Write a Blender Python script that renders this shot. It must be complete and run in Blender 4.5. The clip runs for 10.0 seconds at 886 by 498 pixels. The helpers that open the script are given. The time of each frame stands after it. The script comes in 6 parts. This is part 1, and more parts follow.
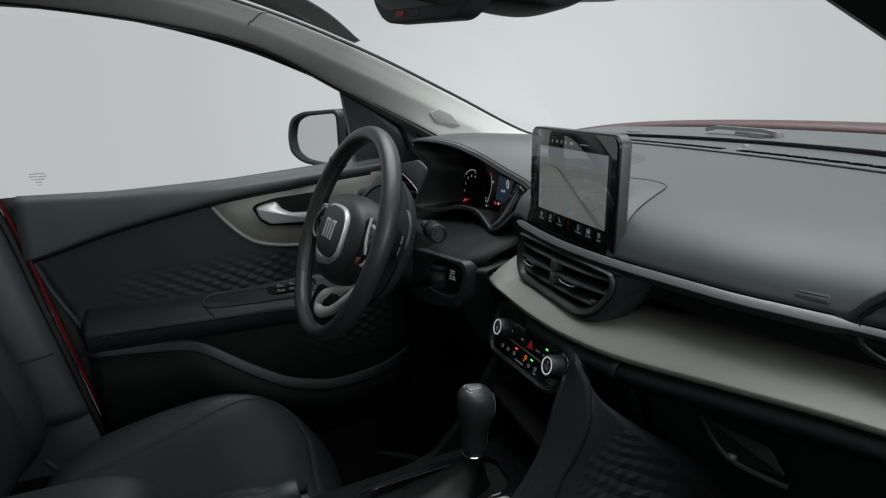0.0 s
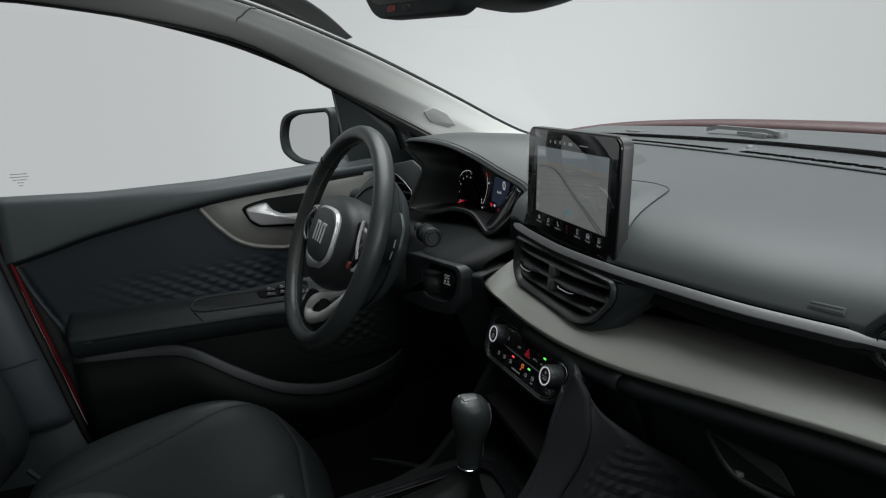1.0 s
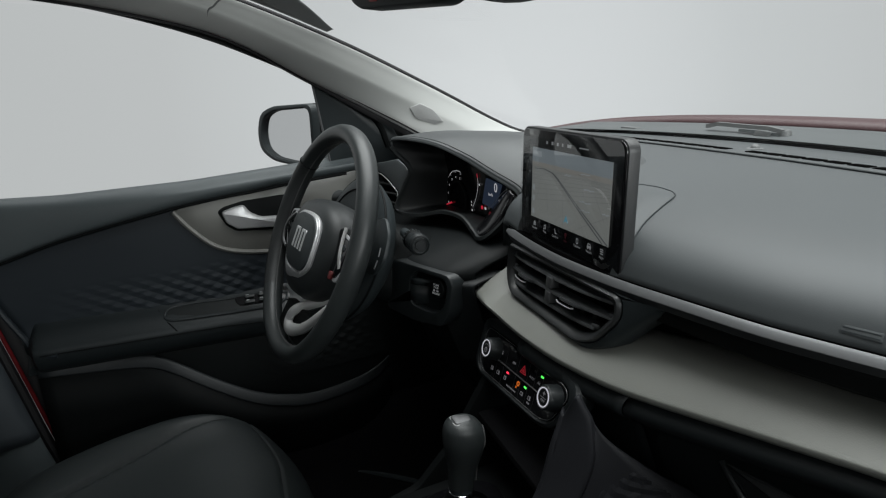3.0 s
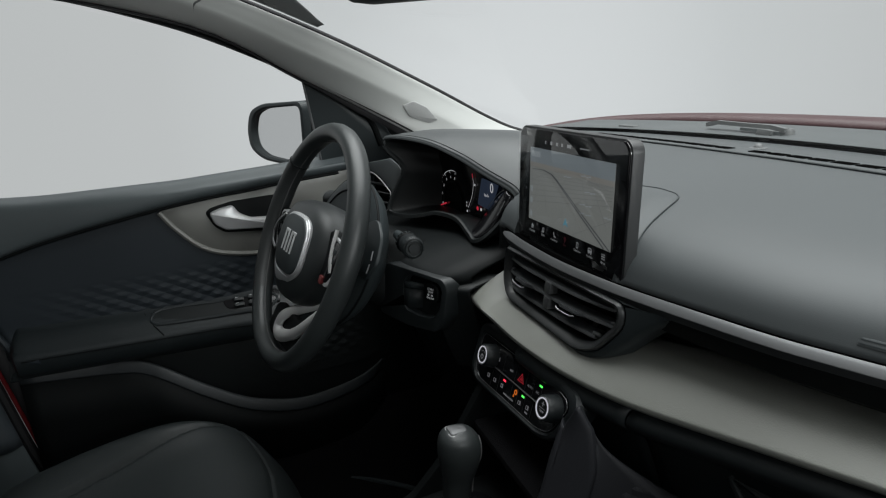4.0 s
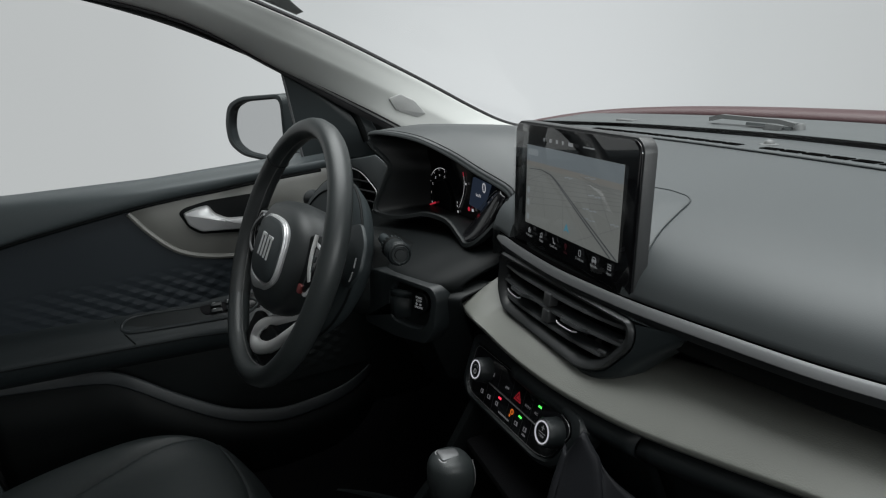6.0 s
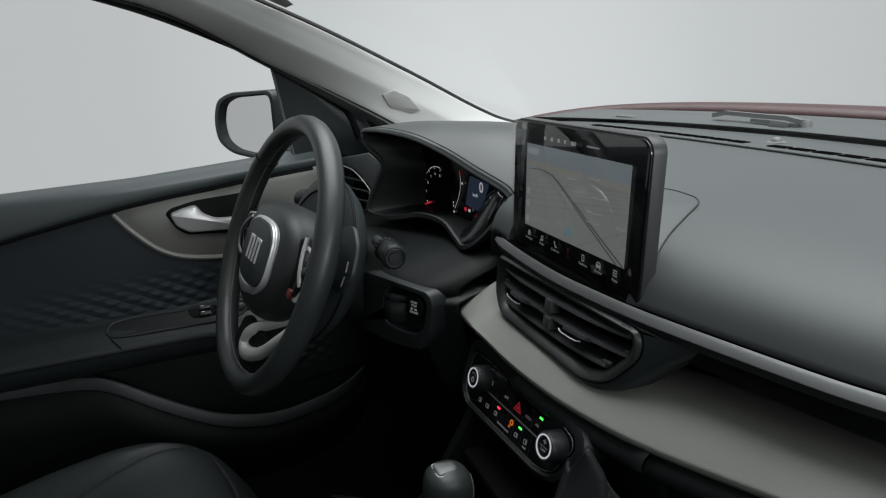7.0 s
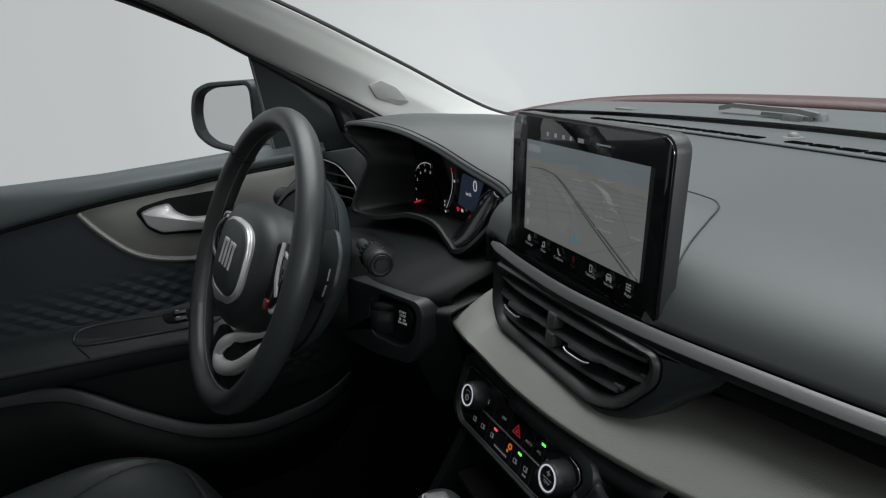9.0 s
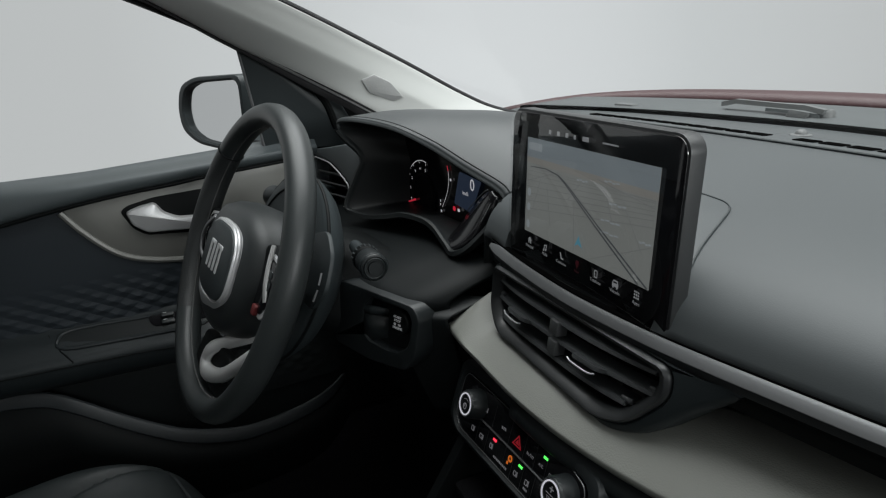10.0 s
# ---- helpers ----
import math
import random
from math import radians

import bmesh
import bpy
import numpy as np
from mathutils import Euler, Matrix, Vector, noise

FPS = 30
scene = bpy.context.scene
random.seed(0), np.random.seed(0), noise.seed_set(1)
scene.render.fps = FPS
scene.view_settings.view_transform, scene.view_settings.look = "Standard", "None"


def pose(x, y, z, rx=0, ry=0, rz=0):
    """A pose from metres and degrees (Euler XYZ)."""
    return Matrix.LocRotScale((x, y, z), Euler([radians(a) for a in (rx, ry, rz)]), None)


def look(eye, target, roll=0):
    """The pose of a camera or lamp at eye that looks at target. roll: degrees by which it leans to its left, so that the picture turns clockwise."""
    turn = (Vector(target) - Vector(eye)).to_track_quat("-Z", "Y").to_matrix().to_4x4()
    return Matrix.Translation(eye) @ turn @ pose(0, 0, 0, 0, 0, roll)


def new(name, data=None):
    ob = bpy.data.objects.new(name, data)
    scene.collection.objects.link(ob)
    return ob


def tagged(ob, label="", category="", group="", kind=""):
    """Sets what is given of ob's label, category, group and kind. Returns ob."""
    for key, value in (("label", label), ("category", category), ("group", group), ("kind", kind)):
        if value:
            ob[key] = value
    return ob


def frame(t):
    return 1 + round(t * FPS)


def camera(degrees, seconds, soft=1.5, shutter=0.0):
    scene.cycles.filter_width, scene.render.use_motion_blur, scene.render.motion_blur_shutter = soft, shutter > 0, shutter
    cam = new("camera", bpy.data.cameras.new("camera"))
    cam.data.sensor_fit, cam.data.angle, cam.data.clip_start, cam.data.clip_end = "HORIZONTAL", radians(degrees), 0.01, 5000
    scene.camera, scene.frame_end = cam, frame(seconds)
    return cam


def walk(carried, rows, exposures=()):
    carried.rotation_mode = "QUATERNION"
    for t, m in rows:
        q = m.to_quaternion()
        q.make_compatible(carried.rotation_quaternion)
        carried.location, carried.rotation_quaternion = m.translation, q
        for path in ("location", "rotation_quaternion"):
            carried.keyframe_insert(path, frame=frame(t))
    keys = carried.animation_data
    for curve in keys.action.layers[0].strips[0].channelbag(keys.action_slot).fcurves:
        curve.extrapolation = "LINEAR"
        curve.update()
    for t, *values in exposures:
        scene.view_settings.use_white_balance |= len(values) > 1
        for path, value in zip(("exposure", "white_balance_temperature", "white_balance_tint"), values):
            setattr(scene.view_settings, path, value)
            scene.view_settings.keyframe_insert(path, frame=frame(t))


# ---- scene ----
cam = camera(74.1, 10.0, soft=1.2)
PATH = [
    (0, (0.739, 0.323, 1.237), (-1.098, 0.906, 0.705), -2.4),
    (0.5, (0.722, 0.33, 1.237), (-1.113, 0.919, 0.702), -2.4),
    (1, (0.707, 0.337, 1.238), (-1.125, 0.932, 0.698), -2.3),
    (1.5, (0.691, 0.341, 1.241), (-1.134, 0.947, 0.693), -2.4),
    (2, (0.675, 0.346, 1.241), (-1.146, 0.961, 0.69), -2.4),
    (2.5, (0.658, 0.351, 1.243), (-1.158, 0.976, 0.684), -2.4),
    (4, (0.612, 0.366, 1.244), (-1.189, 1.019, 0.668), -2.3),
    (4.5, (0.596, 0.372, 1.244), (-1.2, 1.032, 0.662), -2.3),
    (5, (0.579, 0.379, 1.243), (-1.213, 1.045, 0.656), -2.4),
    (5.5, (0.563, 0.385, 1.242), (-1.224, 1.06, 0.649), -2.3),
    (7, (0.515, 0.402, 1.241), (-1.256, 1.099, 0.626), -2.3),
    (7.5, (0.498, 0.408, 1.24), (-1.267, 1.112, 0.618), -2.2),
    (8, (0.482, 0.414, 1.24), (-1.277, 1.127, 0.608), -2.2),
    (8.5, (0.467, 0.419, 1.239), (-1.286, 1.14, 0.601), -2.1),
    (9, (0.451, 0.426, 1.237), (-1.298, 1.151, 0.593), -2.1),
    (9.5, (0.436, 0.431, 1.237), (-1.307, 1.164, 0.583), -2.1),
    (10, (0.422, 0.435, 1.236), (-1.314, 1.177, 0.575), -2.0),
]
walk(cam, [(t, look(eye, target, roll)) for t, eye, target, roll in PATH])

# ---- light ----
world = bpy.data.worlds.new("studio")
scene.world = world
world.use_nodes = True
wn, wl = world.node_tree.nodes, world.node_tree.links
w_out = wn["Background"]
w_geo = wn.new("ShaderNodeTexCoord")
w_dot = wn.new("ShaderNodeVectorMath")
w_dot.operation = "DOT_PRODUCT"
w_dot.inputs[1].default_value = Vector((-0.88, 0.47, -0.04)).normalized()
w_half = wn.new("ShaderNodeMath")
w_half.operation, w_half.inputs[1].default_value, w_half.inputs[2].default_value = "MULTIPLY_ADD", 0.5, 0.5
w_ramp = wn.new("ShaderNodeValToRGB")
w_ramp.color_ramp.elements[0].position, w_ramp.color_ramp.elements[0].color = 0.0, (0.56, 0.575, 0.58, 1)
w_ramp.color_ramp.elements[1].position, w_ramp.color_ramp.elements[1].color = 1.0, (0.69, 0.715, 0.73, 1)
for w_at, w_col in ((0.25, (0.54, 0.555, 0.56, 1)), (0.40, (0.47, 0.483, 0.488, 1)), (0.55, (0.41, 0.425, 0.43, 1)), (0.75, (0.475, 0.492, 0.495, 1)), (0.92, (0.515, 0.532, 0.538, 1)), (0.975, (0.585, 0.61, 0.62, 1))):
    w_ramp.color_ramp.elements.new(w_at).color = w_col
wl.new(w_geo.outputs["Generated"], w_dot.inputs[0])
wl.new(w_dot.outputs["Value"], w_half.inputs[0])
wl.new(w_half.outputs[0], w_ramp.inputs[0])
w_sep, w_low, w_mul = wn.new("ShaderNodeSeparateXYZ"), wn.new("ShaderNodeMapRange"), wn.new("ShaderNodeMix")
w_low.inputs[1].default_value, w_low.inputs[2].default_value = -0.45, -0.16
w_low.inputs[3].default_value, w_low.inputs[4].default_value = 0.10, 1.0
w_mul.data_type, w_mul.blend_type, w_mul.inputs[0].default_value = "RGBA", "MULTIPLY", 1.0
wl.new(w_geo.outputs["Generated"], w_sep.inputs[0])
wl.new(w_sep.outputs[2], w_low.inputs[0])
wl.new(w_ramp.outputs[0], w_mul.inputs[6])
wl.new(w_low.outputs[0], w_mul.inputs[7])
wl.new(w_mul.outputs[2], w_out.inputs["Color"])
w_out.inputs["Strength"].default_value = 1.0

softbox = new("studio_softbox", bpy.data.lights.new("studio_softbox", "AREA"))
softbox.data.shape, softbox.data.size, softbox.data.size_y = "RECTANGLE", 5.0, 3.5
softbox.data.energy = 292
softbox.data.color = (0.97, 1.0, 1.0)
softbox.matrix_world = look((-0.2, 1.35, 4.4), (-0.1, 0.9, 1.0))
side_box = new("studio_side_softbox", bpy.data.lights.new("studio_side_softbox", "AREA"))
side_box.data.shape, side_box.data.size, side_box.data.size_y = "RECTANGLE", 1.7, 0.8
side_box.data.energy = 84
side_box.data.color = (0.96, 1.0, 1.0)
side_box.matrix_world = look((4.2, 1.65, 1.95), (0.0, 0.5, 1.0))
scene.view_settings.exposure = 0.0


# ---- materials ----
def material(name, color, rough=0.5, metal=0.0, grain=0.0, grain_size=0.001, mottle=0.12, coat=0.0, spec=0.5, glow=None, glow_power=1.0):
    """A node material: base colour mottled at two scales, fine grain as bump, uneven roughness. grain_size in metres."""
    m = bpy.data.materials.new(name)
    m.use_nodes = True
    n, l = m.node_tree.nodes, m.node_tree.links
    b = n["Principled BSDF"]
    b.inputs["Metallic"].default_value = metal
    b.inputs["Coat Weight"].default_value = coat
    b.inputs["Specular IOR Level"].default_value = spec
    co = n.new("ShaderNodeTexCoord")
    wide = n.new("ShaderNodeTexNoise")
    wide.inputs["Scale"].default_value, wide.inputs["Detail"].default_value = 9.0, 6.0
    l.new(co.outputs["Object"], wide.inputs["Vector"])
    mix = n.new("ShaderNodeMix")
    mix.data_type = "RGBA"
    mix.inputs[6].default_value = (*[c * (1 - mottle) for c in color], 1)
    mix.inputs[7].default_value = (*[min(1, c * (1 + mottle)) for c in color], 1)
    l.new(wide.outputs[0], mix.inputs[0])
    l.new(mix.outputs[2], b.inputs["Base Color"])
    rr = n.new("ShaderNodeMapRange")
    rr.inputs[3].default_value, rr.inputs[4].default_value = max(0.02, rough - 0.05), min(1.0, rough + 0.05)
    l.new(wide.outputs[0], rr.inputs[0])
    l.new(rr.outputs[0], b.inputs["Roughness"])
    if grain > 0:
        fine = n.new("ShaderNodeTexVoronoi")
        fine.inputs["Scale"].default_value = 1.0 / grain_size
        l.new(co.outputs["Object"], fine.inputs["Vector"])
        bump = n.new("ShaderNodeBump")
        bump.inputs["Strength"].default_value, bump.inputs["Distance"].default_value = grain, grain_size * 0.3
        l.new(fine.outputs["Distance"], bump.inputs["Height"])
        l.new(bump.outputs[0], b.inputs["Normal"])
    if glow:
        b.inputs["Emission Color"].default_value = (*glow, 1)
        b.inputs["Emission Strength"].default_value = glow_power
    return m


SOFT = material("soft_grained_plastic", (0.0535, 0.0608, 0.0632), 0.54, grain=0.10, grain_size=0.0010)
HARD = material("hard_dark_plastic", (0.022, 0.028, 0.030), 0.48, grain=0.3, grain_size=0.0009, spec=0.35)
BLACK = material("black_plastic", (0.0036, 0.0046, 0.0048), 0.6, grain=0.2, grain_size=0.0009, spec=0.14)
GLOSSBLACK = material("piano_black", (0.006, 0.006, 0.007), 0.08, mottle=0.05)
TAUPE = material("taupe_soft_trim", (0.195, 0.200, 0.182), 0.5, grain=0.35, grain_size=0.0014)
TAUPEDARK = material("brown_metallic_trim", (0.165, 0.166, 0.154), 0.38, metal=0.2, mottle=0.06)
SILVER = material("satin_silver", (0.62, 0.63, 0.64), 0.34, metal=0.45, mottle=0.05)
GUNMETAL = material("dark_satin_metal", (0.13, 0.132, 0.135), 0.45, metal=0.45, mottle=0.06)
CHROME = material("chrome", (0.75, 0.76, 0.77), 0.12, metal=1.0, mottle=0.03)
LEATHER = material("black_leather", (0.022, 0.026, 0.0265), 0.40, grain=0.25, grain_size=0.0013)
SEATCLOTH = material("dark_leatherette", (0.0118, 0.0160, 0.0167), 0.55, grain=0.4, grain_size=0.0016)
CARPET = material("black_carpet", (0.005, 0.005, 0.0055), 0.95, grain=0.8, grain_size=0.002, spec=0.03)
HOUSING = material("screen_housing_plastic", (0.115, 0.12, 0.12), 0.45, grain=0.25, grain_size=0.0012)
PILLAR = material("light_grey_trim", (0.415, 0.425, 0.412), 0.75, spec=0.2, grain=0.25, grain_size=0.0012, mottle=0.05)
LINING = material("grey_headlining", (0.42, 0.42, 0.42), 0.9, grain=0.5, grain_size=0.0015, mottle=0.06)
RUBBER = material("black_rubber", (0.010, 0.010, 0.011), 0.6, grain=0.2, spec=0.25)
RED = material("red_car_paint", (0.085, 0.004, 0.006), 0.5, spec=0.15, mottle=0.04)
# bonnet red, greyed so that its colour carries the windscreen's reflected haze
PAINT = material("hazed_red_bonnet_paint", (0.060, 0.028, 0.030), 0.42, spec=0.4, mottle=0.04)
SLOT = material("deep_black_slot", (0.003, 0.003, 0.003), 0.95, spec=0.0)
# white print, brightened by a faint added glow
WHITEINK = material("glowing_white_print", (0.45, 0.46, 0.47), 0.5, glow=(0.8, 0.82, 0.85), glow_power=0.06)
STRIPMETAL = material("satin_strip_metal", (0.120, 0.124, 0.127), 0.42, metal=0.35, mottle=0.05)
# strip metal again, darkened to paint the shade of its lower face
STRIPSHADE = material("shaded_strip_metal", (0.040, 0.043, 0.045), 0.45, metal=0.4, mottle=0.06)
RIMLINE = material("polished_rim_line", (0.20, 0.205, 0.21), 0.3, metal=0.6, mottle=0.03)
STITCH = material("grey_thread", (0.09, 0.09, 0.09), 0.8)


def glass(name, tint, rough, shine, ior=1.35):
    m = bpy.data.materials.new(name)
    m.use_nodes = True
    n, l = m.node_tree.nodes, m.node_tree.links
    n.remove(n["Principled BSDF"])
    clear, gloss, mix, fres = n.new("ShaderNodeBsdfTransparent"), n.new("ShaderNodeBsdfGlossy"), n.new("ShaderNodeMixShader"), n.new("ShaderNodeFresnel")
    clear.inputs[0].default_value = (*tint, 1)
    gloss.inputs["Roughness"].default_value = rough
    fres.inputs[0].default_value = ior
    less = n.new("ShaderNodeMath")
    less.operation, less.inputs[1].default_value = "MULTIPLY", shine
    l.new(fres.outputs[0], less.inputs[0])
    l.new(less.outputs[0], mix.inputs[0])
    l.new(clear.outputs[0], mix.inputs[1])
    l.new(gloss.outputs[0], mix.inputs[2])
    l.new(mix.outputs[0], n["Material Output"].inputs[0])
    return m


GLASS = glass("window_glass", (0.97, 0.98, 0.975), 0.0, 0.05)
SCREENGLASS = glass("screen_cover_glass", (0.96, 0.96, 0.96), 0.01, 1.0, 2.0)


def lit(name, color, power):
    return material(name, [c * 0.4 for c in color], 0.4, glow=color, glow_power=power, mottle=0.02)


MIRROR = material("mirror_glass", (0.80, 0.81, 0.82), 0.02, metal=1.0, mottle=0.01)


# ---- builders ----
def V(*a):
    return Vector(a)


def basis(o, x, y):
    """A frame at o with its x along x, y near y."""
    x, y = Vector(x).normalized(), Vector(y)
    z = x.cross(y).normalized()
    y = z.cross(x)
    return Matrix(((x.x, y.x, z.x, o[0]), (x.y, y.y, z.y, o[1]), (x.z, y.z, z.z, o[2]), (0, 0, 0, 1)))


def smooth(points, n, closed=False):
    """Points of a Catmull-Rom curve through points, n steps to a span."""
    p = [Vector(q) for q in points]
    out, k = [], len(p)
    for i in range(k if closed else k - 1):
        if closed:
            a, b, c, d = p[i - 1], p[i], p[(i + 1) % k], p[(i + 2) % k]
        else:
            b, c = p[i], p[i + 1]
            a = p[i - 1] if i else b * 2 - c
            d = p[i + 2] if i + 2 < k else c * 2 - b
        for j in range(n):
            t = j / n
            out.append(0.5 * ((2 * b) + (c - a) * t + (2 * a - 5 * b + 4 * c - d) * t * t + (3 * b - a - 3 * c + d) * t ** 3))
    if not closed:
        out.append(p[-1])
    return out


def curve_at(table, x):
    """Linear look-up in rows of (x, value)."""
    return float(np.interp(x, [r[0] for r in table], [r[1] for r in table]))


def sheet(rows, close_u=False, close_v=False, bm=None):
    """A surface over rows of points."""
    bm = bm or bmesh.new()
    vs = [[bm.verts.new(p) for p in r] for r in rows]
    nu, nv = len(vs), len(vs[0])
    for i in range(nu if close_u else nu - 1):
        for j in range(nv if close_v else nv - 1):
            q = (vs[i][j], vs[(i + 1) % nu][j], vs[(i + 1) % nu][(j + 1) % nv], vs[i][(j + 1) % nv])
            if len(set(q)) == 4:
                bm.faces.new(q)
    return bm


def loft(sections, nu=4, nv=4, close_v=False):
    """A smooth surface through sections of equally many points."""
    s = [smooth(r, nv, close_v) for r in sections]
    cols = [smooth([r[j] for r in s], nu) for j in range(len(s[0]))]
    return sheet([[c[i] for c in cols] for i in range(len(cols[0]))], close_v=close_v)


def rrect(w, h, r, n=5):
    """Outline of a rounded rectangle about the origin."""
    out = []
    for cx, cy, a in ((w / 2 - r, h / 2 - r, 0), (-w / 2 + r, h / 2 - r, 90), (-w / 2 + r, -h / 2 + r, 180), (w / 2 - r, -h / 2 + r, 270)):
        for i in range(n + 1):
            t = radians(a + 90 * i / n)
            out.append((cx + r * math.cos(t), cy + r * math.sin(t)))
    return out


def fillet(poly, r, n=4):
    """A polygon with its corners rounded off."""
    out, k = [], len(poly)
    for i in range(k):
        a, b, c = Vector(poly[i - 1]), Vector(poly[i]), Vector(poly[(i + 1) % k])
        rr = min(r, (a - b).length * 0.45, (c - b).length * 0.45)
        p, q = b + (a - b).normalized() * rr, b + (c - b).normalized() * rr
        for j in range(n + 1):
            t = j / n
            out.append((p * (1 - t) ** 2 + b * 2 * t * (1 - t) + q * t * t)[:])
    return out


def prism(outline, m, depth, bevel=0.0, hole=None, bm=None):
    """An outline in the plane of m, grown to depth along its z, with a bevelled front edge; hole: an inner outline of equally many points."""
    bm = bm or bmesh.new()

    def ring(pts, z, inset=0.0):
        out = []
        k = len(pts)
        for i in range(k):
            p = Vector(pts[i][:2])
            if inset:
                t = (Vector(pts[(i + 1) % k][:2]) - Vector(pts[i - 1][:2])).normalized()
                nrm = Vector((-t.y, t.x)) * (1 if area > 0 else -1)
                p = p + nrm * inset
            out.append(bm.verts.new(m @ Vector((p.x, p.y, z))))
        return out

    area = sum(outline[i - 1][0] * outline[i][1] - outline[i][0] * outline[i - 1][1] for i in range(len(outline)))
    rings = [ring(outline, 0.0), ring(outline, depth - bevel if bevel else depth)]
    if bevel:
        rings.append(ring(outline, depth - bevel * 0.3, bevel * 0.3))
        rings.append(ring(outline, depth, bevel))
    k = len(outline)
    if hole:
        if bevel:
            rings.append(ring(hole, depth, -bevel * 0.6))
            rings.append(ring(hole, depth - bevel * 0.6))
        else:
            rings.append(ring(hole, depth))
        rings.append(ring(hole, 0.0))
        rings.append(rings[0])
    for a, b in zip(rings, rings[1:]):
        for i in range(k):
            q = (a[i - 1], a[i], b[i], b[i - 1])
            bm.faces.new(q)
    if not hole:
        bm.faces.new(rings[0][::-1])
        bm.faces.new(rings[-1])
    return bm


def sweep(path, profile, up=(0, 0, 1), closed=False, scale=None, ends=True, bm=None):
    """A profile of (side, up) points drawn along a path."""
    bm = bm or bmesh.new()
    p = [Vector(q) for q in path]
    k = len(p)
    rows = []
    for i in range(k):
        if closed:
            t = (p[(i + 1) % k] - p[i - 1]).normalized()
        else:
            t = (p[min(i + 1, k - 1)] - p[max(i - 1, 0)]).normalized()
        side = t.cross(Vector(up)).normalized()
        u = side.cross(t)
        s = scale[i] if scale else 1.0
        rows.append([bm.verts.new(p[i] + side * a * s + u * b * s) for a, b in profile])
    n = len(profile)
    for i in range(k if closed else k - 1):
        a, b = rows[i], rows[(i + 1) % k]
        for j in range(n):
            bm.faces.new((a[j - 1], a[j], b[j], b[j - 1]))
    if ends and not closed:
        bm.faces.new(rows[0])
        bm.faces.new(rows[-1][::-1])
    return bm


def disc_profile(r, n=10):
    return [(r * math.cos(2 * math.pi * i / n), r * math.sin(2 * math.pi * i / n)) for i in range(n)]


def lathe(profile, m, n=24, bm=None, ring=False):
    """A profile of (radius, height) turned about the z of m; ring: joined into a hoop."""
    bm = bm or bmesh.new()
    rows = [[bm.verts.new(m @ Vector((r * math.cos(2 * math.pi * j / n), r * math.sin(2 * math.pi * j / n), z))) for j in range(n)] for r, z in profile]
    for a, b in zip(rows, rows[1:]):
        for j in range(n):
            bm.faces.new((a[j - 1], a[j], b[j], b[j - 1]))
    if ring:
        for j in range(n):
            bm.faces.new((rows[-1][j - 1], rows[-1][j], rows[0][j], rows[0][j - 1]))
    else:
        if profile[0][0] > 1e-5:
            bm.faces.new(rows[0][::-1])
        if profile[-1][0] > 1e-5:
            bm.faces.new(rows[-1])
    bmesh.ops.remove_doubles(bm, verts=bm.verts, dist=1e-6)
    return bm


def pillow(m, sx, sy, sz, fn=None, n=28, power=6):
    """A padded block: half sizes sx, sy, full on top and flat below; fn(a, b) adds height on top."""
    rows = []
    for i in range(n + 1):
        a = math.sin((i / n * 2 - 1) * math.pi / 2)
        r = []
        for j in range(n + 1):
            b = math.sin((j / n * 2 - 1) * math.pi / 2)
            e = max(0.0, 1 - abs(a) ** power) ** 0.45 * max(0.0, 1 - abs(b) ** power) ** 0.45
            r.append(m @ Vector((sx * a, sy * b, sz * e + (fn(a, b) * e if fn else 0))))
        rows.append(r)
    bm = sheet(rows)
    bmesh.ops.holes_fill(bm, edges=[e for e in bm.edges if e.is_boundary])
    return bm


def mesh_of(name, bm, mat, crease=38):
    bmesh.ops.remove_doubles(bm, verts=bm.verts, dist=2e-6)
    bmesh.ops.recalc_face_normals(bm, faces=bm.faces)
    lim = radians(crease)
    for f in bm.faces:
        f.smooth = True
    for e in bm.edges:
        if len(e.link_faces) == 2 and e.calc_face_angle(0) > lim:
            e.smooth = False
    me = bpy.data.meshes.new(name)
    bm.to_mesh(me)
    bm.free()
    me.materials.append(mat)
    return me


def part(name, bm, mat, parent, label="", thick=0.0, crease=38):
    """Links a bmesh, built in world places, as one mesh under a thing or a part."""
    ob = new(name, mesh_of(name, bm, mat, crease))
    if parent:
        ob.parent = parent
        ob.matrix_parent_inverse = Matrix.Translation(-parent.location)
    if thick:
        s = ob.modifiers.new("thickness", "SOLIDIFY")
        s.thickness, s.offset = thick, -1.0
    if label:
        tagged(ob, label)
    return ob


def thing(name, at, label, category, group="", kind=""):
    ob = new(name)
    ob.location = at
    ob.empty_display_size = 0.05
    return tagged(ob, label, category, group, kind)


def letters(text, size, m, name, parent, mat, thick=0.0003):
    """Raised print in the built-in font, centred on the origin of m."""
    cu = bpy.data.curves.new(name, "FONT")
    cu.body, cu.size, cu.align_x, cu.align_y, cu.extrude, cu.resolution_u = text, size, "CENTER", "CENTER", thick, 2
    tmp = bpy.data.objects.new(name, cu)
    me = bpy.data.meshes.new_from_object(tmp)
    bpy.data.objects.remove(tmp)
    bm = bmesh.new()
    bm.from_mesh(me)
    bpy.data.meshes.remove(me)
    bm.transform(m)
    return part(name, bm, mat, parent)


def bar(w, h, m, name, parent, mat, depth=0.0006, label="", r=0.0):
    o = rrect(w, h, r, 3) if r else [(w / 2, h / 2), (-w / 2, h / 2), (-w / 2, -h / 2), (w / 2, -h / 2)]
    return part(name, prism(o, m, depth), mat, parent, label)


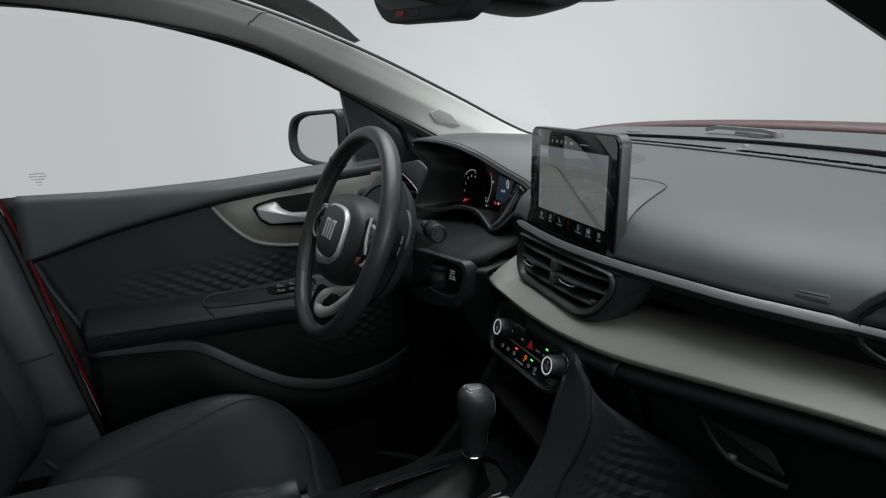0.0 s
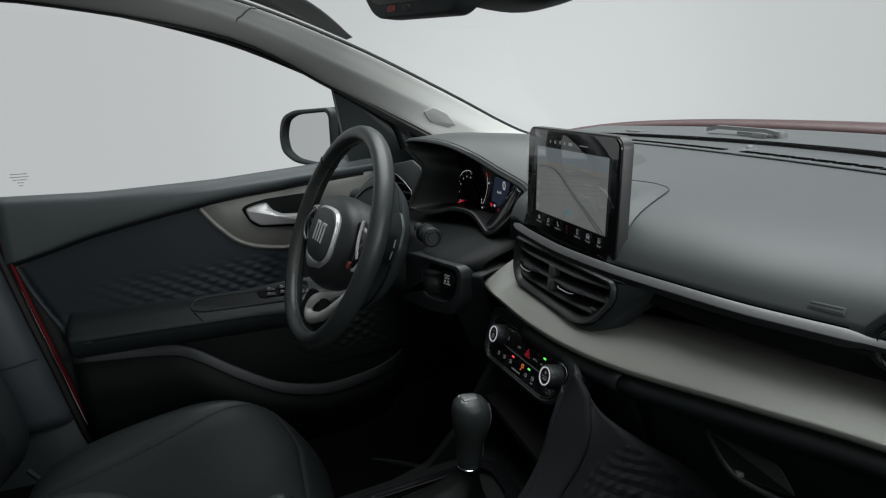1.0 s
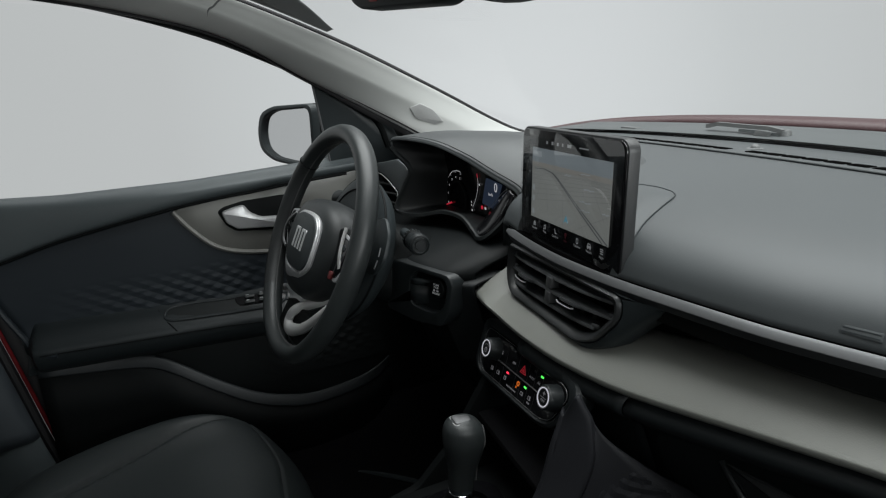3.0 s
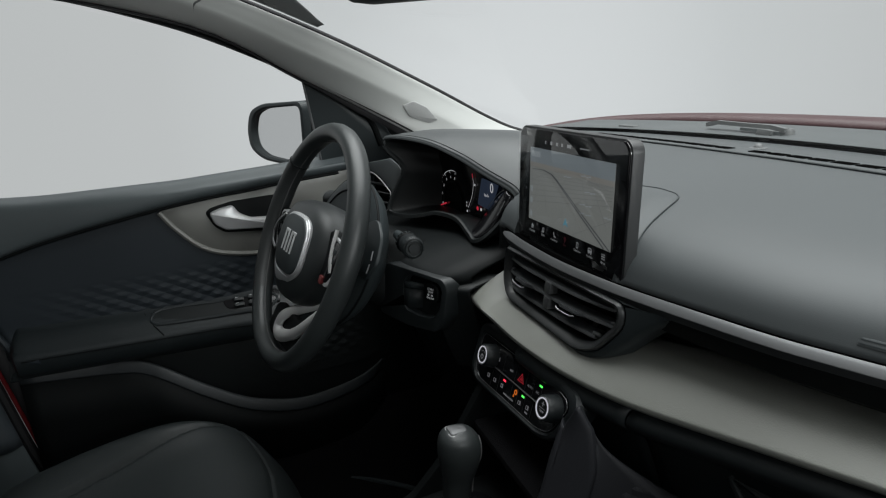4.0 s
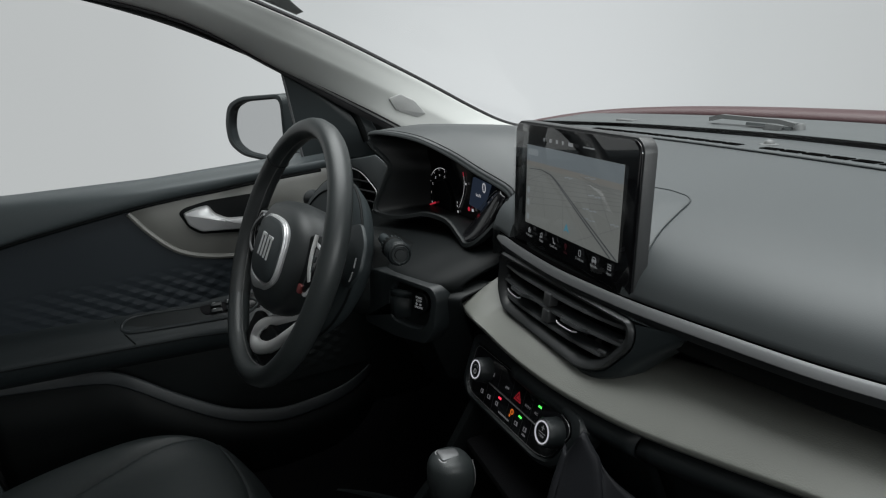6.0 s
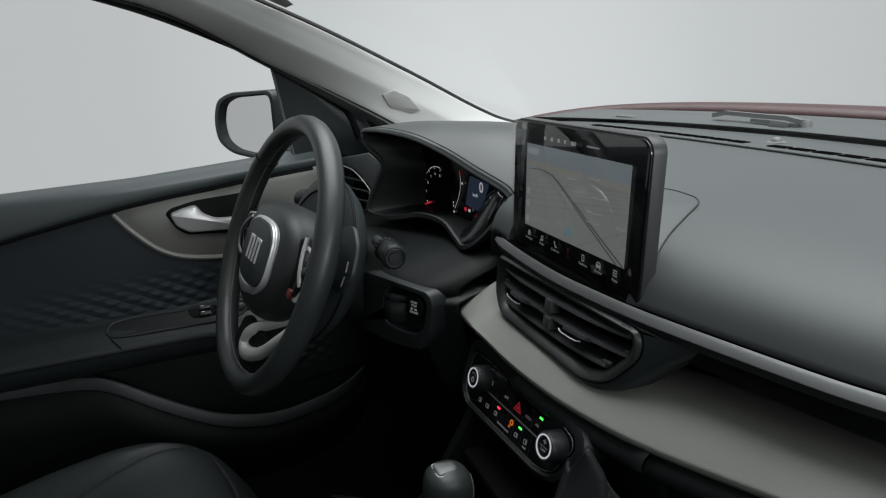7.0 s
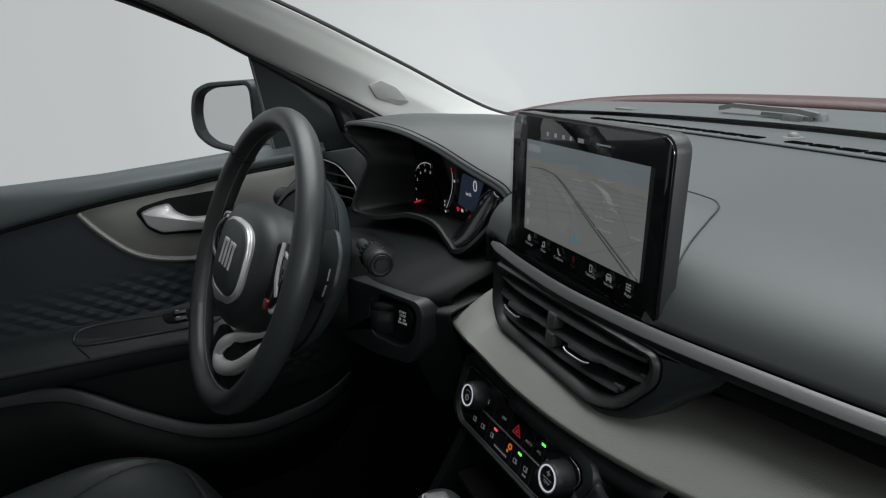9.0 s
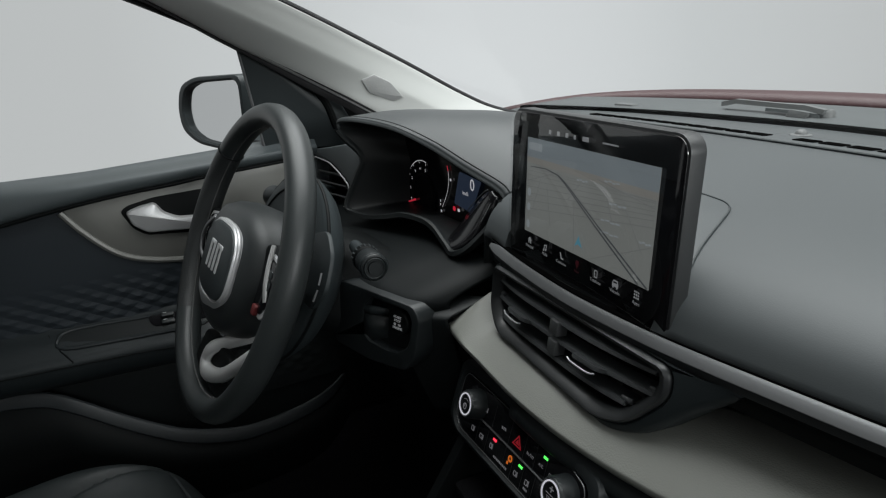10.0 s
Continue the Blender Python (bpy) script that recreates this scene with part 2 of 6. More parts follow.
# ---- the car's shell ----
GRILLE = material("grey_speaker_mesh", (0.31, 0.315, 0.31), 0.7, grain=0.6, grain_size=0.0022)


def bulkhead():
    bm = sheet([[V(x, 1.10, 1.08), V(x, 1.06, 0.85), V(x, 1.10, 0.6), V(x, 1.24, 0.35)] for x in np.linspace(-0.78, 0.78, 5)])
    tagged(part("wall_front", bm, CARPET, None, thick=0.02), "black felt bulkhead behind the dashboard", "wall", kind="structure")
    # unseen wall by the passenger, raised towards the rear to block light
    bm = prism([(-1.2, 0.30), (1.25, 0.30), (1.25, 1.05), (-0.04, 1.05), (-0.20, 1.44), (-1.2, 1.44)], basis((0.86, 0, 0), (0, 1, 0), (0, 0, 1)), 0.03)
    tagged(part("wall_right", bm, BLACK, None), "unseen dark wall on the passenger's side, blocking light", "wall", kind="structure")
    for x, n in ((-0.745, "wall_left"),):
        bm = prism([(0.62, 0.33), (1.25, 0.33), (1.25, 1.06), (0.62, 1.06)], basis((x, 0, 0), (0, 1, 0), (0, 0, 1)), 0.02)
        tagged(part(n, bm, BLACK, None), "black side of the driver's footwell", "wall", kind="structure")


def floor_and_tunnel():
    bm = sheet([[V(x, y, curve_at([(-0.75, 0.44), (-0.68, 0.40), (-0.62, 0.33), (-0.2, 0.32), (-0.12, 0.44), (-0.08, 0.5), (0.08, 0.5), (0.12, 0.44), (0.2, 0.32), (0.75, 0.33)], x)
                   + curve_at([(-1.2, 0), (0.85, 0), (1.25, 0.42)], y)) for y in np.linspace(-1.2, 1.25, 30)] for x in np.linspace(-0.75, 0.75, 50)])
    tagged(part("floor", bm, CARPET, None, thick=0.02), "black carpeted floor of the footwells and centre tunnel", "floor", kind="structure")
    mat_edge = sweep(smooth([(-0.62, 0.45, 0.335), (-0.50, 0.62, 0.35), (-0.30, 0.80, 0.36), (-0.18, 0.86, 0.40)], 6), disc_profile(0.006, 6))
    tagged(part("floor_mat_edge", mat_edge, HARD, None), "dark rubber lip of the floor mat", "trim", kind="structure")


def pillar(side):
    """Inner trim of a windscreen pillar; the driver's at side -1."""
    if side < 0:
        top = [(-0.53, -0.80, 1.50), (-0.535, -0.35, 1.505), (-0.56, 0.02, 1.492), (-0.60, 0.330, 1.417), (-0.635, 0.575, 1.325), (-0.662, 0.800, 1.217), (-0.662, 0.950, 1.136), (-0.645, 1.025, 1.102), (-0.60, 1.12, 1.080)]
        low = [(-0.655, -0.80, 1.462), (-0.655, -0.35, 1.448), (-0.658, 0.02, 1.416), (-0.67, 0.340, 1.350), (-0.69, 0.545, 1.243), (-0.68, 0.672, 1.172), (-0.655, 0.745, 1.128), (-0.640, 0.80, 1.092), (-0.61, 0.92, 1.045)]
    else:
        top = [(0.478, 0.268, 1.446), (0.520, 0.412, 1.356), (0.562, 0.556, 1.266), (0.604, 0.70, 1.176), (0.64, 0.826, 1.10)]
        low = [(x + 0.055, y - 0.01, z - 0.03) for x, y, z in top]
    out = V(-side * 1.0, -0.35, 0.25).normalized()
    secs = []
    for p, q in zip(top, low):
        p, q = Vector(p), Vector(q)
        secs.append([p + V(side * 0.022, 0.004, -0.012), p, p * 0.80 + q * 0.20 + out * 0.011 + V(0, 0, 0.004), p * 0.55 + q * 0.45 + out * 0.021 + V(0, 0, 0.004), p * 0.44 + q * 0.56 + out * 0.0205, p * 0.05 + q * 0.95 + out * 0.004, q + V(side * 0.015, 0, 0.002)])
    bm = loft(secs, 6, 4)
    lab = "light grey moulded windscreen pillar trim"
    ob = tagged(part("pillar_trim", bm, PILLAR, None, thick=0.004), lab, "pillar trim", kind="structure")
    path = smooth([Vector(p) + V(side * 0.010, 0.006, 0.001) for p in top], 6)
    part("screen_seal", sweep(path, disc_profile(0.007, 8)), RUBBER, ob)
    if side < 0:
        part("edge_seal", sweep(smooth([Vector(p) + out * 0.001 + V(0, 0.002, 0.003) for p in top], 6), disc_profile(0.0036, 8)), RUBBER, ob, "black seal along the glass")
    if side < 0:
        path = smooth([Vector(p) * 0.03 + Vector(q) * 0.97 + out * 0.0060 for p, q in zip(top[:8], low[:8])], 8)
        part("trim_lip", sweep(path, disc_profile(0.0022, 6)), RUBBER, ob)
    path = smooth([Vector(q) + V(side * 0.012, -0.004, -0.008) for q in low[:5]], 6)
    if side < 0:
        path = smooth([Vector(q) + V(-0.016, -0.002, 0.001 if i < 5 else -0.006) for i, q in enumerate(low[:7])] + [V(-0.672, 0.79, 1.06), V(-0.675, 0.80, 0.98)], 6)
    part("door_seal", sweep(path, [(-0.008, -0.008), (0.008, -0.008), (0.010, 0), (0.008, 0.008), (-0.008, 0.008)]), RUBBER, ob)
    if side < 0:
        # joint between the roof trim and the pillar trim
        lines = [smooth(r, 4) for r in secs]
        cols = [smooth([r[j] for r in lines], 6) for j in range(len(lines[0]))]
        seam = []
        for j, col in enumerate(cols):
            k = 19.6 - 1.6 * j / (len(cols) - 1)
            seam.append(col[int(k)].lerp(col[int(k) + 1], k - int(k)) + out * 0.0052)
        part("trim_joint", sweep(seam, disc_profile(0.0020, 6)), HOUSING, ob)
        # speaker grille low on the pillar: a shallow plate with rows of holes, square to the trim there
        at = V(-0.640, 0.778, 1.169)
        i, j = min(((i, j) for j in range(3, len(cols) - 3) for i in range(3, len(cols[0]) - 3)), key=lambda k: (cols[k[1]][k[0]] - at).length)
        m = basis(cols[j][i], cols[j][i + 2] - cols[j][i - 2], cols[j - 2][i] - cols[j + 2][i])
        if m.to_3x3().col[2].dot(out) < 0:
            m = m @ pose(0, 0, 0, 180, 0, 0)
        m = m @ pose(0, 0, 0, 0, 0, 8)
        o = fillet([(-0.042, 0.001), (-0.022, 0.0175), (0.010, 0.0145), (0.042, -0.003), (0.026, -0.0165), (-0.020, -0.0165)], 0.003)
        g = part("speaker_grille", prism(o, m @ pose(0, 0, -0.001), 0.0088, 0.0016), GRILLE, ob, "grey perforated speaker grille")
        dots = bmesh.new()
        for i in range(-21, 22):
            for j in range(-10, 11):
                x, y = i * 0.0021 + (0.00105 if j % 2 else 0), j * 0.0019
                top_y, low_y = curve_at([(-0.042, 0.001), (-0.022, 0.0175), (0.010, 0.0145), (0.042, -0.003)], x), curve_at([(-0.042, 0.001), (-0.020, -0.0165), (0.026, -0.0165), (0.042, -0.003)], x)
                if low_y + 0.0025 < y < top_y - 0.0025:
                    dots.faces.new([dots.verts.new(m @ V(x + 0.0005 * math.cos(q), y + 0.0005 * math.sin(q), 0.0079)) for q in np.linspace(0, 2 * math.pi, 7)[:-1]])
        part("perforations", dots, HOUSING, g)
    return ob


def roof():
    rows = []
    for y in np.linspace(-1.2, 0.36, 14):
        rows.append([V(x, y, 1.54 + 0.03 * math.cos(x * 2) - 0.06 * (abs(x) / 0.62) ** 4 - max(0, y - 0.1) * 0.18) for x in np.linspace(-0.58, 0.58, 25)])
    tagged(part("ceiling", sheet(rows), LINING, None, thick=-0.03), "grey fabric headlining over the front seats", "ceiling", kind="structure")
    # rear closure: an unseen wall, tall enough to block light from behind
    bm = prism([(-0.8, 0.3), (0.86, 0.3), (0.86, 1.40), (-0.8, 1.40)], basis((0, -1.2, 0), (1, 0, 0), (0, 0, 1)), 0.03)
    tagged(part("wall_rear", bm, BLACK, None), "unseen dark wall across the rear, blocking light", "wall", kind="structure")


def windscreen():
    rows = []
    for t in np.linspace(0, 1, 9):
        rows.append([V(x, 1.26 - 0.84 * t - 0.12 * (x / 0.7) ** 2 * (1 - 0.3 * t), 1.075 + 0.37 * t - 0.02 * (x / 0.7) ** 2) for x in np.linspace(-0.68 + 0.08 * t, 0.68 - 0.08 * t, 17)])
    ob = part("window_1", sheet(rows), GLASS, None)
    ob.visible_shadow = False
    tagged(ob, "clear raked windscreen glass", "windscreen", kind="structure")
    return ob


# ---- dashboard ----
STRIP = [(-0.75, 0.90), (-0.40, 0.80), (-0.20, 0.752), (-0.155, 0.746), (-0.08, 0.738), (0.0, 0.735), (0.06, 0.739), (0.13, 0.749), (0.21, 0.768), (0.28, 0.787), (0.33, 0.807), (0.40, 0.836), (0.50, 0.870), (0.75, 0.94)]
EDGE_Y = [(-0.75, 0.86), (-0.30, 0.73), (-0.165, 0.690), (-0.08, 0.688), (0.0, 0.690), (0.08, 0.702), (0.17, 0.727), (0.305, 0.775), (0.43, 0.820), (0.60, 0.87), (0.75, 0.90)]
EDGE_Z = [(-0.75, 0.93), (-0.175, 0.909), (-0.13, 0.907), (-0.08, 0.904), (0.0, 0.901), (0.08, 0.899), (0.17, 0.901), (0.305, 0.916), (0.43, 0.928), (0.75, 0.95)]


def soft_table(table):
    """A smooth look-up through rows of (x, value)."""
    pts = smooth([(a, b, 0) for a, b in table], 10)
    return [(p.x, p.y) for p in pts]


STRIP, EDGE_Y, EDGE_Z = soft_table(STRIP), soft_table(EDGE_Y), soft_table(EDGE_Z)


def dash_z(x, y):
    """Height of the dashboard's top at a place."""
    s = curve_at(STRIP, x)
    return curve_at(DASH_RISE, y - s)


DASH_RISE = soft_table([(-0.02, 0.975), (0.0, 1.0155), (0.004, 1.0275), (0.009, 1.0378), (0.016, 1.0470), (0.026, 1.0555), (0.040, 1.0638), (0.058, 1.0710), (0.080, 1.0772), (0.105, 1.0830), (0.13, 1.0872), (0.16, 1.0908), (0.20, 1.0950), (0.26, 1.1010), (0.32, 1.1065), (0.40, 1.1105), (0.46, 1.1125), (0.50, 1.110), (0.6, 1.06)])


LOWER = material("black_lower_plastic", (0.0086, 0.0108, 0.0112), 0.5, grain=0.25, grain_size=0.0009, spec=0.3)


def dashboard():
    d = thing("dashboard", (0, 0.9, 0.6), "dark grey dashboard with a taupe padded front and thin metal strip", "dashboard", kind="structure")
    xs = sorted(list(np.linspace(-0.72, 0.72, 90)) + [-0.1875, -0.1835, -0.1235, -0.1220, 0.1040, 0.1055])
    rows = []
    for x in xs:
        s = curve_at(STRIP, x)
        ys = [s, s + 0.003, s + 0.006, s + 0.010, s + 0.014, s + 0.02, s + 0.027, s + 0.035, s + 0.045, s + 0.06, s + 0.08, s + 0.10, s + 0.13, s + 0.17, s + 0.22, s + 0.28]
        ys = [y for y in ys] + [max(s + 0.30, 1.118) + k for k in (0.0, 0.03, 0.06, 0.10, 0.16)]
        # a shallow bed is let into the pad for the foot of the screen
        bed = -0.1225 < x < 0.1050
        drop = 0.06 if x < -0.185 else 0.0  # open under the instrument cluster
        rows.append([V(x, y, min(dash_z(x, y), 1.013 + max(0.0, y - 0.753) * 6) if bed else dash_z(x, y) - (drop if y < 0.86 else 0.0)) for y in ys])
    part("top_pad", sheet(rows), SOFT, d, "soft grained dark grey upper pad", thick=0.006)
    # metal strip: a bright upper face over a lower one with shade put into its colour, with a dark gap above; it thins
    # to a neck before the outer vent
    xs = np.linspace(-0.158, 0.62, 110)
    path = [V(x, curve_at(STRIP, x) - 0.001, 1.009) for x in xs]
    sc = [min(1.0, 0.45 + i * 0.16) * curve_at([(-0.2, 1.0), (0.366, 1.0), (0.377, 0.66), (0.70, 0.66)], x) for i, x in enumerate(xs)]
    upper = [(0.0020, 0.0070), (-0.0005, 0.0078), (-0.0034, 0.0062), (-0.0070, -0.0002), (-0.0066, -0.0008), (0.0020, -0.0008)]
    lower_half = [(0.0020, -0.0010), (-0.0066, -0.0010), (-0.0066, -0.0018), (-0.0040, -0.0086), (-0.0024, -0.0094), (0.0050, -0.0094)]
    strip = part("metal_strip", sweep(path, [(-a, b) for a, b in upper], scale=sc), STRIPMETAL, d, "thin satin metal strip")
    part("strip_underside", sweep(path, [(-a, b) for a, b in lower_half], scale=sc), STRIPSHADE, strip, "lower face in a shaded tone")
    part("strip_gap", sweep([p + V(0, 0.0042, 0.0062) for p in path[:74]], [(-0.003, -0.003), (0.003, -0.003), (0.003, 0.0026), (-0.003, 0.0026)]), SLOT, strip)
    # recess under the strip
    rows = []
    for x in np.linspace(-0.15, 0.70, 60):
        s = curve_at(STRIP, x)
        g = curve_at([(-0.2, 0.012), (0.08, 0.016), (0.16, 0.030), (0.24, 0.050), (0.34, 0.070), (0.7, 0.080)], x)
        low = curve_at([(0.10, 0.0), (0.20, 0.006), (0.34, 0.010)], x)
        rows.append([V(x, s + 0.001, 1.002), V(x, s + 0.003, 0.994), V(x, s + 0.007, 0.988 - low * 0.7), V(x, s + 0.016, 0.985 - low), V(x, s + g * 0.5 + 0.016, 0.984 - low), V(x, s + g + 0.034, 0.982 - low), V(x, s + g + 0.042, 0.972), V(x, s + g + 0.042, 0.925)])
    part("recess", sheet(rows), BLACK, d, thick=0.004)
    # taupe pad: it climbs from its front edge and runs back under the strip
    secs = []
    for x in np.linspace(-0.184, 0.72, 52):
        s, ye, ze = curve_at(STRIP, x), curve_at(EDGE_Y, x), curve_at(EDGE_Z, x)
        g = curve_at([(-0.2, 0.010), (0.08, 0.013), (0.16, 0.018), (0.24, 0.026), (0.34, 0.036), (0.7, 0.048)], x)
        deep = curve_at([(0.08, 0.012), (0.16, 0.026), (0.24, 0.044), (0.34, 0.064), (0.7, 0.070)], x)
        y0, z0 = s + g + 0.002, curve_at([(-0.184, 0.930), (-0.168, 0.946), (-0.152, 0.962), (-0.140, 0.968), (-0.130, 0.950), (-0.115, 0.938), (0.08, 0.938), (0.16, 0.942), (0.24, 0.949), (0.32, 0.957), (0.40, 0.965), (0.75, 0.98)], x)
        k = min(1.0, max(0.0, (x + 0.184) / 0.014)) ** 0.5
        y0, z0 = ye + (y0 - ye) * (0.25 + 0.75 * k), ze + 0.012 + (z0 - ze - 0.012) * k
        secs.append([V(x, y0 + (0.022 + deep) * k, z0 + 0.003 * k), V(x, y0 + (0.014 + deep * 0.5) * k, z0 + 0.003 * k), V(x, y0 + 0.008 * k, z0), V(x, y0 + (ye - y0) * 0.30, z0 + (ze - z0) * 0.20), V(x, y0 + (ye - y0) * 0.68, z0 + (ze - z0) * 0.50),
                     V(x, y0 + (ye - y0) * 0.95, z0 + (ze - z0) * 0.80), V(x, ye, ze + 0.004), V(x, ye + 0.003, ze - 0.003), V(x, ye + 0.02, ze - 0.008)])
    part("padded_panel", loft(secs, 2, 3), TAUPE, d, "taupe grained padded front panel", thick=0.005)
    # rounded roll and lower face under the pad
    def lower(x0, x1, name, label, n=30):
        rws = []
        for x in np.linspace(x0, x1, n):
            ye, ze = curve_at(EDGE_Y, x), curve_at(EDGE_Z, x)
            sec = [(0.022, -0.004), (0.010, -0.008), (0.003, -0.015), (0.002, -0.026), (0.012, -0.036), (0.026, -0.042), (0.034, -0.058), (0.05, -0.10), (0.066, -0.15), (0.10, -0.22), (0.17, -0.28)]
            rws.append([V(x, ye + a, ze + b) for a, b in sec])
        bm = loft(rws, 1, 3)
        return part(name, bm, HARDBLACK, d, label, thick=0.004)
    lower(0.1655, 0.70, "glovebox_lid", "black glovebox lid with a rounded top edge")
    lower(-0.02, 0.163, "centre_lower_panel", "", 14)
    # glovebox pull
    m = basis((0.296, 0.806, 0.842), (0.93, 0.36, 0.02), (0.05, 0.42, 0.9)) @ pose(0, -0.004, 0.003) @ Matrix.Diagonal((0.88, 0.88, 1, 1))
    plate = fillet([(-0.054, 0.018), (0.032, 0.012), (0.056, -0.014), (-0.006, -0.018)], 0.006)
    g = part("glovebox_pull", prism(plate, m, 0.006, 0.002), LOWER, d, "black recessed glovebox pull")
    part("plate_edge", sweep([m @ V(a, b, 0.0062) for a, b in plate], disc_profile(0.0008, 5), up=m.to_3x3().col[2], closed=True), HARDBLACK, g, "rounded plate edge")
    part("lock_pin", lathe([(0.004, 0), (0.0042, 0.002), (0.0042, 0.008), (0.002, 0.0095)], m @ pose(-0.010, -0.016, 0.004, 0, 60, 0), 14), BEZEL, g, "satin metal pin")
    part("lip", sweep(smooth([m @ V(-0.056, 0.018, 0.003), m @ V(-0.036, -0.002, 0.006), m @ V(-0.010, -0.019, 0.008), m @ V(0.026, -0.024, 0.007), m @ V(0.060, -0.025, 0.003)], 5), disc_profile(0.0036, 8)), HARDBLACK, g, "curved pull lip")
    # airbag mark: a raised panel with two unreadable lines
    mx, my = 0.3438, 0.8177
    m = basis((mx, my, dash_z(mx, my)), (0.93, 0.36, 0.0), (0, 0.43, 0.90))
    a = part("airbag_mark", prism(rrect(0.030, 0.0075, 0.001, 2), m @ pose(0, 0, -0.0004), 0.0008, 0.0003), SOFT, d, "embossed airbag mark")
    for k in (-0.0018, 0.0018):
        bar(0.027, 0.0008, m @ pose(0, k, 0.0004), "embossed_line", a, HARD, 0.0004)
    # windscreen demister slots
    grille = part("demister_grille", sheet([[V(x, y, dash_z(x, y) + 0.0022) for y in (1.094, 1.100, 1.128, 1.134)] for x in np.linspace(-0.46, 0.42, 40)]), SOFT, d, "long demister grille under the windscreen", thick=0.002)
    part("grille_edge", sweep([V(x, 1.094, dash_z(x, 1.094) + 0.0015) for x in np.linspace(-0.46, 0.42, 40)], disc_profile(0.0014, 6)), SOFT, grille)
    for k in range(26):
        x = -0.445 + k * 0.033
        if abs(x + 0.085) < 0.022:
            continue
        m = basis((x, 1.115, dash_z(x, 1.115) + 0.0016), (1, 0, 0), (0, 1, 0.03))
        part("slot", prism(fillet([(-0.0158, -0.0066), (0.0123, -0.0066), (0.0158, 0.0066), (-0.0123, 0.0066)], 0.002, 2), m, 0.0016), SLOT, grille)
    # sunlight sensor dome
    m = pose(-0.083, 1.150, dash_z(-0.083, 1.150))
    part("light_sensor", lathe([(0.013, 0), (0.013, 0.001), (0.0075, 0.002), (0.0065, 0.005), (0.0035, 0.0075), (0, 0.008)], m, 18), HOUSING, d, "pale grey light sensor dome")
    # screen plinth: nearly flush with the pad, outlined by a groove
    out = [(-0.10, 0.80), (-0.06, 0.862), (0.0, 0.882), (0.032, 0.882), (0.049, 0.878), (0.062, 0.867), (0.075, 0.842), (0.094, 0.801), (0.112, 0.768)]
    path = [V(p.x, p.y, dash_z(p.x, p.y) + 0.0010) for p in smooth([(a, b, 0) for a, b in out], 8)]
    part("plinth_seam", sweep(path, disc_profile(0.0009, 6)), HARD, d)
    prow = []
    for p in path[::3]:
        row = []
        for k in np.linspace(0, 1, 6):
            x, y = p.x * (1 - 0.42 * k), p.y + (0.772 - p.y) * 0.9 * k
            row.append(V(x, y, max(dash_z(x, y), 1.0) + 0.0008 + 0.0065 * min(1.0, k * 3.0) * (1 if y > 0.78 else 0.6)))
        prow.append(row)
    part("screen_plinth", loft(prow, 1, 3), SOFT, d, "raised moulded foot behind the screen")
    return d


BEZEL = material("dull_grey_bezel", (0.23, 0.235, 0.24), 0.42, metal=0.4, mottle=0.05)
BEZELGLASS = material("black_screen_glass", (0.007, 0.007, 0.008), 0.06, mottle=0.03, spec=0.85)
SCREENBODY = material("dark_screen_housing", (0.020, 0.0215, 0.0225), 0.4, grain=0.2, grain_size=0.0012)
HARDBLACK = material("dark_moulded_plastic", (0.0125, 0.0155, 0.0165), 0.42, grain=0.2, spec=0.4)
VANE = material("dark_vane_plastic", (0.052, 0.056, 0.058), 0.38, grain=0.2)
LINK = material("grey_link_plastic", (0.080, 0.083, 0.085), 0.4, grain=0.15)
VENTRIM = material("satin_vent_rim", (0.022, 0.024, 0.025), 0.38, grain=0.15)


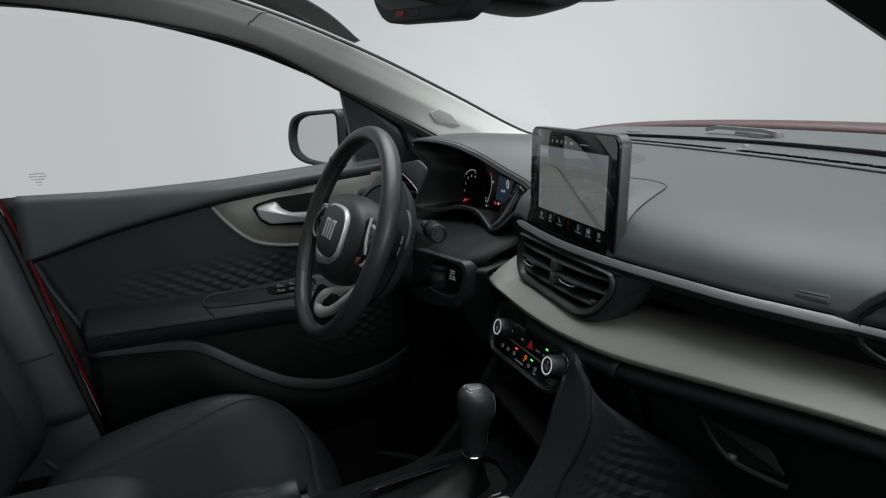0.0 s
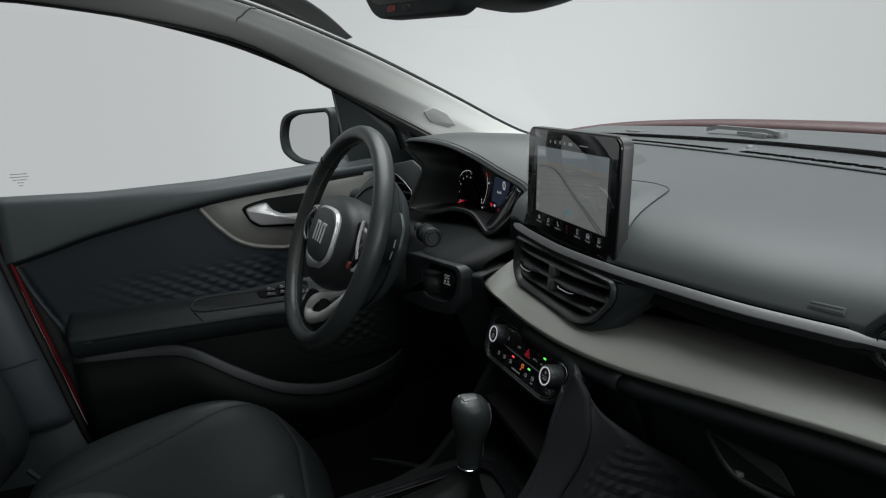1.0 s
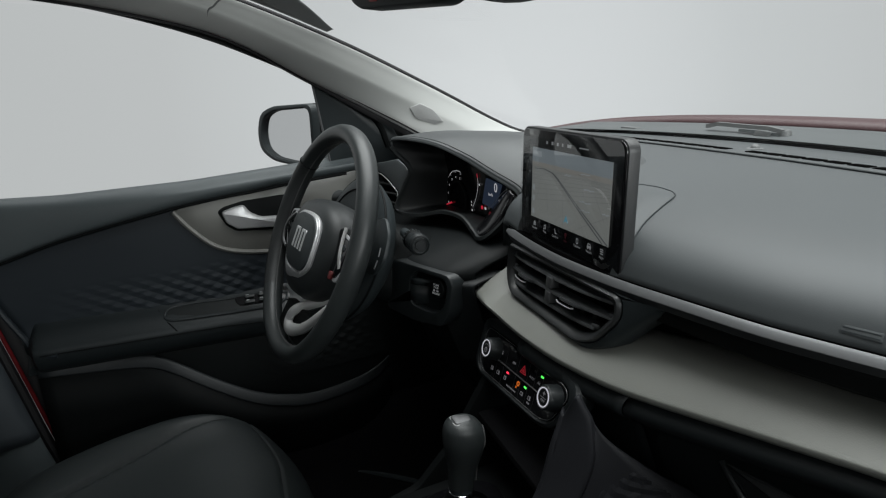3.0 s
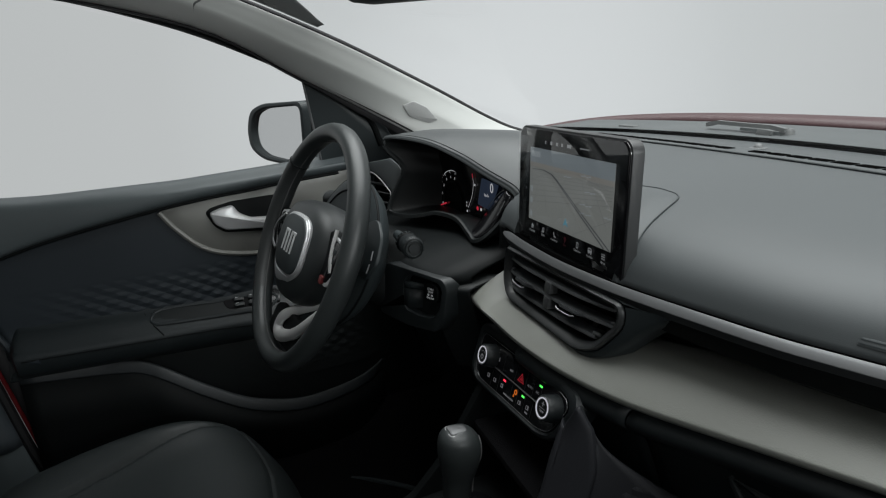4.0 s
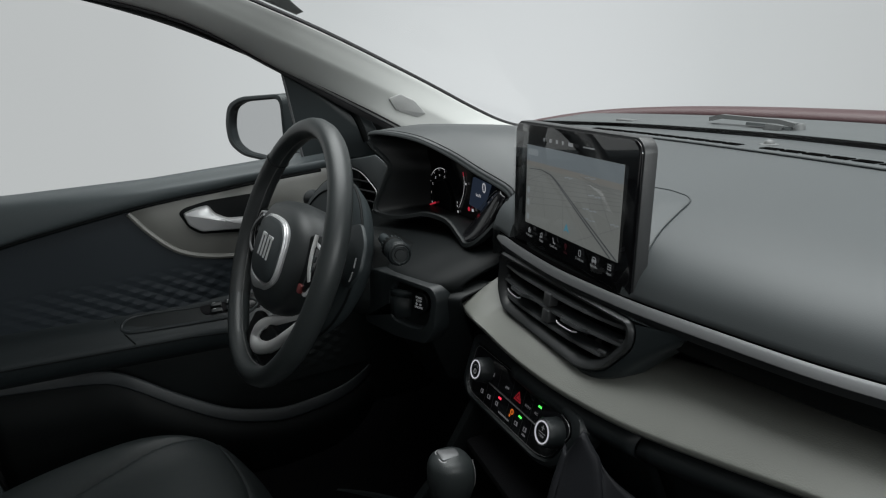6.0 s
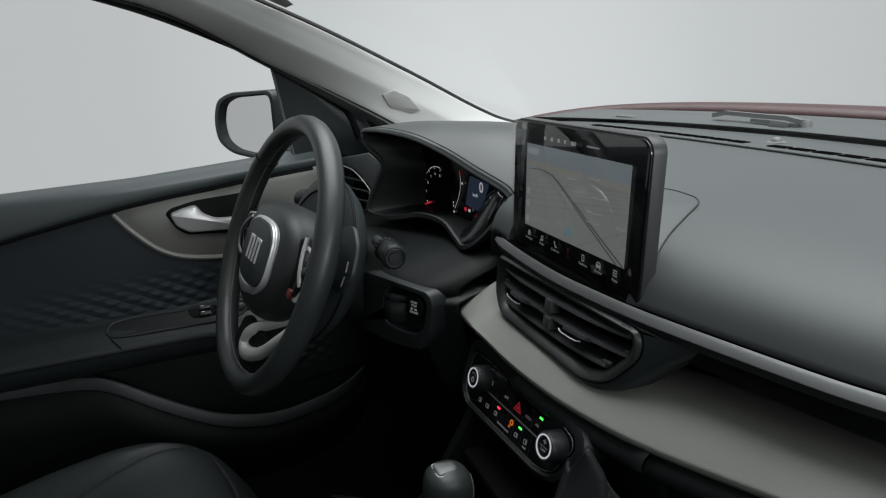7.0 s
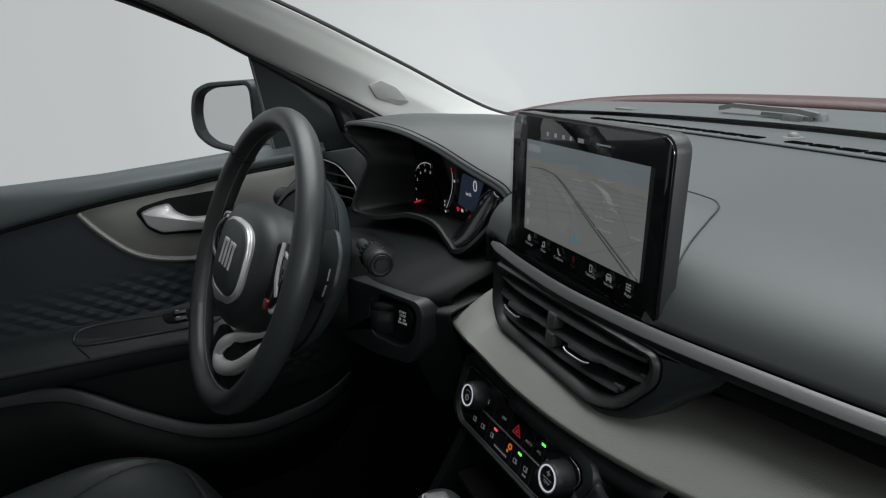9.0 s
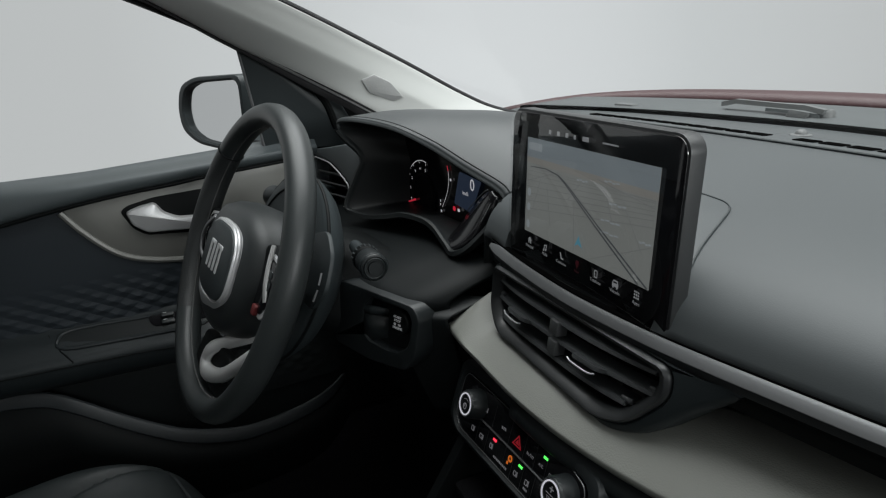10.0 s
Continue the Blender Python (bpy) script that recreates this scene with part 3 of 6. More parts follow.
def centre_vent():
    c = thing("air_vent", (0, 0.72, 0.93), "black double centre air vent with chrome-tipped tabs, set in the dashboard", "air vent")
    m = basis((0, 0.722, 0.964), (1, 0, 0), (0, 0.10, 1))

    def bend(bm):
        """Follows the sweep of the dashboard's front."""
        for v in bm.verts:
            v.co.y += max(0.0, v.co.x - 0.02) ** 2 * 1.2 + max(0.0, -v.co.x - 0.04) ** 2 * 1.2
        return bm
    outer = fillet([(-0.134, 0.036), (-0.131, -0.012), (-0.108, -0.040), (0.092, -0.044), (0.122, -0.030), (0.158, 0.010), (0.194, 0.041)], 0.012, 5)
    inner = fillet([(-0.116, 0.031), (-0.115, -0.008), (-0.096, -0.026), (0.078, -0.029), (0.102, -0.019), (0.125, 0.012), (0.123, 0.031)], 0.010, 5)
    step = fillet([(-0.121, 0.036), (-0.120, -0.012), (-0.098, -0.032), (0.080, -0.035), (0.107, -0.025), (0.136, 0.012), (0.134, 0.036)], 0.013, 5)
    frame_ob = part("surround", bend(prism(outer, m @ pose(0, 0, -0.03), 0.031, 0.007, hole=step)), HARD, c, "dark grey vent surround")
    rows = []
    for k, (a, z) in enumerate(((0.0, -0.004), (0.0, 0.0020), (0.12, 0.0034), (0.30, 0.0026), (0.85, -0.0050), (1.0, -0.0065), (1.0, -0.020))):
        rows.append([m @ V(p[0] + (q[0] - p[0]) * a, p[1] + (q[1] - p[1]) * a, z) for p, q in zip(step, inner)])
    part("rim", bend(sheet(rows, close_v=True)), VENTRIM, frame_ob, "moulded inner rim", thick=0.002)
    part("duct", bend(prism(inner, m @ pose(0, 0, -0.050), 0.004)), SLOT, c)
    part("duct_wall", bend(sheet([[m @ V(p[0], p[1], z) for p in inner] for z in (-0.018, -0.048)], close_v=True)), SLOT, c)
    # slats: broad blades that lean forward, with pins at their ends
    for k, z in enumerate((0.0235, 0.0045, -0.0150)):
        x0, x1 = (-0.112, 0.122) if k < 2 else (-0.100, 0.098)
        blade = [(-0.0095, -0.0008), (-0.0080, 0.0020), (0.010, 0.0012), (0.011, 0.0), (0.010, -0.0012), (-0.0080, -0.0024)]
        xs = np.linspace(x0, x1, 22)
        lean = radians(8)
        rws = []
        for x in xs:
            rws.append([m @ V(x, z + 0.004 * (x / 0.1) * 0.5 + b * math.cos(lean) + a * math.sin(lean), -0.012 - a * math.cos(lean) + b * math.sin(lean)) for a, b in blade])
        bm = sheet(rws, close_v=True)
        bmesh.ops.holes_fill(bm, edges=[e for e in bm.edges if e.is_boundary])
        sl = part("slat", bend(bm), VANE, c, "dark grey vane")
        for x in (x0 + 0.001, x1 - 0.001):
            part("pin", bend(lathe([(0.0030, -0.005), (0.0030, 0.004), (0.0020, 0.005)], m @ pose(x, z + 0.002 * x / 0.1 + 0.0015, -0.008, 0, 90, 0), 10)), VANE, sl)
    # upright links in the middle
    for z in (0.0155, -0.0045):
        part("divider", bend(prism(fillet([(-0.0065, 0.0075), (0.0065, 0.0075), (0.0065, -0.0075), (-0.0065, -0.0075)], 0.0015, 2), m @ pose(0.0045, z, -0.012, 0, 0, 0), 0.012, 0.0012)), LINK, c, "grey upright link between the vanes")
    part("divider_web", bend(prism(rrect(0.005, 0.056, 0.001, 2), m @ pose(0.0045, 0, -0.040), 0.022)), BLACK, c)
    for xt in (-0.056, 0.058):
        bm = bend(prism(fillet([(-0.0215, -0.014), (0.0215, -0.014), (0.016, 0.010), (-0.016, 0.010)], 0.005), m @ pose(xt, 0.0050 + 0.02 * xt, -0.0035, 70, 0, 0), 0.0042, 0.0012))
        tab = part("tab", bm, VANE, c, "vent tab with a chrome lip")
        z = 0.0015 + 0.02 * xt
        bm = bend(sweep(smooth([m @ V(xt - 0.0170, z + 0.0018, 0.0086), m @ V(xt - 0.010, z + 0.0004, 0.0100), m @ V(xt + 0.010, z, 0.0100), m @ V(xt + 0.0170, z + 0.0014, 0.0086)], 6), disc_profile(0.0009, 8)))
        part("chrome_lip", bm, TABLIP, tab, "chrome lip")
        for q in (-0.036, -0.012, 0.012, 0.036):
            part("inner_vane", bend(prism(rrect(0.0022, 0.05, 0.0006, 2), m @ pose(xt + q, 0, -0.044), 0.012)), BLACK, c)
    return c


def side_vent(x, y, z, name_label, flip, turn):
    """A faceted outer air vent at the end of the dashboard."""
    c = thing("air_vent", (x, y, z - 0.05), name_label, "air vent")
    m = basis((x, y, z), (math.cos(turn), math.sin(turn), 0), (0, 0.12, 1))
    s = flip
    shape = [(-0.100, 0.042), (-0.046, 0.036), (-0.017, 0.023), (0.020, 0.0), (0.012, -0.040), (-0.030, -0.055), (-0.100, -0.058)] if s > 0 else [(-0.064, 0.0), (-0.049, 0.019), (-0.034, 0.034), (0.0, 0.052), (0.060, 0.060), (0.078, 0.0), (0.060, -0.046), (-0.024, -0.0365), (-0.048, -0.028), (-0.057, -0.017)]
    outer = fillet(shape, 0.010 if s > 0 else 0.005, 4)
    inner = fillet([(-0.047, 0.0), (-0.040, 0.010), (-0.030, 0.021), (-0.008, 0.035), (0.050, 0.042), (0.062, 0.0), (0.050, -0.034), (-0.020, -0.030), (-0.037, -0.0255), (-0.044, -0.013)], 0.005, 4)
    if s > 0:
        inner = [(p[0] * 0.96 - 0.002, p[1] * 0.94) for p in outer]
        outer = fillet([(-0.115, 0.052), (-0.050, 0.063), (0.006, 0.074), (0.044, 0.060), (0.060, 0.020), (0.056, -0.064), (-0.110, -0.072)], 0.010, 4)
    part("surround", prism(outer, m @ pose(0, 0, -0.03), 0.034, 0.009 if s > 0 else 0.007, hole=inner), SOFT if s > 0 else HARDBLACK, c)
    part("rim", sweep([m @ V(p[0] * 1.03, p[1] * 1.03, 0.004) for p in inner], disc_profile(0.0014 if s > 0 else 0.0008, 6), up=(0, -1, 0.1), closed=True), SILVER if s > 0 else BLACK, c, "thin satin rim" if s > 0 else "thin black rim")
    part("duct", prism(inner, m @ pose(0, 0, -0.04), 0.004), BLACK, c)
    for k in (0.021, 0.002, -0.018):
        part("slat", prism(fillet([(-0.05 if s > 0 else -0.027, -0.011), (0.045, -0.011), (0.045, 0.010), (-0.05 if s > 0 else -0.027, 0.010)], 0.003, 2), m @ pose(-0.040 if s > 0 else 0, k - (0.008 if s > 0 else 0), -0.009, 68, 0, 0), 0.0032, 0.001), VANE, c)
    t = part("tab", prism(fillet([(-0.014, -0.012), (0.014, -0.012), (0.012, 0.01), (-0.012, 0.01)], 0.004), m @ pose(-0.062 if s > 0 else 0.0, -0.010 if s > 0 else 0.004, -0.002, 74, 0, 0), 0.005, 0.001), HARD, c)
    part("chrome_lip", sweep([m @ V(-0.074 if s > 0 else -0.012, -0.012 if s > 0 else 0.002, 0.011), m @ V(-0.050 if s > 0 else 0.012, -0.012 if s > 0 else 0.002, 0.011)], disc_profile(0.0014, 8)), GUNMETAL, t)
    return c


# ---- touchscreen ----
DISPLAY = lit("map_ground", (0.37, 0.39, 0.375), 0.285)
SKY = lit("map_sky", (0.32, 0.37, 0.40), 0.31)
HAZE = lit("map_haze", (0.39, 0.385, 0.36), 0.29)
ROADINK = lit("map_road", (0.10, 0.11, 0.12), 0.3)
LINEINK = lit("map_street", (0.27, 0.28, 0.28), 0.35)
ARROWINK = lit("map_arrow", (0.08, 0.24, 0.32), 0.6)
ICONINK = lit("icon_white", (0.5, 0.52, 0.54), 0.25)
NAMEINK = lit("map_name", (0.44, 0.49, 0.52), 0.33)
REDICON = lit("icon_red", (0.22, 0.02, 0.04), 0.05)


def touchscreen():
    t = thing("touchscreen", (0, 0.76, 1.015), "black tablet-style touchscreen showing a navigation map, standing on the dashboard", "touchscreen")
    m = basis((-0.003, 0.751, 1.0940), (1, 0, 0), (0, 0.028, 1)) @ pose(0.0022, -0.0030, 0)
    w, h = 0.2420, 0.1610
    part("housing", prism(rrect(w, h, 0.015, 7), m @ pose(0, 0, -0.0150), 0.0146, 0.0016), SCREENBODY, t, "dark grey moulded housing")
    part("bezel", prism(rrect(w - 0.0042, h - 0.0042, 0.0135, 7), m @ pose(0, 0, -0.002), 0.0026, 0.0006), BEZELGLASS, t, "glossy black glass front")
    part("back_box", prism(rrect(w - 0.06, h - 0.05, 0.02, 5), m @ pose(0, -0.01, -0.034), 0.023, 0.004), HARD, t)
    f = m @ pose(-0.0022, 0.0030, 0.0009)
    # the map: ground, sky, haze at the horizon, streets, double road, arrow
    x0, x1, z0, z1 = -0.0865, 0.0990, -0.0470, 0.0505
    g = part("display", prism([(x1, z1), (x0, z1), (x0, z0), (x1, z0)], f, 0.0002), DISPLAY, t, "lit grey navigation map")
    bar(x1 - x0, 0.0190, f @ pose((x0 + x1) / 2, z1 - 0.0095, 0.0003), "map_sky", g, SKY, 0.0001)
    bar(x1 - x0, 0.0060, f @ pose((x0 + x1) / 2, z1 - 0.0220, 0.0003), "map_haze", g, HAZE, 0.0001)

    def line(a, b, wd, ink, lift, name="map_street"):
        a, b = Vector(a), Vector(b)
        d = b - a
        mm = f @ pose((a.x + b.x) / 2, (a.y + b.y) / 2, lift, 0, 0, math.degrees(math.atan2(d.y, d.x)))
        bar(d.length, wd, mm, name, g, ink, 0.0001)
    rnd = random.Random(4)
    # cross streets that crowd together towards the horizon
    for k in range(8):
        yy = 0.0225 - 0.0016 * k ** 1.55
        tilt = 0.004 + 0.0030 * k
        if yy - tilt / 2 > z0 + 0.004:
            line((x0 + 0.002, yy - tilt / 2), (x1 - 0.002, yy + tilt / 2 + rnd.uniform(0, 0.002)), 0.0005 + 0.00006 * k, LINEINK, 0.0004)
    # streets that run to the vanishing point
    for a, b in (((-0.048, 0.0066), (-0.0395, -0.0315)), ((0.0231, -0.0450), (0.0975, -0.0119)), ((0.027, 0.0284), (0.0972, 0.0189)), ((-0.014, 0.001), (0.004, 0.020)),
                 ((-0.085, 0.006), (-0.030, 0.024)), ((0.050, -0.004), (0.038, 0.022)), ((0.088, -0.020), (0.062, 0.016)), ((-0.072, -0.020), (-0.060, 0.012)), ((0.0, -0.044), (-0.004, 0.004))):
        line(a, b, 0.0008, LINEINK, 0.0005)
    road = [(-0.0789, 0.0220), (-0.0516, 0.0238), (-0.0309, 0.0213), (-0.0176, 0.0153), (0.0320, -0.0132), (0.0925, -0.0462)]
    for (a, b), (wa, wb) in zip(zip(road, road[1:]), ((0.0, 0.0), (0.0, 0.0008), (0.0008, 0.0016), (0.0016, 0.0030), (0.0030, 0.0052))):
        for o in ((-1, 1) if wb else (1,)):
            line((a[0] + o * wa, a[1]), (b[0] + o * wb, b[1]), 0.0009 + wb * 0.14, ROADINK, 0.0006, "map_road")
    part("map_arrow", prism([(0, 0.0062), (-0.0052, -0.0042), (0, -0.0014), (0.0058, -0.0036)], f @ pose(0.0068, -0.0345, 0.0007), 0.0002), ARROWINK, g)
    for yy in (-0.0046, -0.0200, -0.0384):
        bar(0.006, 0.0085, f @ pose(x0 + 0.0068, yy, 0.0006), "map_button", g, NAMEINK, 0.0001, r=0.0028)
    bar(0.024, 0.0075, f @ pose(x0 + 0.015, z1 - 0.0080, 0.0006), "map_button", g, NAMEINK, 0.0001, r=0.002)
    for a, b, wd in ((0.046, 0.0290, 0.020), (0.055, 0.0115, 0.022), (0.0475, -0.0045, 0.026), (0.0475, -0.0149, 0.024), (0.0905, -0.0109, 0.014), (0.0064, 0.0229, 0.016)):
        for k in range(4):
            bar(wd * 0.2, 0.0013, f @ pose(a + (k - 1.5) * wd * 0.25, b + (0.0006 if k % 2 else -0.0002), 0.0006, 0, 0, 3), "street_name", g, NAMEINK, 0.0001)
    # row of icons with their words
    names = ("Principal", "M\u00eddia", "Conforto", "Nav", "Telefone", "Ve\u00edculo", "Apps")
    for word, x in zip(names, (-0.0756, -0.0470, -0.0187, 0.0067, 0.0343, 0.0606, 0.0868)):
        ink = REDICON if word == "Nav" else ICONINK
        letters(word, 0.0043, f @ pose(x, -0.0625, 0.0002), "icon_word", t, ink, 0.00005)
        i = f @ pose(x, -0.0555, 0.0) @ Matrix.Diagonal((0.86, 0.86, 1, 1))
        if word == "Apps":
            for a in range(9):
                bar(0.0018, 0.0018, i @ pose((a % 3 - 1) * 0.0026, (a // 3 - 1) * 0.0030, 0.0002), "icon_dot", t, ink, 0.0001)
        elif word == "Telefone":
            part("icon", prism(rrect(0.0048, 0.0085, 0.001, 2), i, 0.0003, hole=rrect(0.0034, 0.0062, 0.0006, 2)), ink, t)
        elif word == "Principal":
            part("icon", prism([(0.004, 0), (0, 0.004), (-0.004, 0), (-0.0028, 0), (-0.0028, -0.004), (-0.0008, -0.004), (-0.0008, -0.001), (0.0008, -0.001), (0.0008, -0.004), (0.0028, -0.004), (0.0028, 0)], i, 0.0003), ink, t)
        elif word == "Ve\u00edculo":
            part("icon", prism(fillet([(0.0045, -0.003), (0.0045, 0.0005), (0.003, 0.004), (-0.003, 0.004), (-0.0045, 0.0005), (-0.0045, -0.003)], 0.001, 2), i, 0.0003), ink, t)
            bar(0.0056, 0.0016, i @ pose(0, 0.0018, 0.0003), "icon", t, GLOSSBLACK, 0.0001)
            for q in (-0.003, 0.003):
                bar(0.0016, 0.0018, i @ pose(q, -0.0038, 0.0001), "icon", t, ink, 0.0002)
        elif word == "Nav":
            part("icon", prism([(0, -0.005), (0.003, 0.001), (0.002, 0.004), (-0.002, 0.004), (-0.003, 0.001)], i, 0.0003), ink, t)
        elif word == "Conforto":
            part("icon", prism([(-0.003, 0.004), (-0.0015, 0.004), (0.001, -0.002), (0.004, -0.002), (0.004, -0.0035), (-0.0005, -0.0035)], i, 0.0003), ink, t)
        else:
            part("icon", prism([(-0.002, -0.003), (-0.002, 0.003), (0.003, 0.0045), (0.003, -0.002), (0.002, -0.002), (0.002, 0.0028), (-0.001, 0.002), (-0.001, -0.003)], i, 0.0003), ink, t)
            for q, zz in ((-0.0024, -0.0032), (0.0016, -0.0022)):
                part("icon", lathe([(0.0015, 0), (0.0015, 0.0003)], i @ pose(q, zz, 0), 10), ink, t)
    # cover glass over the whole front
    cover = bmesh.new()
    cover.faces.new([cover.verts.new(m @ V(p[0], p[1], 0.0036)) for p in rrect(w - 0.0055, h - 0.0055, 0.0128, 7)])
    pane = part("cover_glass", cover, SCREENGLASS, t, "clear reflecting cover glass")
    pane.visible_shadow = False
    # status line: signs too small to read
    for x, wd in ((-0.0482, 0.0032), (-0.0344, 0.0044), (-0.021, 0.0040), (-0.009, 0.0030), (0.0068, 0.0090), (0.0396, 0.0200)):
        bar(wd, 0.0040 if wd < 0.02 else 0.0014, f @ pose(x, 0.0595, 0.0002), "status_sign", t, ICONINK, 0.0001)
    return t


# ---- instrument cluster ----
HOODSKIN = material("soft_hood_skin", (0.0350, 0.0400, 0.0415), 0.46, grain=0.2, grain_size=0.0010)
FIN = material("dark_polished_fin", (0.006, 0.006, 0.007), 0.16, mottle=0.05)
SHROUD = material("matt_shroud_plastic", (0.0062, 0.0074, 0.0078), 0.5, grain=0.2, spec=0.3)
TABLIP = material("satin_tab_lip", (0.40, 0.41, 0.42), 0.34, metal=0.7)


def cluster():
    c = thing("instrument_cluster", (-0.34, 0.75, 0.98), "lit instrument cluster under a dark grey hood", "instrument cluster")
    top = smooth([(-0.505, 0.657, 1.112), (-0.497, 0.657, 1.127), (-0.45, 0.682, 1.128), (-0.385, 0.710, 1.121), (-0.32, 0.738, 1.102), (-0.26, 0.758, 1.081), (-0.205, 0.775, 1.064), (-0.185, 0.778, 1.054)], 5)
    back = smooth([(-0.60, 0.84, 1.075), (-0.585, 0.80, 1.098), (-0.50, 0.82, 1.130), (-0.41, 0.84, 1.137), (-0.32, 0.86, 1.134), (-0.24, 0.88, 1.116), (-0.165, 0.90, 1.096), (-0.13, 0.90, 1.086)], 5)
    far = smooth([(-0.66, 1.0, 1.075), (-0.62, 1.0, 1.095), (-0.52, 1.02, 1.104), (-0.42, 1.03, 1.108), (-0.32, 1.03, 1.108), (-0.22, 1.03, 1.104), (-0.13, 1.02, 1.098), (-0.08, 1.0, 1.094)], 5)
    secs = []
    for p, q, r in zip(top, back, far):
        secs.append([p + V(0, 0.010, -0.004), p + V(0, 0.001, -0.002), p, p + V(0, 0.002, 0.003), p * 0.93 + q * 0.07 + V(0, 0, 0.0062), p * 0.55 + q * 0.45 + V(0, 0, 0.011), q, q * 0.5 + r * 0.5 + V(0, 0, 0.004), r + V(0, 0, -0.004)])
    hood = part("hood", loft(secs, 1, 4), HOODSKIN, c, "soft dark grey cowl", thick=0.003)
    part("hood_seam", sweep([p * 0.94 + q * 0.06 + V(0, 0, 0.0056) for p, q in zip(top, back)], disc_profile(0.0010, 6)), BLACK, hood)
    # dark inside: rim to face
    rim = list(top) + smooth([(-0.182, 0.776, 1.045), (-0.190, 0.760, 1.018), (-0.202, 0.738, 0.993), (-0.222, 0.727, 0.982), (-0.245, 0.727, 0.988), (-0.29, 0.724, 1.004), (-0.34, 0.708, 1.006), (-0.38, 0.697, 0.996), (-0.43, 0.684, 0.984), (-0.48, 0.668, 0.981), (-0.497, 0.662, 0.992), (-0.493, 0.680, 1.035), (-0.488, 0.692, 1.068), (-0.502, 0.668, 1.100)], 4)
    cen = V(-0.345, 0.775, 1.038)
    inner, mid = [], []
    for p in rim:
        f = V(cen.x + (p.x - cen.x) * 0.80, 0.775 + 0.10 * (p.x - cen.x), min(cen.z + (p.z - cen.z) * 0.72, 0.992 if p.z < 1.008 else 2.0))
        inner.append(f)
        mid.append(p * 0.45 + f * 0.55 + V(0, 0.004, 0))
    part("shroud", sheet([rim, [p * 0.85 + q * 0.15 for p, q in zip(rim, mid)], mid, inner], close_v=True), SHROUD, c, "matt black shroud")
    k0 = len(top)
    part("lip", sweep([p + V(0, -0.003, 0) for p in rim[k0 - 1:]] + [rim[0]], [(-0.004, -0.004), (0.004, -0.004), (0.0048, 0.001), (0.003, 0.004), (-0.003, 0.004)], up=(0, -1, 0.2)), LOWER, c, "dark lower lip")
    face = bmesh.new()
    face.faces.new([face.verts.new(cen + (p - cen) * 1.03 - V(0, 0.0005, 0)) for p in inner])
    part("face", face, GLOSSBLACK, c, "glossy black dial face")
    m = basis((cen.x, 0.774, cen.z), (1, 0.10, 0), (0, 0.0, 1))
    white, red, blue = lit("dial_white", (0.7, 0.7, 0.73), 0.48), lit("dial_red", (0.7, 0.03, 0.06), 0.5), lit("trip_screen", (0.024, 0.036, 0.064), 0.42)
    dial = m @ pose(-0.075, -0.030, 0.002) @ Matrix.Diagonal((1.66, 1.70, 1, 1))
    # tachometer arc, numbers, needle
    pts = [dial @ V(0.034 * math.cos(radians(a)), 0.034 * math.sin(radians(a)), 0) for a in range(202, 76, -4)]
    ta = part("tachometer", sweep(pts, disc_profile(0.0005, 5), up=(0, -1, 0)), white, c, "white lit tachometer arc")
    part("ring", lathe([(0.0205, 0), (0.0215, 0.004), (0.0225, 0.004), (0.0225, 0)], dial @ pose(0, 0, -0.001), 40, ring=True), BLACK, ta)
    for k in range(6):
        a = radians(194 - k * 23.6)
        letters(str(k), 0.0038, dial @ pose(0.0265 * math.cos(a), 0.0265 * math.sin(a), 0.0006), "dial_number", ta, white, 0.0001)
        bar(0.0024, 0.0005, dial @ pose(0.0325 * math.cos(a), 0.0325 * math.sin(a), 0.0006, 0, 0, math.degrees(a)), "tick", ta, white, 0.0002)
    part("needle", prism([(0.038, 0.0004), (0.014, 0.0010), (0.014, -0.0010), (0.038, -0.0004)], dial @ pose(0, 0, 0.003, 0, 0, 199), 0.001), red, ta, "red needle")
    # fuel and temperature arcs right of the dial
    pts = [m @ p for p in smooth([(-0.0150, -0.0330, 0.002), (-0.0040, -0.0170, 0.002), (0.0040, -0.0005, 0.002), (0.0066, 0.0170, 0.002), (0.0030, 0.0320, 0.002)], 6)]
    arc = part("fuel_gauge", sweep(pts[:-3], disc_profile(0.0003, 5), up=(0, -1, 0)), white, c)
    part("red_end", sweep(pts[-4:], disc_profile(0.0006, 5), up=(0, -1, 0)), red, arc)
    for x, a, wd in ((-0.0180, -0.0397, 0.004), (-0.0200, -0.030, 0.002), (-0.0195, -0.024, 0.002), (0.0120, 0.013, 0.004)):
        bar(wd, 0.0035, m @ pose(x, a, 0.002), "gauge_sign", arc, white, 0.0002)
    # trip screen with speed
    ts = part("trip_screen", prism(fillet([(0.092, 0.024), (0.036, 0.029), (0.020, -0.020), (0.066, -0.024)], 0.003, 2), m @ pose(0, 0, 0.001), 0.0006), blue, c, "dark blue lit trip screen")
    letters("0", 0.024, m @ pose(0.070, 0.0150, 0.002), "speed", ts, white, 0.0001)
    letters("km/h", 0.0075, m @ pose(0.052, 0.0008, 0.002), "speed_unit", ts, white, 0.0001)
    part("warning_lamp", lathe([(0.0036, 0), (0.0036, 0.0006)], m @ pose(0.021, -0.0275, 0.002), 12), red, c, "red warning lamp")
    bar(0.006, 0.0045, m @ pose(0.033, -0.0275, 0.002), "lamp_sign", c, white, 0.0002)
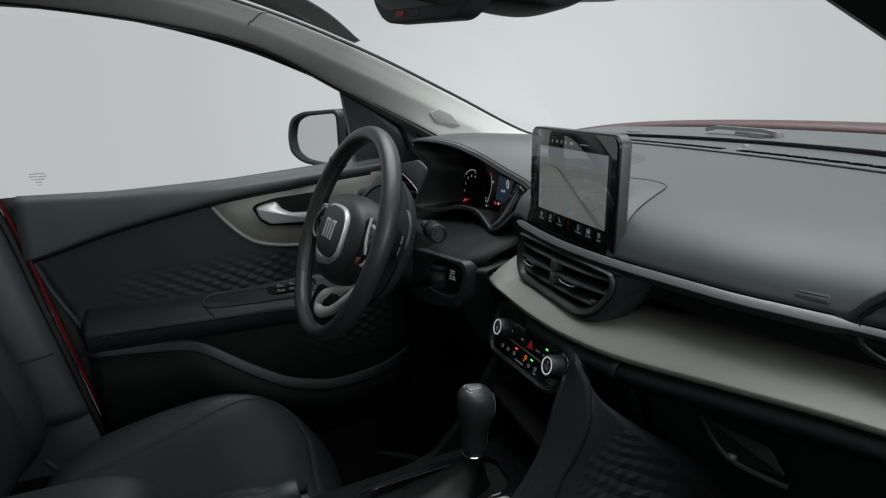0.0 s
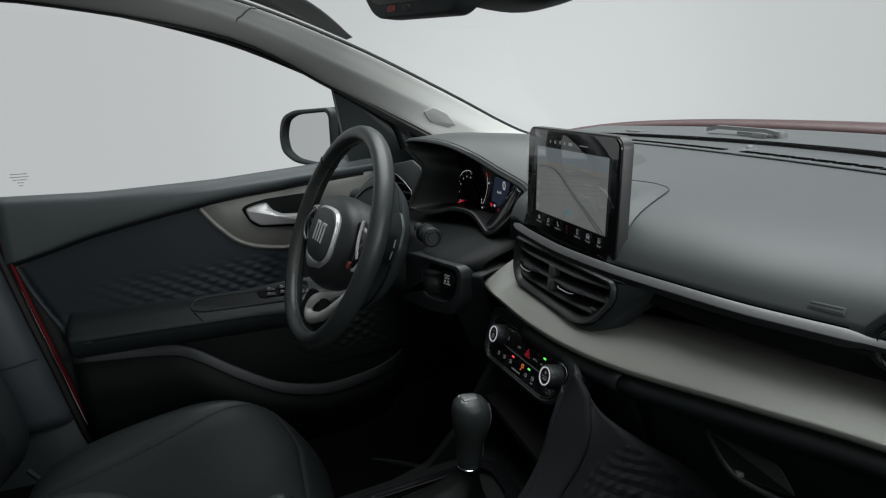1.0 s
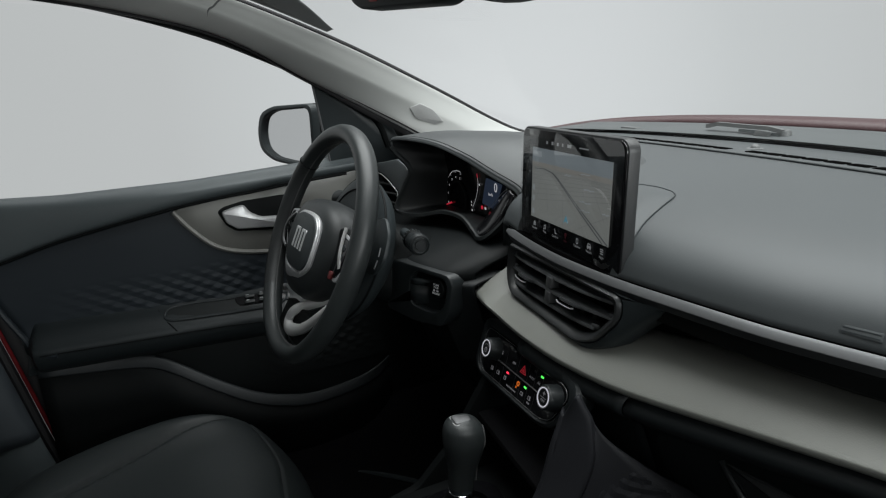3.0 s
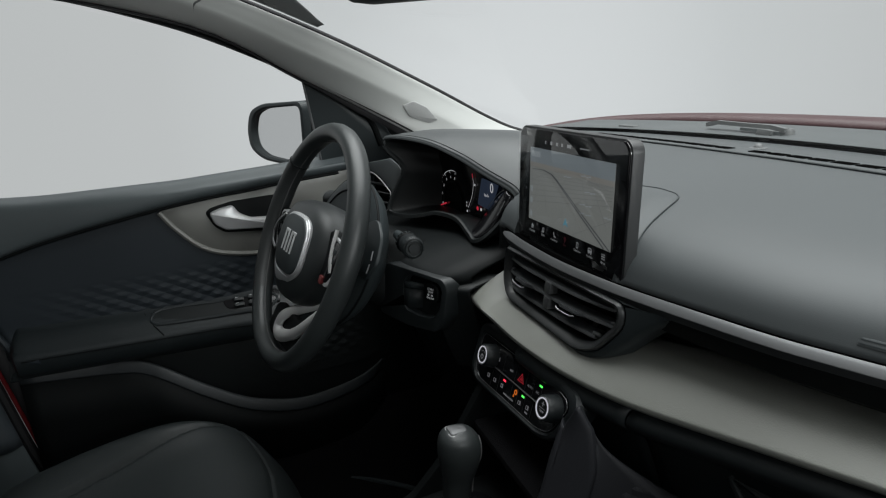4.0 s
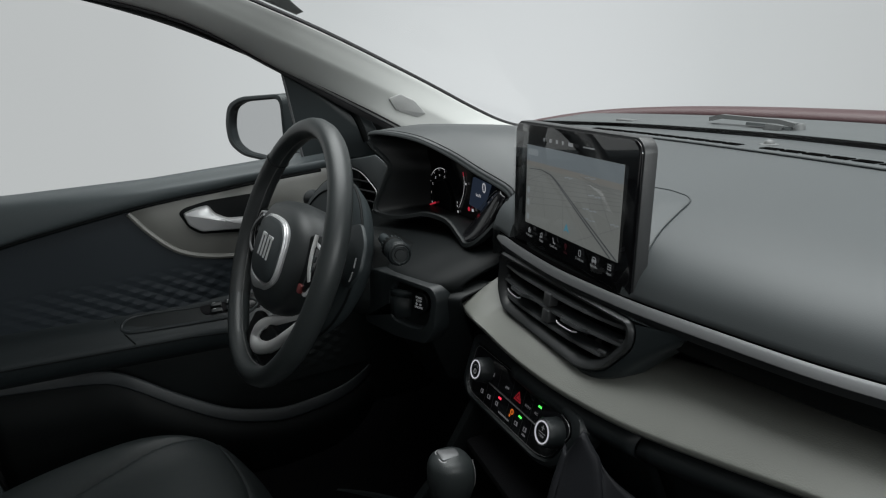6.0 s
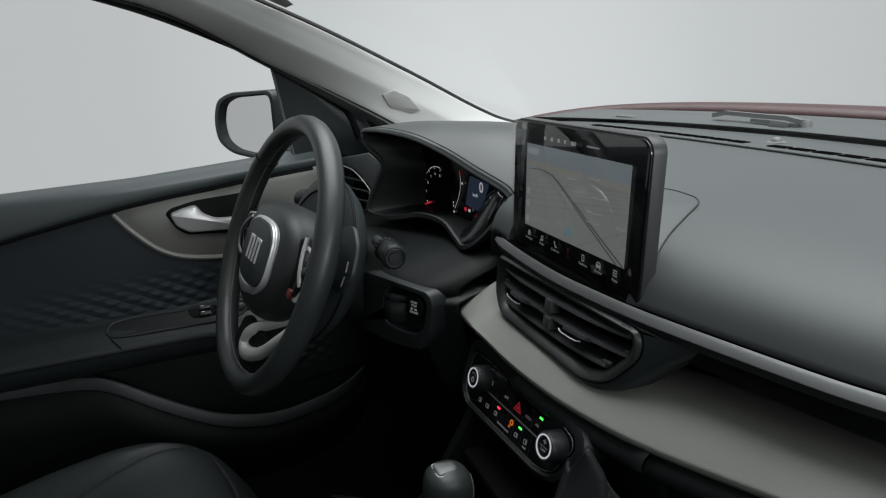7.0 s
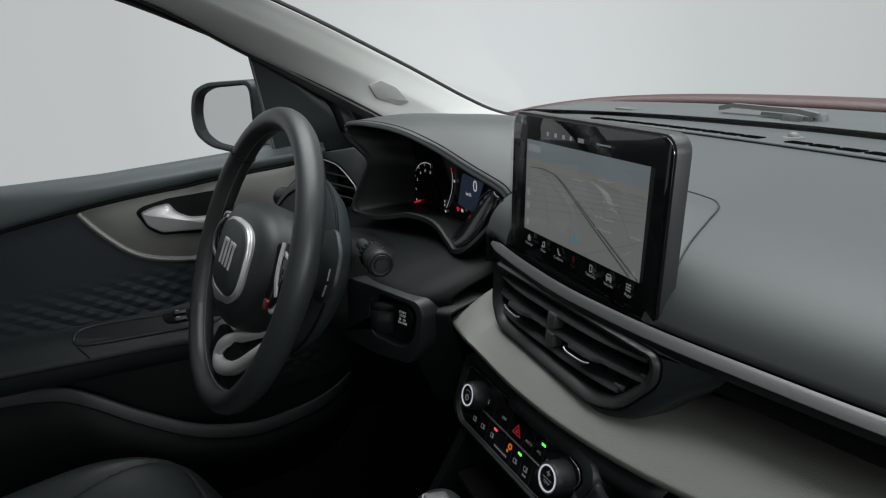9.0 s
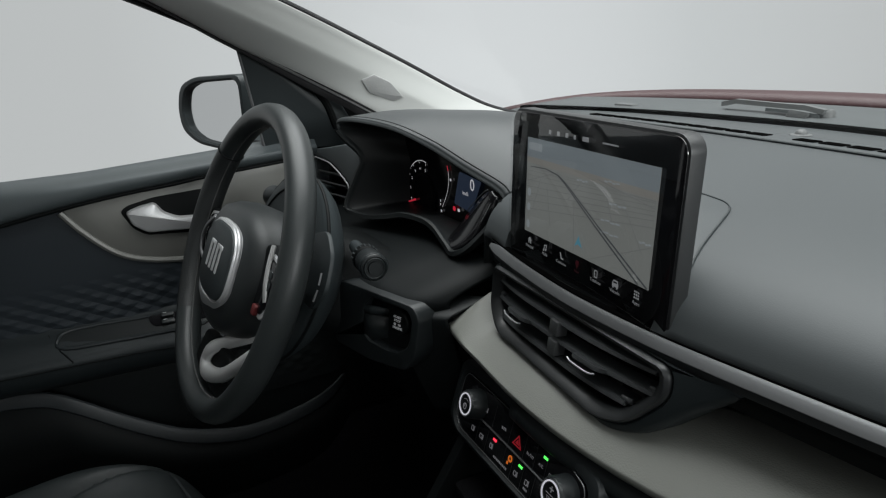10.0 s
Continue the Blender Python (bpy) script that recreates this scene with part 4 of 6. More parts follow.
    edge = smooth([(-0.192, 0.774, 1.056), (-0.190, 0.766, 1.040), (-0.197, 0.752, 1.014), (-0.207, 0.736, 0.995), (-0.222, 0.7265, 0.985), (-0.240, 0.7265, 0.988)], 5)
    near = smooth([(-0.206, 0.774, 1.063), (-0.219, 0.770, 1.056), (-0.242, 0.762, 1.032), (-0.259, 0.750, 1.006), (-0.262, 0.739, 0.994), (-0.252, 0.730, 0.990)], 5)
    fin = part("edge_gloss", sheet([[p, p.lerp(q, 0.25) + V(0, -0.004, 0.001), p.lerp(q, 0.7) + V(0, -0.004, 0.001), q] for p, q in zip(edge, near)]), FIN, c, "slanting piano-black fin", thick=0.002)
    part("fin_line", sweep([p + V(-0.001, -0.003, 0.001) for p in near[2:12]], disc_profile(0.0006, 5)), RIMLINE, fin, "thin polished edge")
    part("fin_line", sweep([p + V(-0.006, -0.005, 0.002) for p in edge[3:9]], disc_profile(0.0006, 5)), RIMLINE, fin)
    return c


# ---- steering wheel and column ----
WC = V(-0.347, 0.472, 0.986)
RAKE, YAW = radians(23.0), 0.176
WM = basis(WC, (math.cos(YAW), math.sin(YAW), 0), (-math.sin(YAW) * math.sin(RAKE), math.cos(YAW) * math.sin(RAKE), math.cos(RAKE)))


def rim_point(a, r):
    """A point of the rim's centre line, flattened at the bottom."""
    x, y = r * math.cos(a), 1.016 * r * math.sin(a)
    if y < 0:
        y *= 1.0 + 0.085 * min(1.0, -y / (0.9 * r))
    return V(x, y, 0)


def steering_wheel():
    s = thing("steering_wheel", WC, "black leather steering wheel with satin silver lower spoke", "steering wheel")
    R = 0.1825

    def section(a0, a1, step, mat, name, label, fat=1.0, closed=False):
        angs = np.arange(a0, a1 + (0 if closed else 0.01), step)
        rows = []
        for d in angs:
            a = radians(d)
            c = rim_point(a, R)
            o = V(math.cos(a), math.sin(a), 0)
            rows.append([WM @ (c + (o * math.cos(b) * 0.0155 + V(0, 0, 1) * math.sin(b) * 0.0178) * fat) for b in np.linspace(0, 2 * math.pi, 15)[:-1]])
        bm = sheet(rows, close_u=closed, close_v=True)
        if not closed:
            bmesh.ops.holes_fill(bm, edges=[e for e in bm.edges if e.is_boundary])
        return part(name, bm, mat, s, label)
    section(-32, 140, 4, LEATHER, "rim_grip", "smooth black leather rim")
    section(140, 220, 4, GRIP, "rim_grip", "perforated black leather grip", 1.015)
    section(220, 328, 4, LEATHER, "rim_grip", "smooth black leather rim", 1.0)
    # inner seam all round
    pts = [WM @ (rim_point(radians(d), R) + V(-math.cos(radians(d)) * 0.0156, -math.sin(radians(d)) * 0.0156, 0.0)) for d in range(0, 360, 5)]
    part("rim_seam", sweep(pts, disc_profile(0.0008, 5), up=(0, -1, 0.5), closed=True), STITCH, s)
    for d in (140,):
        a = radians(d)
        c, o = rim_point(a, R), V(math.cos(a), math.sin(a), 0)
        part("seam_ring", sweep([WM @ (c + o * math.cos(b) * 0.0162 + V(0, 0, 1) * math.sin(b) * 0.0185) for b in np.linspace(0, 2 * math.pi, 17)[:-1]], disc_profile(0.0011, 5), up=(0.3, 0.2, 1), closed=True), BLACK, s)
    # hub: padded body
    out = [(-0.092, 0.042), (-0.060, 0.068), (0.0, 0.076), (0.060, 0.068), (0.092, 0.042), (0.100, -0.010), (0.080, -0.062), (0.044, -0.090), (0.0, -0.096), (-0.044, -0.090), (-0.080, -0.062), (-0.100, -0.010)]
    o = [p[:2] for p in smooth([(a, b, 0) for a, b in out], 4, True)]
    rings = []
    for sc, z in ((0.86, -0.075), (0.97, -0.05), (1.02, -0.025), (1.0, -0.004), (0.93, 0.010), (0.78, 0.018), (0.55, 0.0225), (0.28, 0.024), (0.02, 0.0245)):
        rings.append([WM @ V(a * sc - 0.004, (b + 0.01) * sc - 0.018, z) for a, b in o])
    bm = sheet(rings, close_v=True)
    bmesh.ops.holes_fill(bm, edges=[e for e in bm.edges if e.is_boundary])
    hub = part("hub", bm, HUBSKIN, s, "black padded airbag hub")
    # badge plate with chrome frame
    def sup(a, grow=0.0):
        c, d = math.cos(a), math.sin(a)
        return (0.003 + (0.057 + grow) * math.copysign(abs(c) ** 0.62, c), (0.047 + grow) * math.copysign(abs(d) ** 0.62, d))
    sh = [sup(a) for a in np.linspace(0, 2 * math.pi, 41)[:-1]]
    mb = WM @ pose(0.008, -0.008, 0.0235, 0, 0, 0)
    part("badge_plate", prism(sh, mb, 0.006, 0.003), HARD, hub, "black badge plate")
    big = [(p[0] * 1.04, p[1] * 1.04) for p in sh]
    part("badge_frame", prism(big, mb @ pose(0, 0, -0.002), 0.0055, 0.001, hole=sh), SILVER, hub, "thin satin frame")
    rows = []
    for a in np.linspace(radians(90), radians(450), 61)[:-1]:
        p, k = Vector(sup(a, 0.0022)), 0.0008 + 0.021 * math.exp(-((a - radians(245)) / 0.65) ** 2)
        o = p + Vector((math.cos(a), math.sin(a))) * k
        q = p.lerp(o, 0.5)
        rows.append([mb @ V(p.x, p.y, -0.004), mb @ V(p.x, p.y, 0.0015), mb @ V(p.x * 0.9 + o.x * 0.1, p.y * 0.9 + o.y * 0.1, 0.003), mb @ V(q.x, q.y, 0.002), mb @ V(o.x, o.y, -0.003), mb @ V(o.x, o.y, -0.010)])
    part("badge_bezel", sheet(rows, close_u=True), HANDLE, hub, "satin grey bezel", thick=0.002)
    # emblem drawn as plain chrome strokes
    for k, x in enumerate((-0.022, -0.008, 0.006, 0.020)):
        st = prism([(0.0027, 0.018), (-0.0027, 0.018), (-0.0027 - 0.003, -0.018), (0.0027 - 0.003, -0.018)], mb @ pose(x + 0.001, 0.003, 0.006), 0.0014, 0.0005)
        part("emblem_stroke", st, SILVER, hub)
    for x in (-0.016, 0.019):
        part("emblem_stroke", prism(rrect(0.014, 0.005, 0.0006, 2), mb @ pose(x, 0.0188, 0.006), 0.0014, 0.0004), SILVER, hub)
    # side spokes with key pods
    for sgn in (-1, 1):
        sp = fillet([(sgn * 0.060, 0.040), (sgn * 0.178, 0.030), (sgn * 0.180, -0.012), (sgn * 0.120, -0.034), (sgn * 0.060, -0.045)], 0.014, 4)
        spoke = part("side_spoke", prism(sp, WM @ pose(0, 0, -0.022), 0.020, 0.006), BLACK, s)
        pod = fillet([(sgn * 0.104, 0.030), (sgn * 0.150, 0.024), (sgn * 0.152, -0.010), (sgn * 0.126, -0.040), (sgn * 0.102, -0.034)], 0.010, 4)
        part("key_pod", prism(pod, WM @ pose(0, 0, -0.004), 0.006, 0.002), GLOSSBLACK, spoke, "glossy steering-wheel key pod")
        ring = [(p[0] * 1.02 + sgn * 0.002, p[1] * 1.14) for p in pod]
        part("pod_frame", prism(ring, WM @ pose(0, 0, -0.006), 0.0065, 0.001, hole=pod), SILVER, spoke, "satin silver pod frame")
        for k in (0.012, -0.002):
            part("key", prism(rrect(0.020, 0.009, 0.003), WM @ pose(sgn * 0.128, k, 0.001), 0.002, 0.0006), HARD, spoke)
        if sgn > 0:
            trim = smooth([(0.1185, 0.043, 0.002), (0.1215, 0.020, 0.003), (0.1275, -0.002, 0.003), (0.1350, -0.020, 0.001)], 6)
            part("pod_trim", sweep([WM @ p for p in trim], [(0.0048 * math.cos(q), 0.0025 * math.sin(q)) for q in np.linspace(0, 2 * math.pi, 9)[:-1]], up=WM.to_3x3().col[2]), LOOP, spoke, "satin silver strip beside the keys")
            part("sport_key", prism(rrect(0.012, 0.013, 0.003), WM @ pose(0.114, -0.036, -0.002), 0.007, 0.001), REDKEY, spoke, "dull red key")
        paddle = fillet([(sgn * 0.095, 0.060 if sgn > 0 else 0.010), (sgn * 0.140, 0.076 if sgn > 0 else 0.016), (sgn * 0.168, 0.052 if sgn > 0 else 0.02), (sgn * 0.176, 0.011), (sgn * 0.154, -0.018), (sgn * 0.110, -0.010)], 0.012, 4)
        part("shift_paddle", prism(paddle, WM @ pose(0, 0, -0.050), 0.005, 0.002), HARD, s, "dark satin shift paddle")
    # bright tips on the paddle behind the rim
    for a, b in (((0.1600, 0.030), (0.1620, 0.016)), ((0.1620, 0.010), (0.1600, -0.004))):
        part("paddle_tip", sweep([WM @ V(*a, -0.043), WM @ V(*b, -0.043)], disc_profile(0.0012, 6), up=WM.to_3x3().col[2]), BEZEL, s, "small satin paddle tip")
    # satin frame of the key pod that shows between the rim and the hub
    bow = smooth([(-0.112, 0.026, 0.006), (-0.142, 0.006, 0.006), (-0.158, -0.014, 0.004), (-0.156, -0.034, 0.002), (-0.138, -0.044, 0.0)], 6)
    part("pod_bow", sweep([WM @ p for p in bow], [(0.0032 * math.cos(q), 0.002 * math.sin(q)) for q in np.linspace(0, 2 * math.pi, 9)[:-1]], up=WM.to_3x3().col[2]), BEZEL, s, "satin silver frame of the key pod")
    # lower spoke: open silver loop
    loop = smooth([(0.080, -0.070, -0.042), (0.040, -0.099, -0.022), (0.002, -0.127, 0), (-0.016, -0.150, 0), (-0.006, -0.163, 0), (0.020, -0.159, 0), (0.060, -0.141, 0), (0.098, -0.112, 0), (0.140, -0.078, 0)], 8)
    wide = [0.76 + 0.44 * math.exp(-((i / (len(loop) - 1) - 0.475) / 0.22) ** 2) + (0.10 if i / len(loop) > 0.72 else 0.0) for i in range(len(loop))]
    band = [(0.0105 * math.cos(q), 0.0075 * math.sin(q) * (1 if math.sin(q) > 0 else 0.8)) for q in np.linspace(0, 2 * math.pi, 15)[:-1]]
    bm = sweep([WM @ V(p.x, p.y, p.z - 0.004) for p in loop], band, up=WM.to_3x3().col[2], scale=wide)
    part("lower_spoke", bm, LOOP, s, "satin silver open lower spoke")
    part("spoke_back", prism(fillet([(-0.060, -0.120), (0.060, -0.120), (0.080, -0.180), (-0.080, -0.180)], 0.02, 4), WM @ pose(0, 0, -0.016), 0.010, 0.004), BLACK, s)
    return s


HUBSKIN = material("matt_hub_skin", (0.0195, 0.0230, 0.0238), 0.46, grain=0.3, grain_size=0.0012)
GRIP = material("perforated_leather", (0.020, 0.0225, 0.023), 0.48, grain=0.8, grain_size=0.0016)
SPOKE = material("satin_grey_spoke", (0.36, 0.365, 0.37), 0.40, metal=0.4, mottle=0.05)
LOOP = material("satin_grey_loop", (0.62, 0.625, 0.62), 0.36, metal=0.45, mottle=0.05)
REDKEY = material("dull_red_key", (0.10, 0.012, 0.012), 0.45)


def steering_column():
    c = thing("steering_column", (-0.345, 0.60, 0.90), "black plastic steering column cowl with two control stalks", "steering column")
    back = WM @ pose(0, -0.004, -0.062)
    part("collar", lathe([(0.085, -0.05), (0.115, -0.03), (0.128, -0.012), (0.130, 0.0), (0.124, 0.004), (0.10, 0.008), (0.03, 0.012)], back, 48), HARD, c, "round dark collar behind the wheel")
    for r, zz, gz in ((0.1305, -0.002, 0.0022), (0.106, 0.0075, 0.0016)):
        part("collar_groove", sweep([back @ V(r * math.cos(q), r * math.sin(q), zz) for q in np.linspace(0, 2 * math.pi, 49)[:-1]], disc_profile(gz, 6), up=back.to_3x3().col[2], closed=True), BLACK, c, "dark groove round the collar")
    secs = []
    for t, w, hh, dz in ((0.0, 0.072, 0.062, 0.0), (0.05, 0.078, 0.066, -0.004), (0.11, 0.090, 0.070, -0.008), (0.17, 0.10, 0.075, -0.012)):
        mm = back @ pose(0, dz, -t)
        secs.append([mm @ V(p[0], p[1], 0) for p in rrect(2 * w, 2 * hh, 0.035, 4)])
    part("cowl", loft(secs, 3, 1, True), BLACK, c, "black column cowl")

    def stalk(root, tip, label):
        root, tip = Vector(root), Vector(tip)
        d = (tip - root)
        mm = basis(root, d.cross(V(0, 0, 1)), V(0, 0, 1))
        mm = Matrix.Translation(root) @ d.to_track_quat("Z", "Y").to_matrix().to_4x4()
        L = d.length
        fat = 1.12
        st = part("stalk", lathe([(0.008, -0.02), (0.0095, L * 0.3), (0.0105, L * 0.5)], mm, 18), HARD, c, label)
        part("stalk_collar", lathe([(r * fat, z) for r, z in ((0.0125, L * 0.36), (0.0145, L * 0.40), (0.0145, L * 0.52), (0.0125, L * 0.55))], mm, 22), BLACK, st)
        part("stalk_knob", lathe([(r * fat, z) for r, z in ((0.0125, L * 0.56), (0.0140, L * 0.60), (0.0152, L * 0.95), (0.0140, L), (0.0125, L * 1.01), (0.0115, L * 0.985), (0.007, L * 0.985), (0.0065, L * 1.015), (0, L * 1.015))], mm, 24), HARDBLACK, st, "ringed end knob")
        for r, z, g in ((0.0168, L * 0.955, 0.0005), (0.0118, L * 1.012, 0.0006)):
            part("knob_ring", sweep([mm @ V(r * math.cos(q), r * math.sin(q), z) for q in np.linspace(0, 2 * math.pi, 33)[:-1]], disc_profile(g, 5), up=mm.to_3x3().col[2], closed=True), HARD, st, "thin ring on the knob")
        for k in range(18):
            q = 2 * math.pi * k / 18
            part("collar_rib", prism(rrect(0.0018, L * 0.10, 0.0006, 2), mm @ Matrix.Rotation(q, 4, "Z") @ pose(0, -0.0160, L * 0.46, 90, 0, 0), 0.0012, 0.0003), HARD, st)
        for k in range(3):
            bar(0.003, 0.004, mm @ pose(-0.004 + k * 0.004, -0.0148, L * (0.44 + 0.0), 90, 0, 0), "stalk_mark", st, WHITEINK, 0.0004)
    stalk((-0.262, 0.612, 0.994), (-0.186, 0.609, 0.996), "black wiper stalk")
    stalk((-0.42, 0.585, 1.020), (-0.515, 0.545, 1.018), "black indicator stalk")
    return c


# black plastic darkened further: the cluster hood's shadow is put into the colour
KNEE = material("shaded_knee_plastic", (0.0058, 0.0072, 0.0076), 0.5, grain=0.25, grain_size=0.0009, spec=0.12)


def knee_panel():
    k = thing("knee_panel", (-0.40, 0.66, 0.70), "black lower dashboard panel with the engine start key", "dashboard panel", kind="structure")
    secs = []
    for x, dy in ((-0.68, 0.03), (-0.60, 0.01), (-0.50, 0.0), (-0.40, -0.004), (-0.31, -0.018), (-0.26, -0.014), (-0.22, 0.006), (-0.195, 0.020), (-0.178, 0.040), (-0.168, 0.066)):
        secs.append([V(x, 0.76 + dy * 0.4, 0.985), V(x, 0.705 + dy, 0.972), V(x, 0.660 + dy, 0.957), V(x, 0.634 + dy, 0.946), V(x, 0.627 + dy, 0.938), V(x, 0.630 + dy, 0.926), V(x, 0.642 + dy, 0.86), V(x, 0.665 + dy, 0.80), V(x, 0.71 + dy, 0.72), V(x, 0.80 + dy, 0.62)])
    part("lower_cover", loft(secs, 4, 4), KNEE, k, "black moulded lower cover", thick=0.004)
    # block that holds the start key
    m = basis((-0.207, 0.623, 0.915), (0.90, 0.43, 0.0), (-0.02, 0.10, 1))
    outer = fillet([(-0.100, 0.020), (-0.085, 0.034), (0.044, 0.031), (0.054, 0.018), (0.050, -0.030), (0.034, -0.056), (-0.030, -0.062), (-0.100, -0.056)], 0.010, 4)
    inner = fillet([(-0.041, 0.011), (-0.027, 0.025), (0.034, 0.023), (0.042, 0.013), (0.038, -0.020), (0.024, -0.034), (0.0, -0.037), (-0.034, -0.034), (-0.042, -0.020)], 0.008, 4)
    blk = part("key_block", prism(outer, m @ pose(0, 0, -0.056), 0.054, 0.003, hole=inner), HARDBLACK, k, "dark moulded pocket")
    part("pocket_floor", prism(inner, m @ pose(0, 0, -0.018), 0.002), LOWER, blk)
    # two facets that slope from the pocket's rim down to the key
    for (z0, z1), mat in (((0.010, 0.0005), HARD), ((-0.0005, -0.033), HARDBLACK)):
        bm = sheet([[m @ V(-0.041, z1, -0.004), m @ V(-0.030, z1, -0.008), m @ V(-0.004, z1 * 0.85, -0.022)], [m @ V(-0.041, z0, -0.004), m @ V(-0.030, z0 * 1.2, -0.008), m @ V(-0.002, z0 * 0.9, -0.022)]])
        part("pocket_facet", bm, mat, blk, "sloping facet of the pocket", thick=0.002)
    mk = m @ pose(0.0171, 0.0027, -0.010) @ Matrix.Diagonal((0.84, 0.84, 1, 1))
    part("start_key", lathe([(0.020, -0.004), (0.020, 0.003), (0.018, 0.005), (0.0, 0.0055)], mk, 28), BLACK, blk, "round engine start key")
    for w, y in (("START", 0.0085), ("STOP", 0.0030), ("ENGINE", -0.0085)):
        letters(w, 0.0054, mk @ pose(0, y, 0.0058), "key_word", blk, WHITEINK, 0.0002)
    part("key_sign", lathe([(0.0016, 0), (0.0023, 0.0004), (0.0023, 0)], mk @ pose(-0.005, -0.0028, 0.0058), 12), WHITEINK, blk)
    bar(0.005, 0.003, mk @ pose(0.004, -0.0028, 0.0058), "key_sign", blk, WHITEINK, 0.0003)
    # ledge right of the block
    rows = []
    for t in np.linspace(0, 1, 8):
        x = -0.20 + 0.042 * t
        y = 0.632 + 0.050 * t
        rows.append([V(x, y + 0.06, 0.943), V(x, y + 0.022, 0.933), V(x, y + 0.006, 0.927), V(x, y + 0.003, 0.920), V(x, y + 0.008, 0.900), V(x, y + 0.024, 0.84), V(x, y + 0.05, 0.77)])
    part("ledge", loft(rows, 3, 4), LOWER, k, thick=0.004)
    return k


# ---- centre stack ----
SLOTGREY = material("dark_key_joint", (0.020, 0.020, 0.021), 0.35, mottle=0.03)
CM = basis((-0.011, 0.6930, 0.8460), (1, 0.03, 0.06), (0, 0.34, 1))


def climate_panel():
    c = thing("climate_panel", (0.0, 0.69, 0.82), "glossy black climate control panel with two knobs and lit signs", "control panel")
    shape = [(-0.122, 0.030), (-0.124, -0.026), (-0.108, -0.038), (0.062, -0.038), (0.088, -0.030), (0.109, 0.010), (0.104, 0.020), (0.080, 0.026)]
    edge = [(-0.136, 0.042), (-0.138, -0.032), (-0.116, -0.047), (0.066, -0.047), (0.098, -0.036), (0.124, 0.014), (0.118, 0.032), (0.084, 0.040)]
    o = fillet(shape, 0.013, 5)
    part("surround", prism(fillet(edge, 0.017, 5), CM @ pose(0.001, 0.0005, -0.03), 0.0325, 0.006, hole=o), HARDBLACK, c, "dark grey surround")
    face = part("face", prism(o, CM @ pose(0, 0, -0.012), 0.012, 0.0006), GLOSSBLACK, c, "glossy black face")
    part("face_edge", sweep([CM @ V(p[0] * 0.985, p[1] * 0.965, 0.0002) for p in o], disc_profile(0.0005, 5), up=CM.to_3x3().col[2], closed=True), RIMLINE, face, "thin polished edge")
    white, dim = lit("ring_white", (0.75, 0.75, 0.82), 0.5), lit("sign_dim", (0.30, 0.30, 0.32), 0.22)
    red, green, amber = lit("lamp_red", (1.0, 0.04, 0.08), 1.4), lit("lamp_green", (0.1, 0.9, 0.12), 1.3), lit("lamp_amber", (0.7, 0.16, 0.02), 0.5)
    dred = lit("hazard_red", (0.35, 0.015, 0.025), 0.4)
    f = CM @ pose(0, 0, 0.0001)
    for x, y, word in ((-0.0790, 0.0060, ""), (0.0855, 0.0012, "TEMP")):
        km = CM @ pose(x, y, -0.001)
        k = part("knob", lathe([(0.0176, 0), (0.0170, 0.003), (0.0156, 0.018), (0.0144, 0.0200), (0.0105, 0.0200), (0.0100, 0.0190), (0, 0.0190)], km, 48), HARDBLACK, c, "round dark knob with a lit ring")
        part("lit_ring", lathe([(0.0110, 0.0198), (0.0110, 0.0207), (0.0125, 0.0207), (0.0125, 0.0198)], km, 48, ring=True), white, k, "white lit ring")
        part("ring_line", lathe([(0.0132, 0.0198), (0.0132, 0.0205), (0.0138, 0.0205), (0.0138, 0.0198)], km, 48, ring=True), RIMLINE, k, "thin grey outer ring")
        part("knob_cap", lathe([(0.0100, 0.0190), (0.0097, 0.0198), (0, 0.0198)], km, 30), BLACK, k)
        if word:
            letters(word, 0.0040, km @ pose(0, -0.0044, 0.0199), "knob_word", k, dim, 0.0001)
            bar(0.0056, 0.0012, km @ pose(0, 0.0048, 0.0199), "knob_sign", k, dim, 0.0002)
            bar(0.0012, 0.0056, km @ pose(0, 0.0048, 0.0200), "knob_sign", k, dim, 0.0002)
            bar(0.013, 0.0006, km @ pose(0, -0.0006, 0.0199), "knob_sign", k, dim, 0.0002)
        else:
            part("knob_sign", lathe([(0.0026, 0.0199), (0.0026, 0.0203), (0.0036, 0.0203), (0.0036, 0.0199)], km @ pose(0, -0.0026, 0), 18, ring=True), dim, k)
            bar(0.0010, 0.0036, km @ pose(0, -0.0010, 0.0204), "knob_sign", k, dim, 0.0002)
            for a in (50, 70, 90, 110, 130):
                bar(0.0016, 0.0008, km @ pose(0.0068 * math.cos(radians(a)), 0.0068 * math.sin(radians(a)) - 0.001, 0.0199, 0, 0, a - 90), "knob_sign", k, dim, 0.0002)
    part("middle_bar", prism(rrect(0.126, 0.0014, 0.0005, 2), f @ pose(-0.011, -0.0073, 0, 0, 0, -0.6), 0.0016, 0.0005), RIMLINE, c, "thin satin bar between the key rows")
    for x in (-0.045, -0.012, 0.0155, 0.034, 0.052):
        bar(0.0005, 0.026, f @ pose(x, 0.0075, 0), "key_gap", face, SLOTGREY, 0.0004)
    for x in (-0.069, -0.0485, -0.0125, 0.0035, 0.0225, 0.0415):
        bar(0.0005, 0.026, f @ pose(x, -0.0225, 0), "key_gap", face, SLOTGREY, 0.0004)

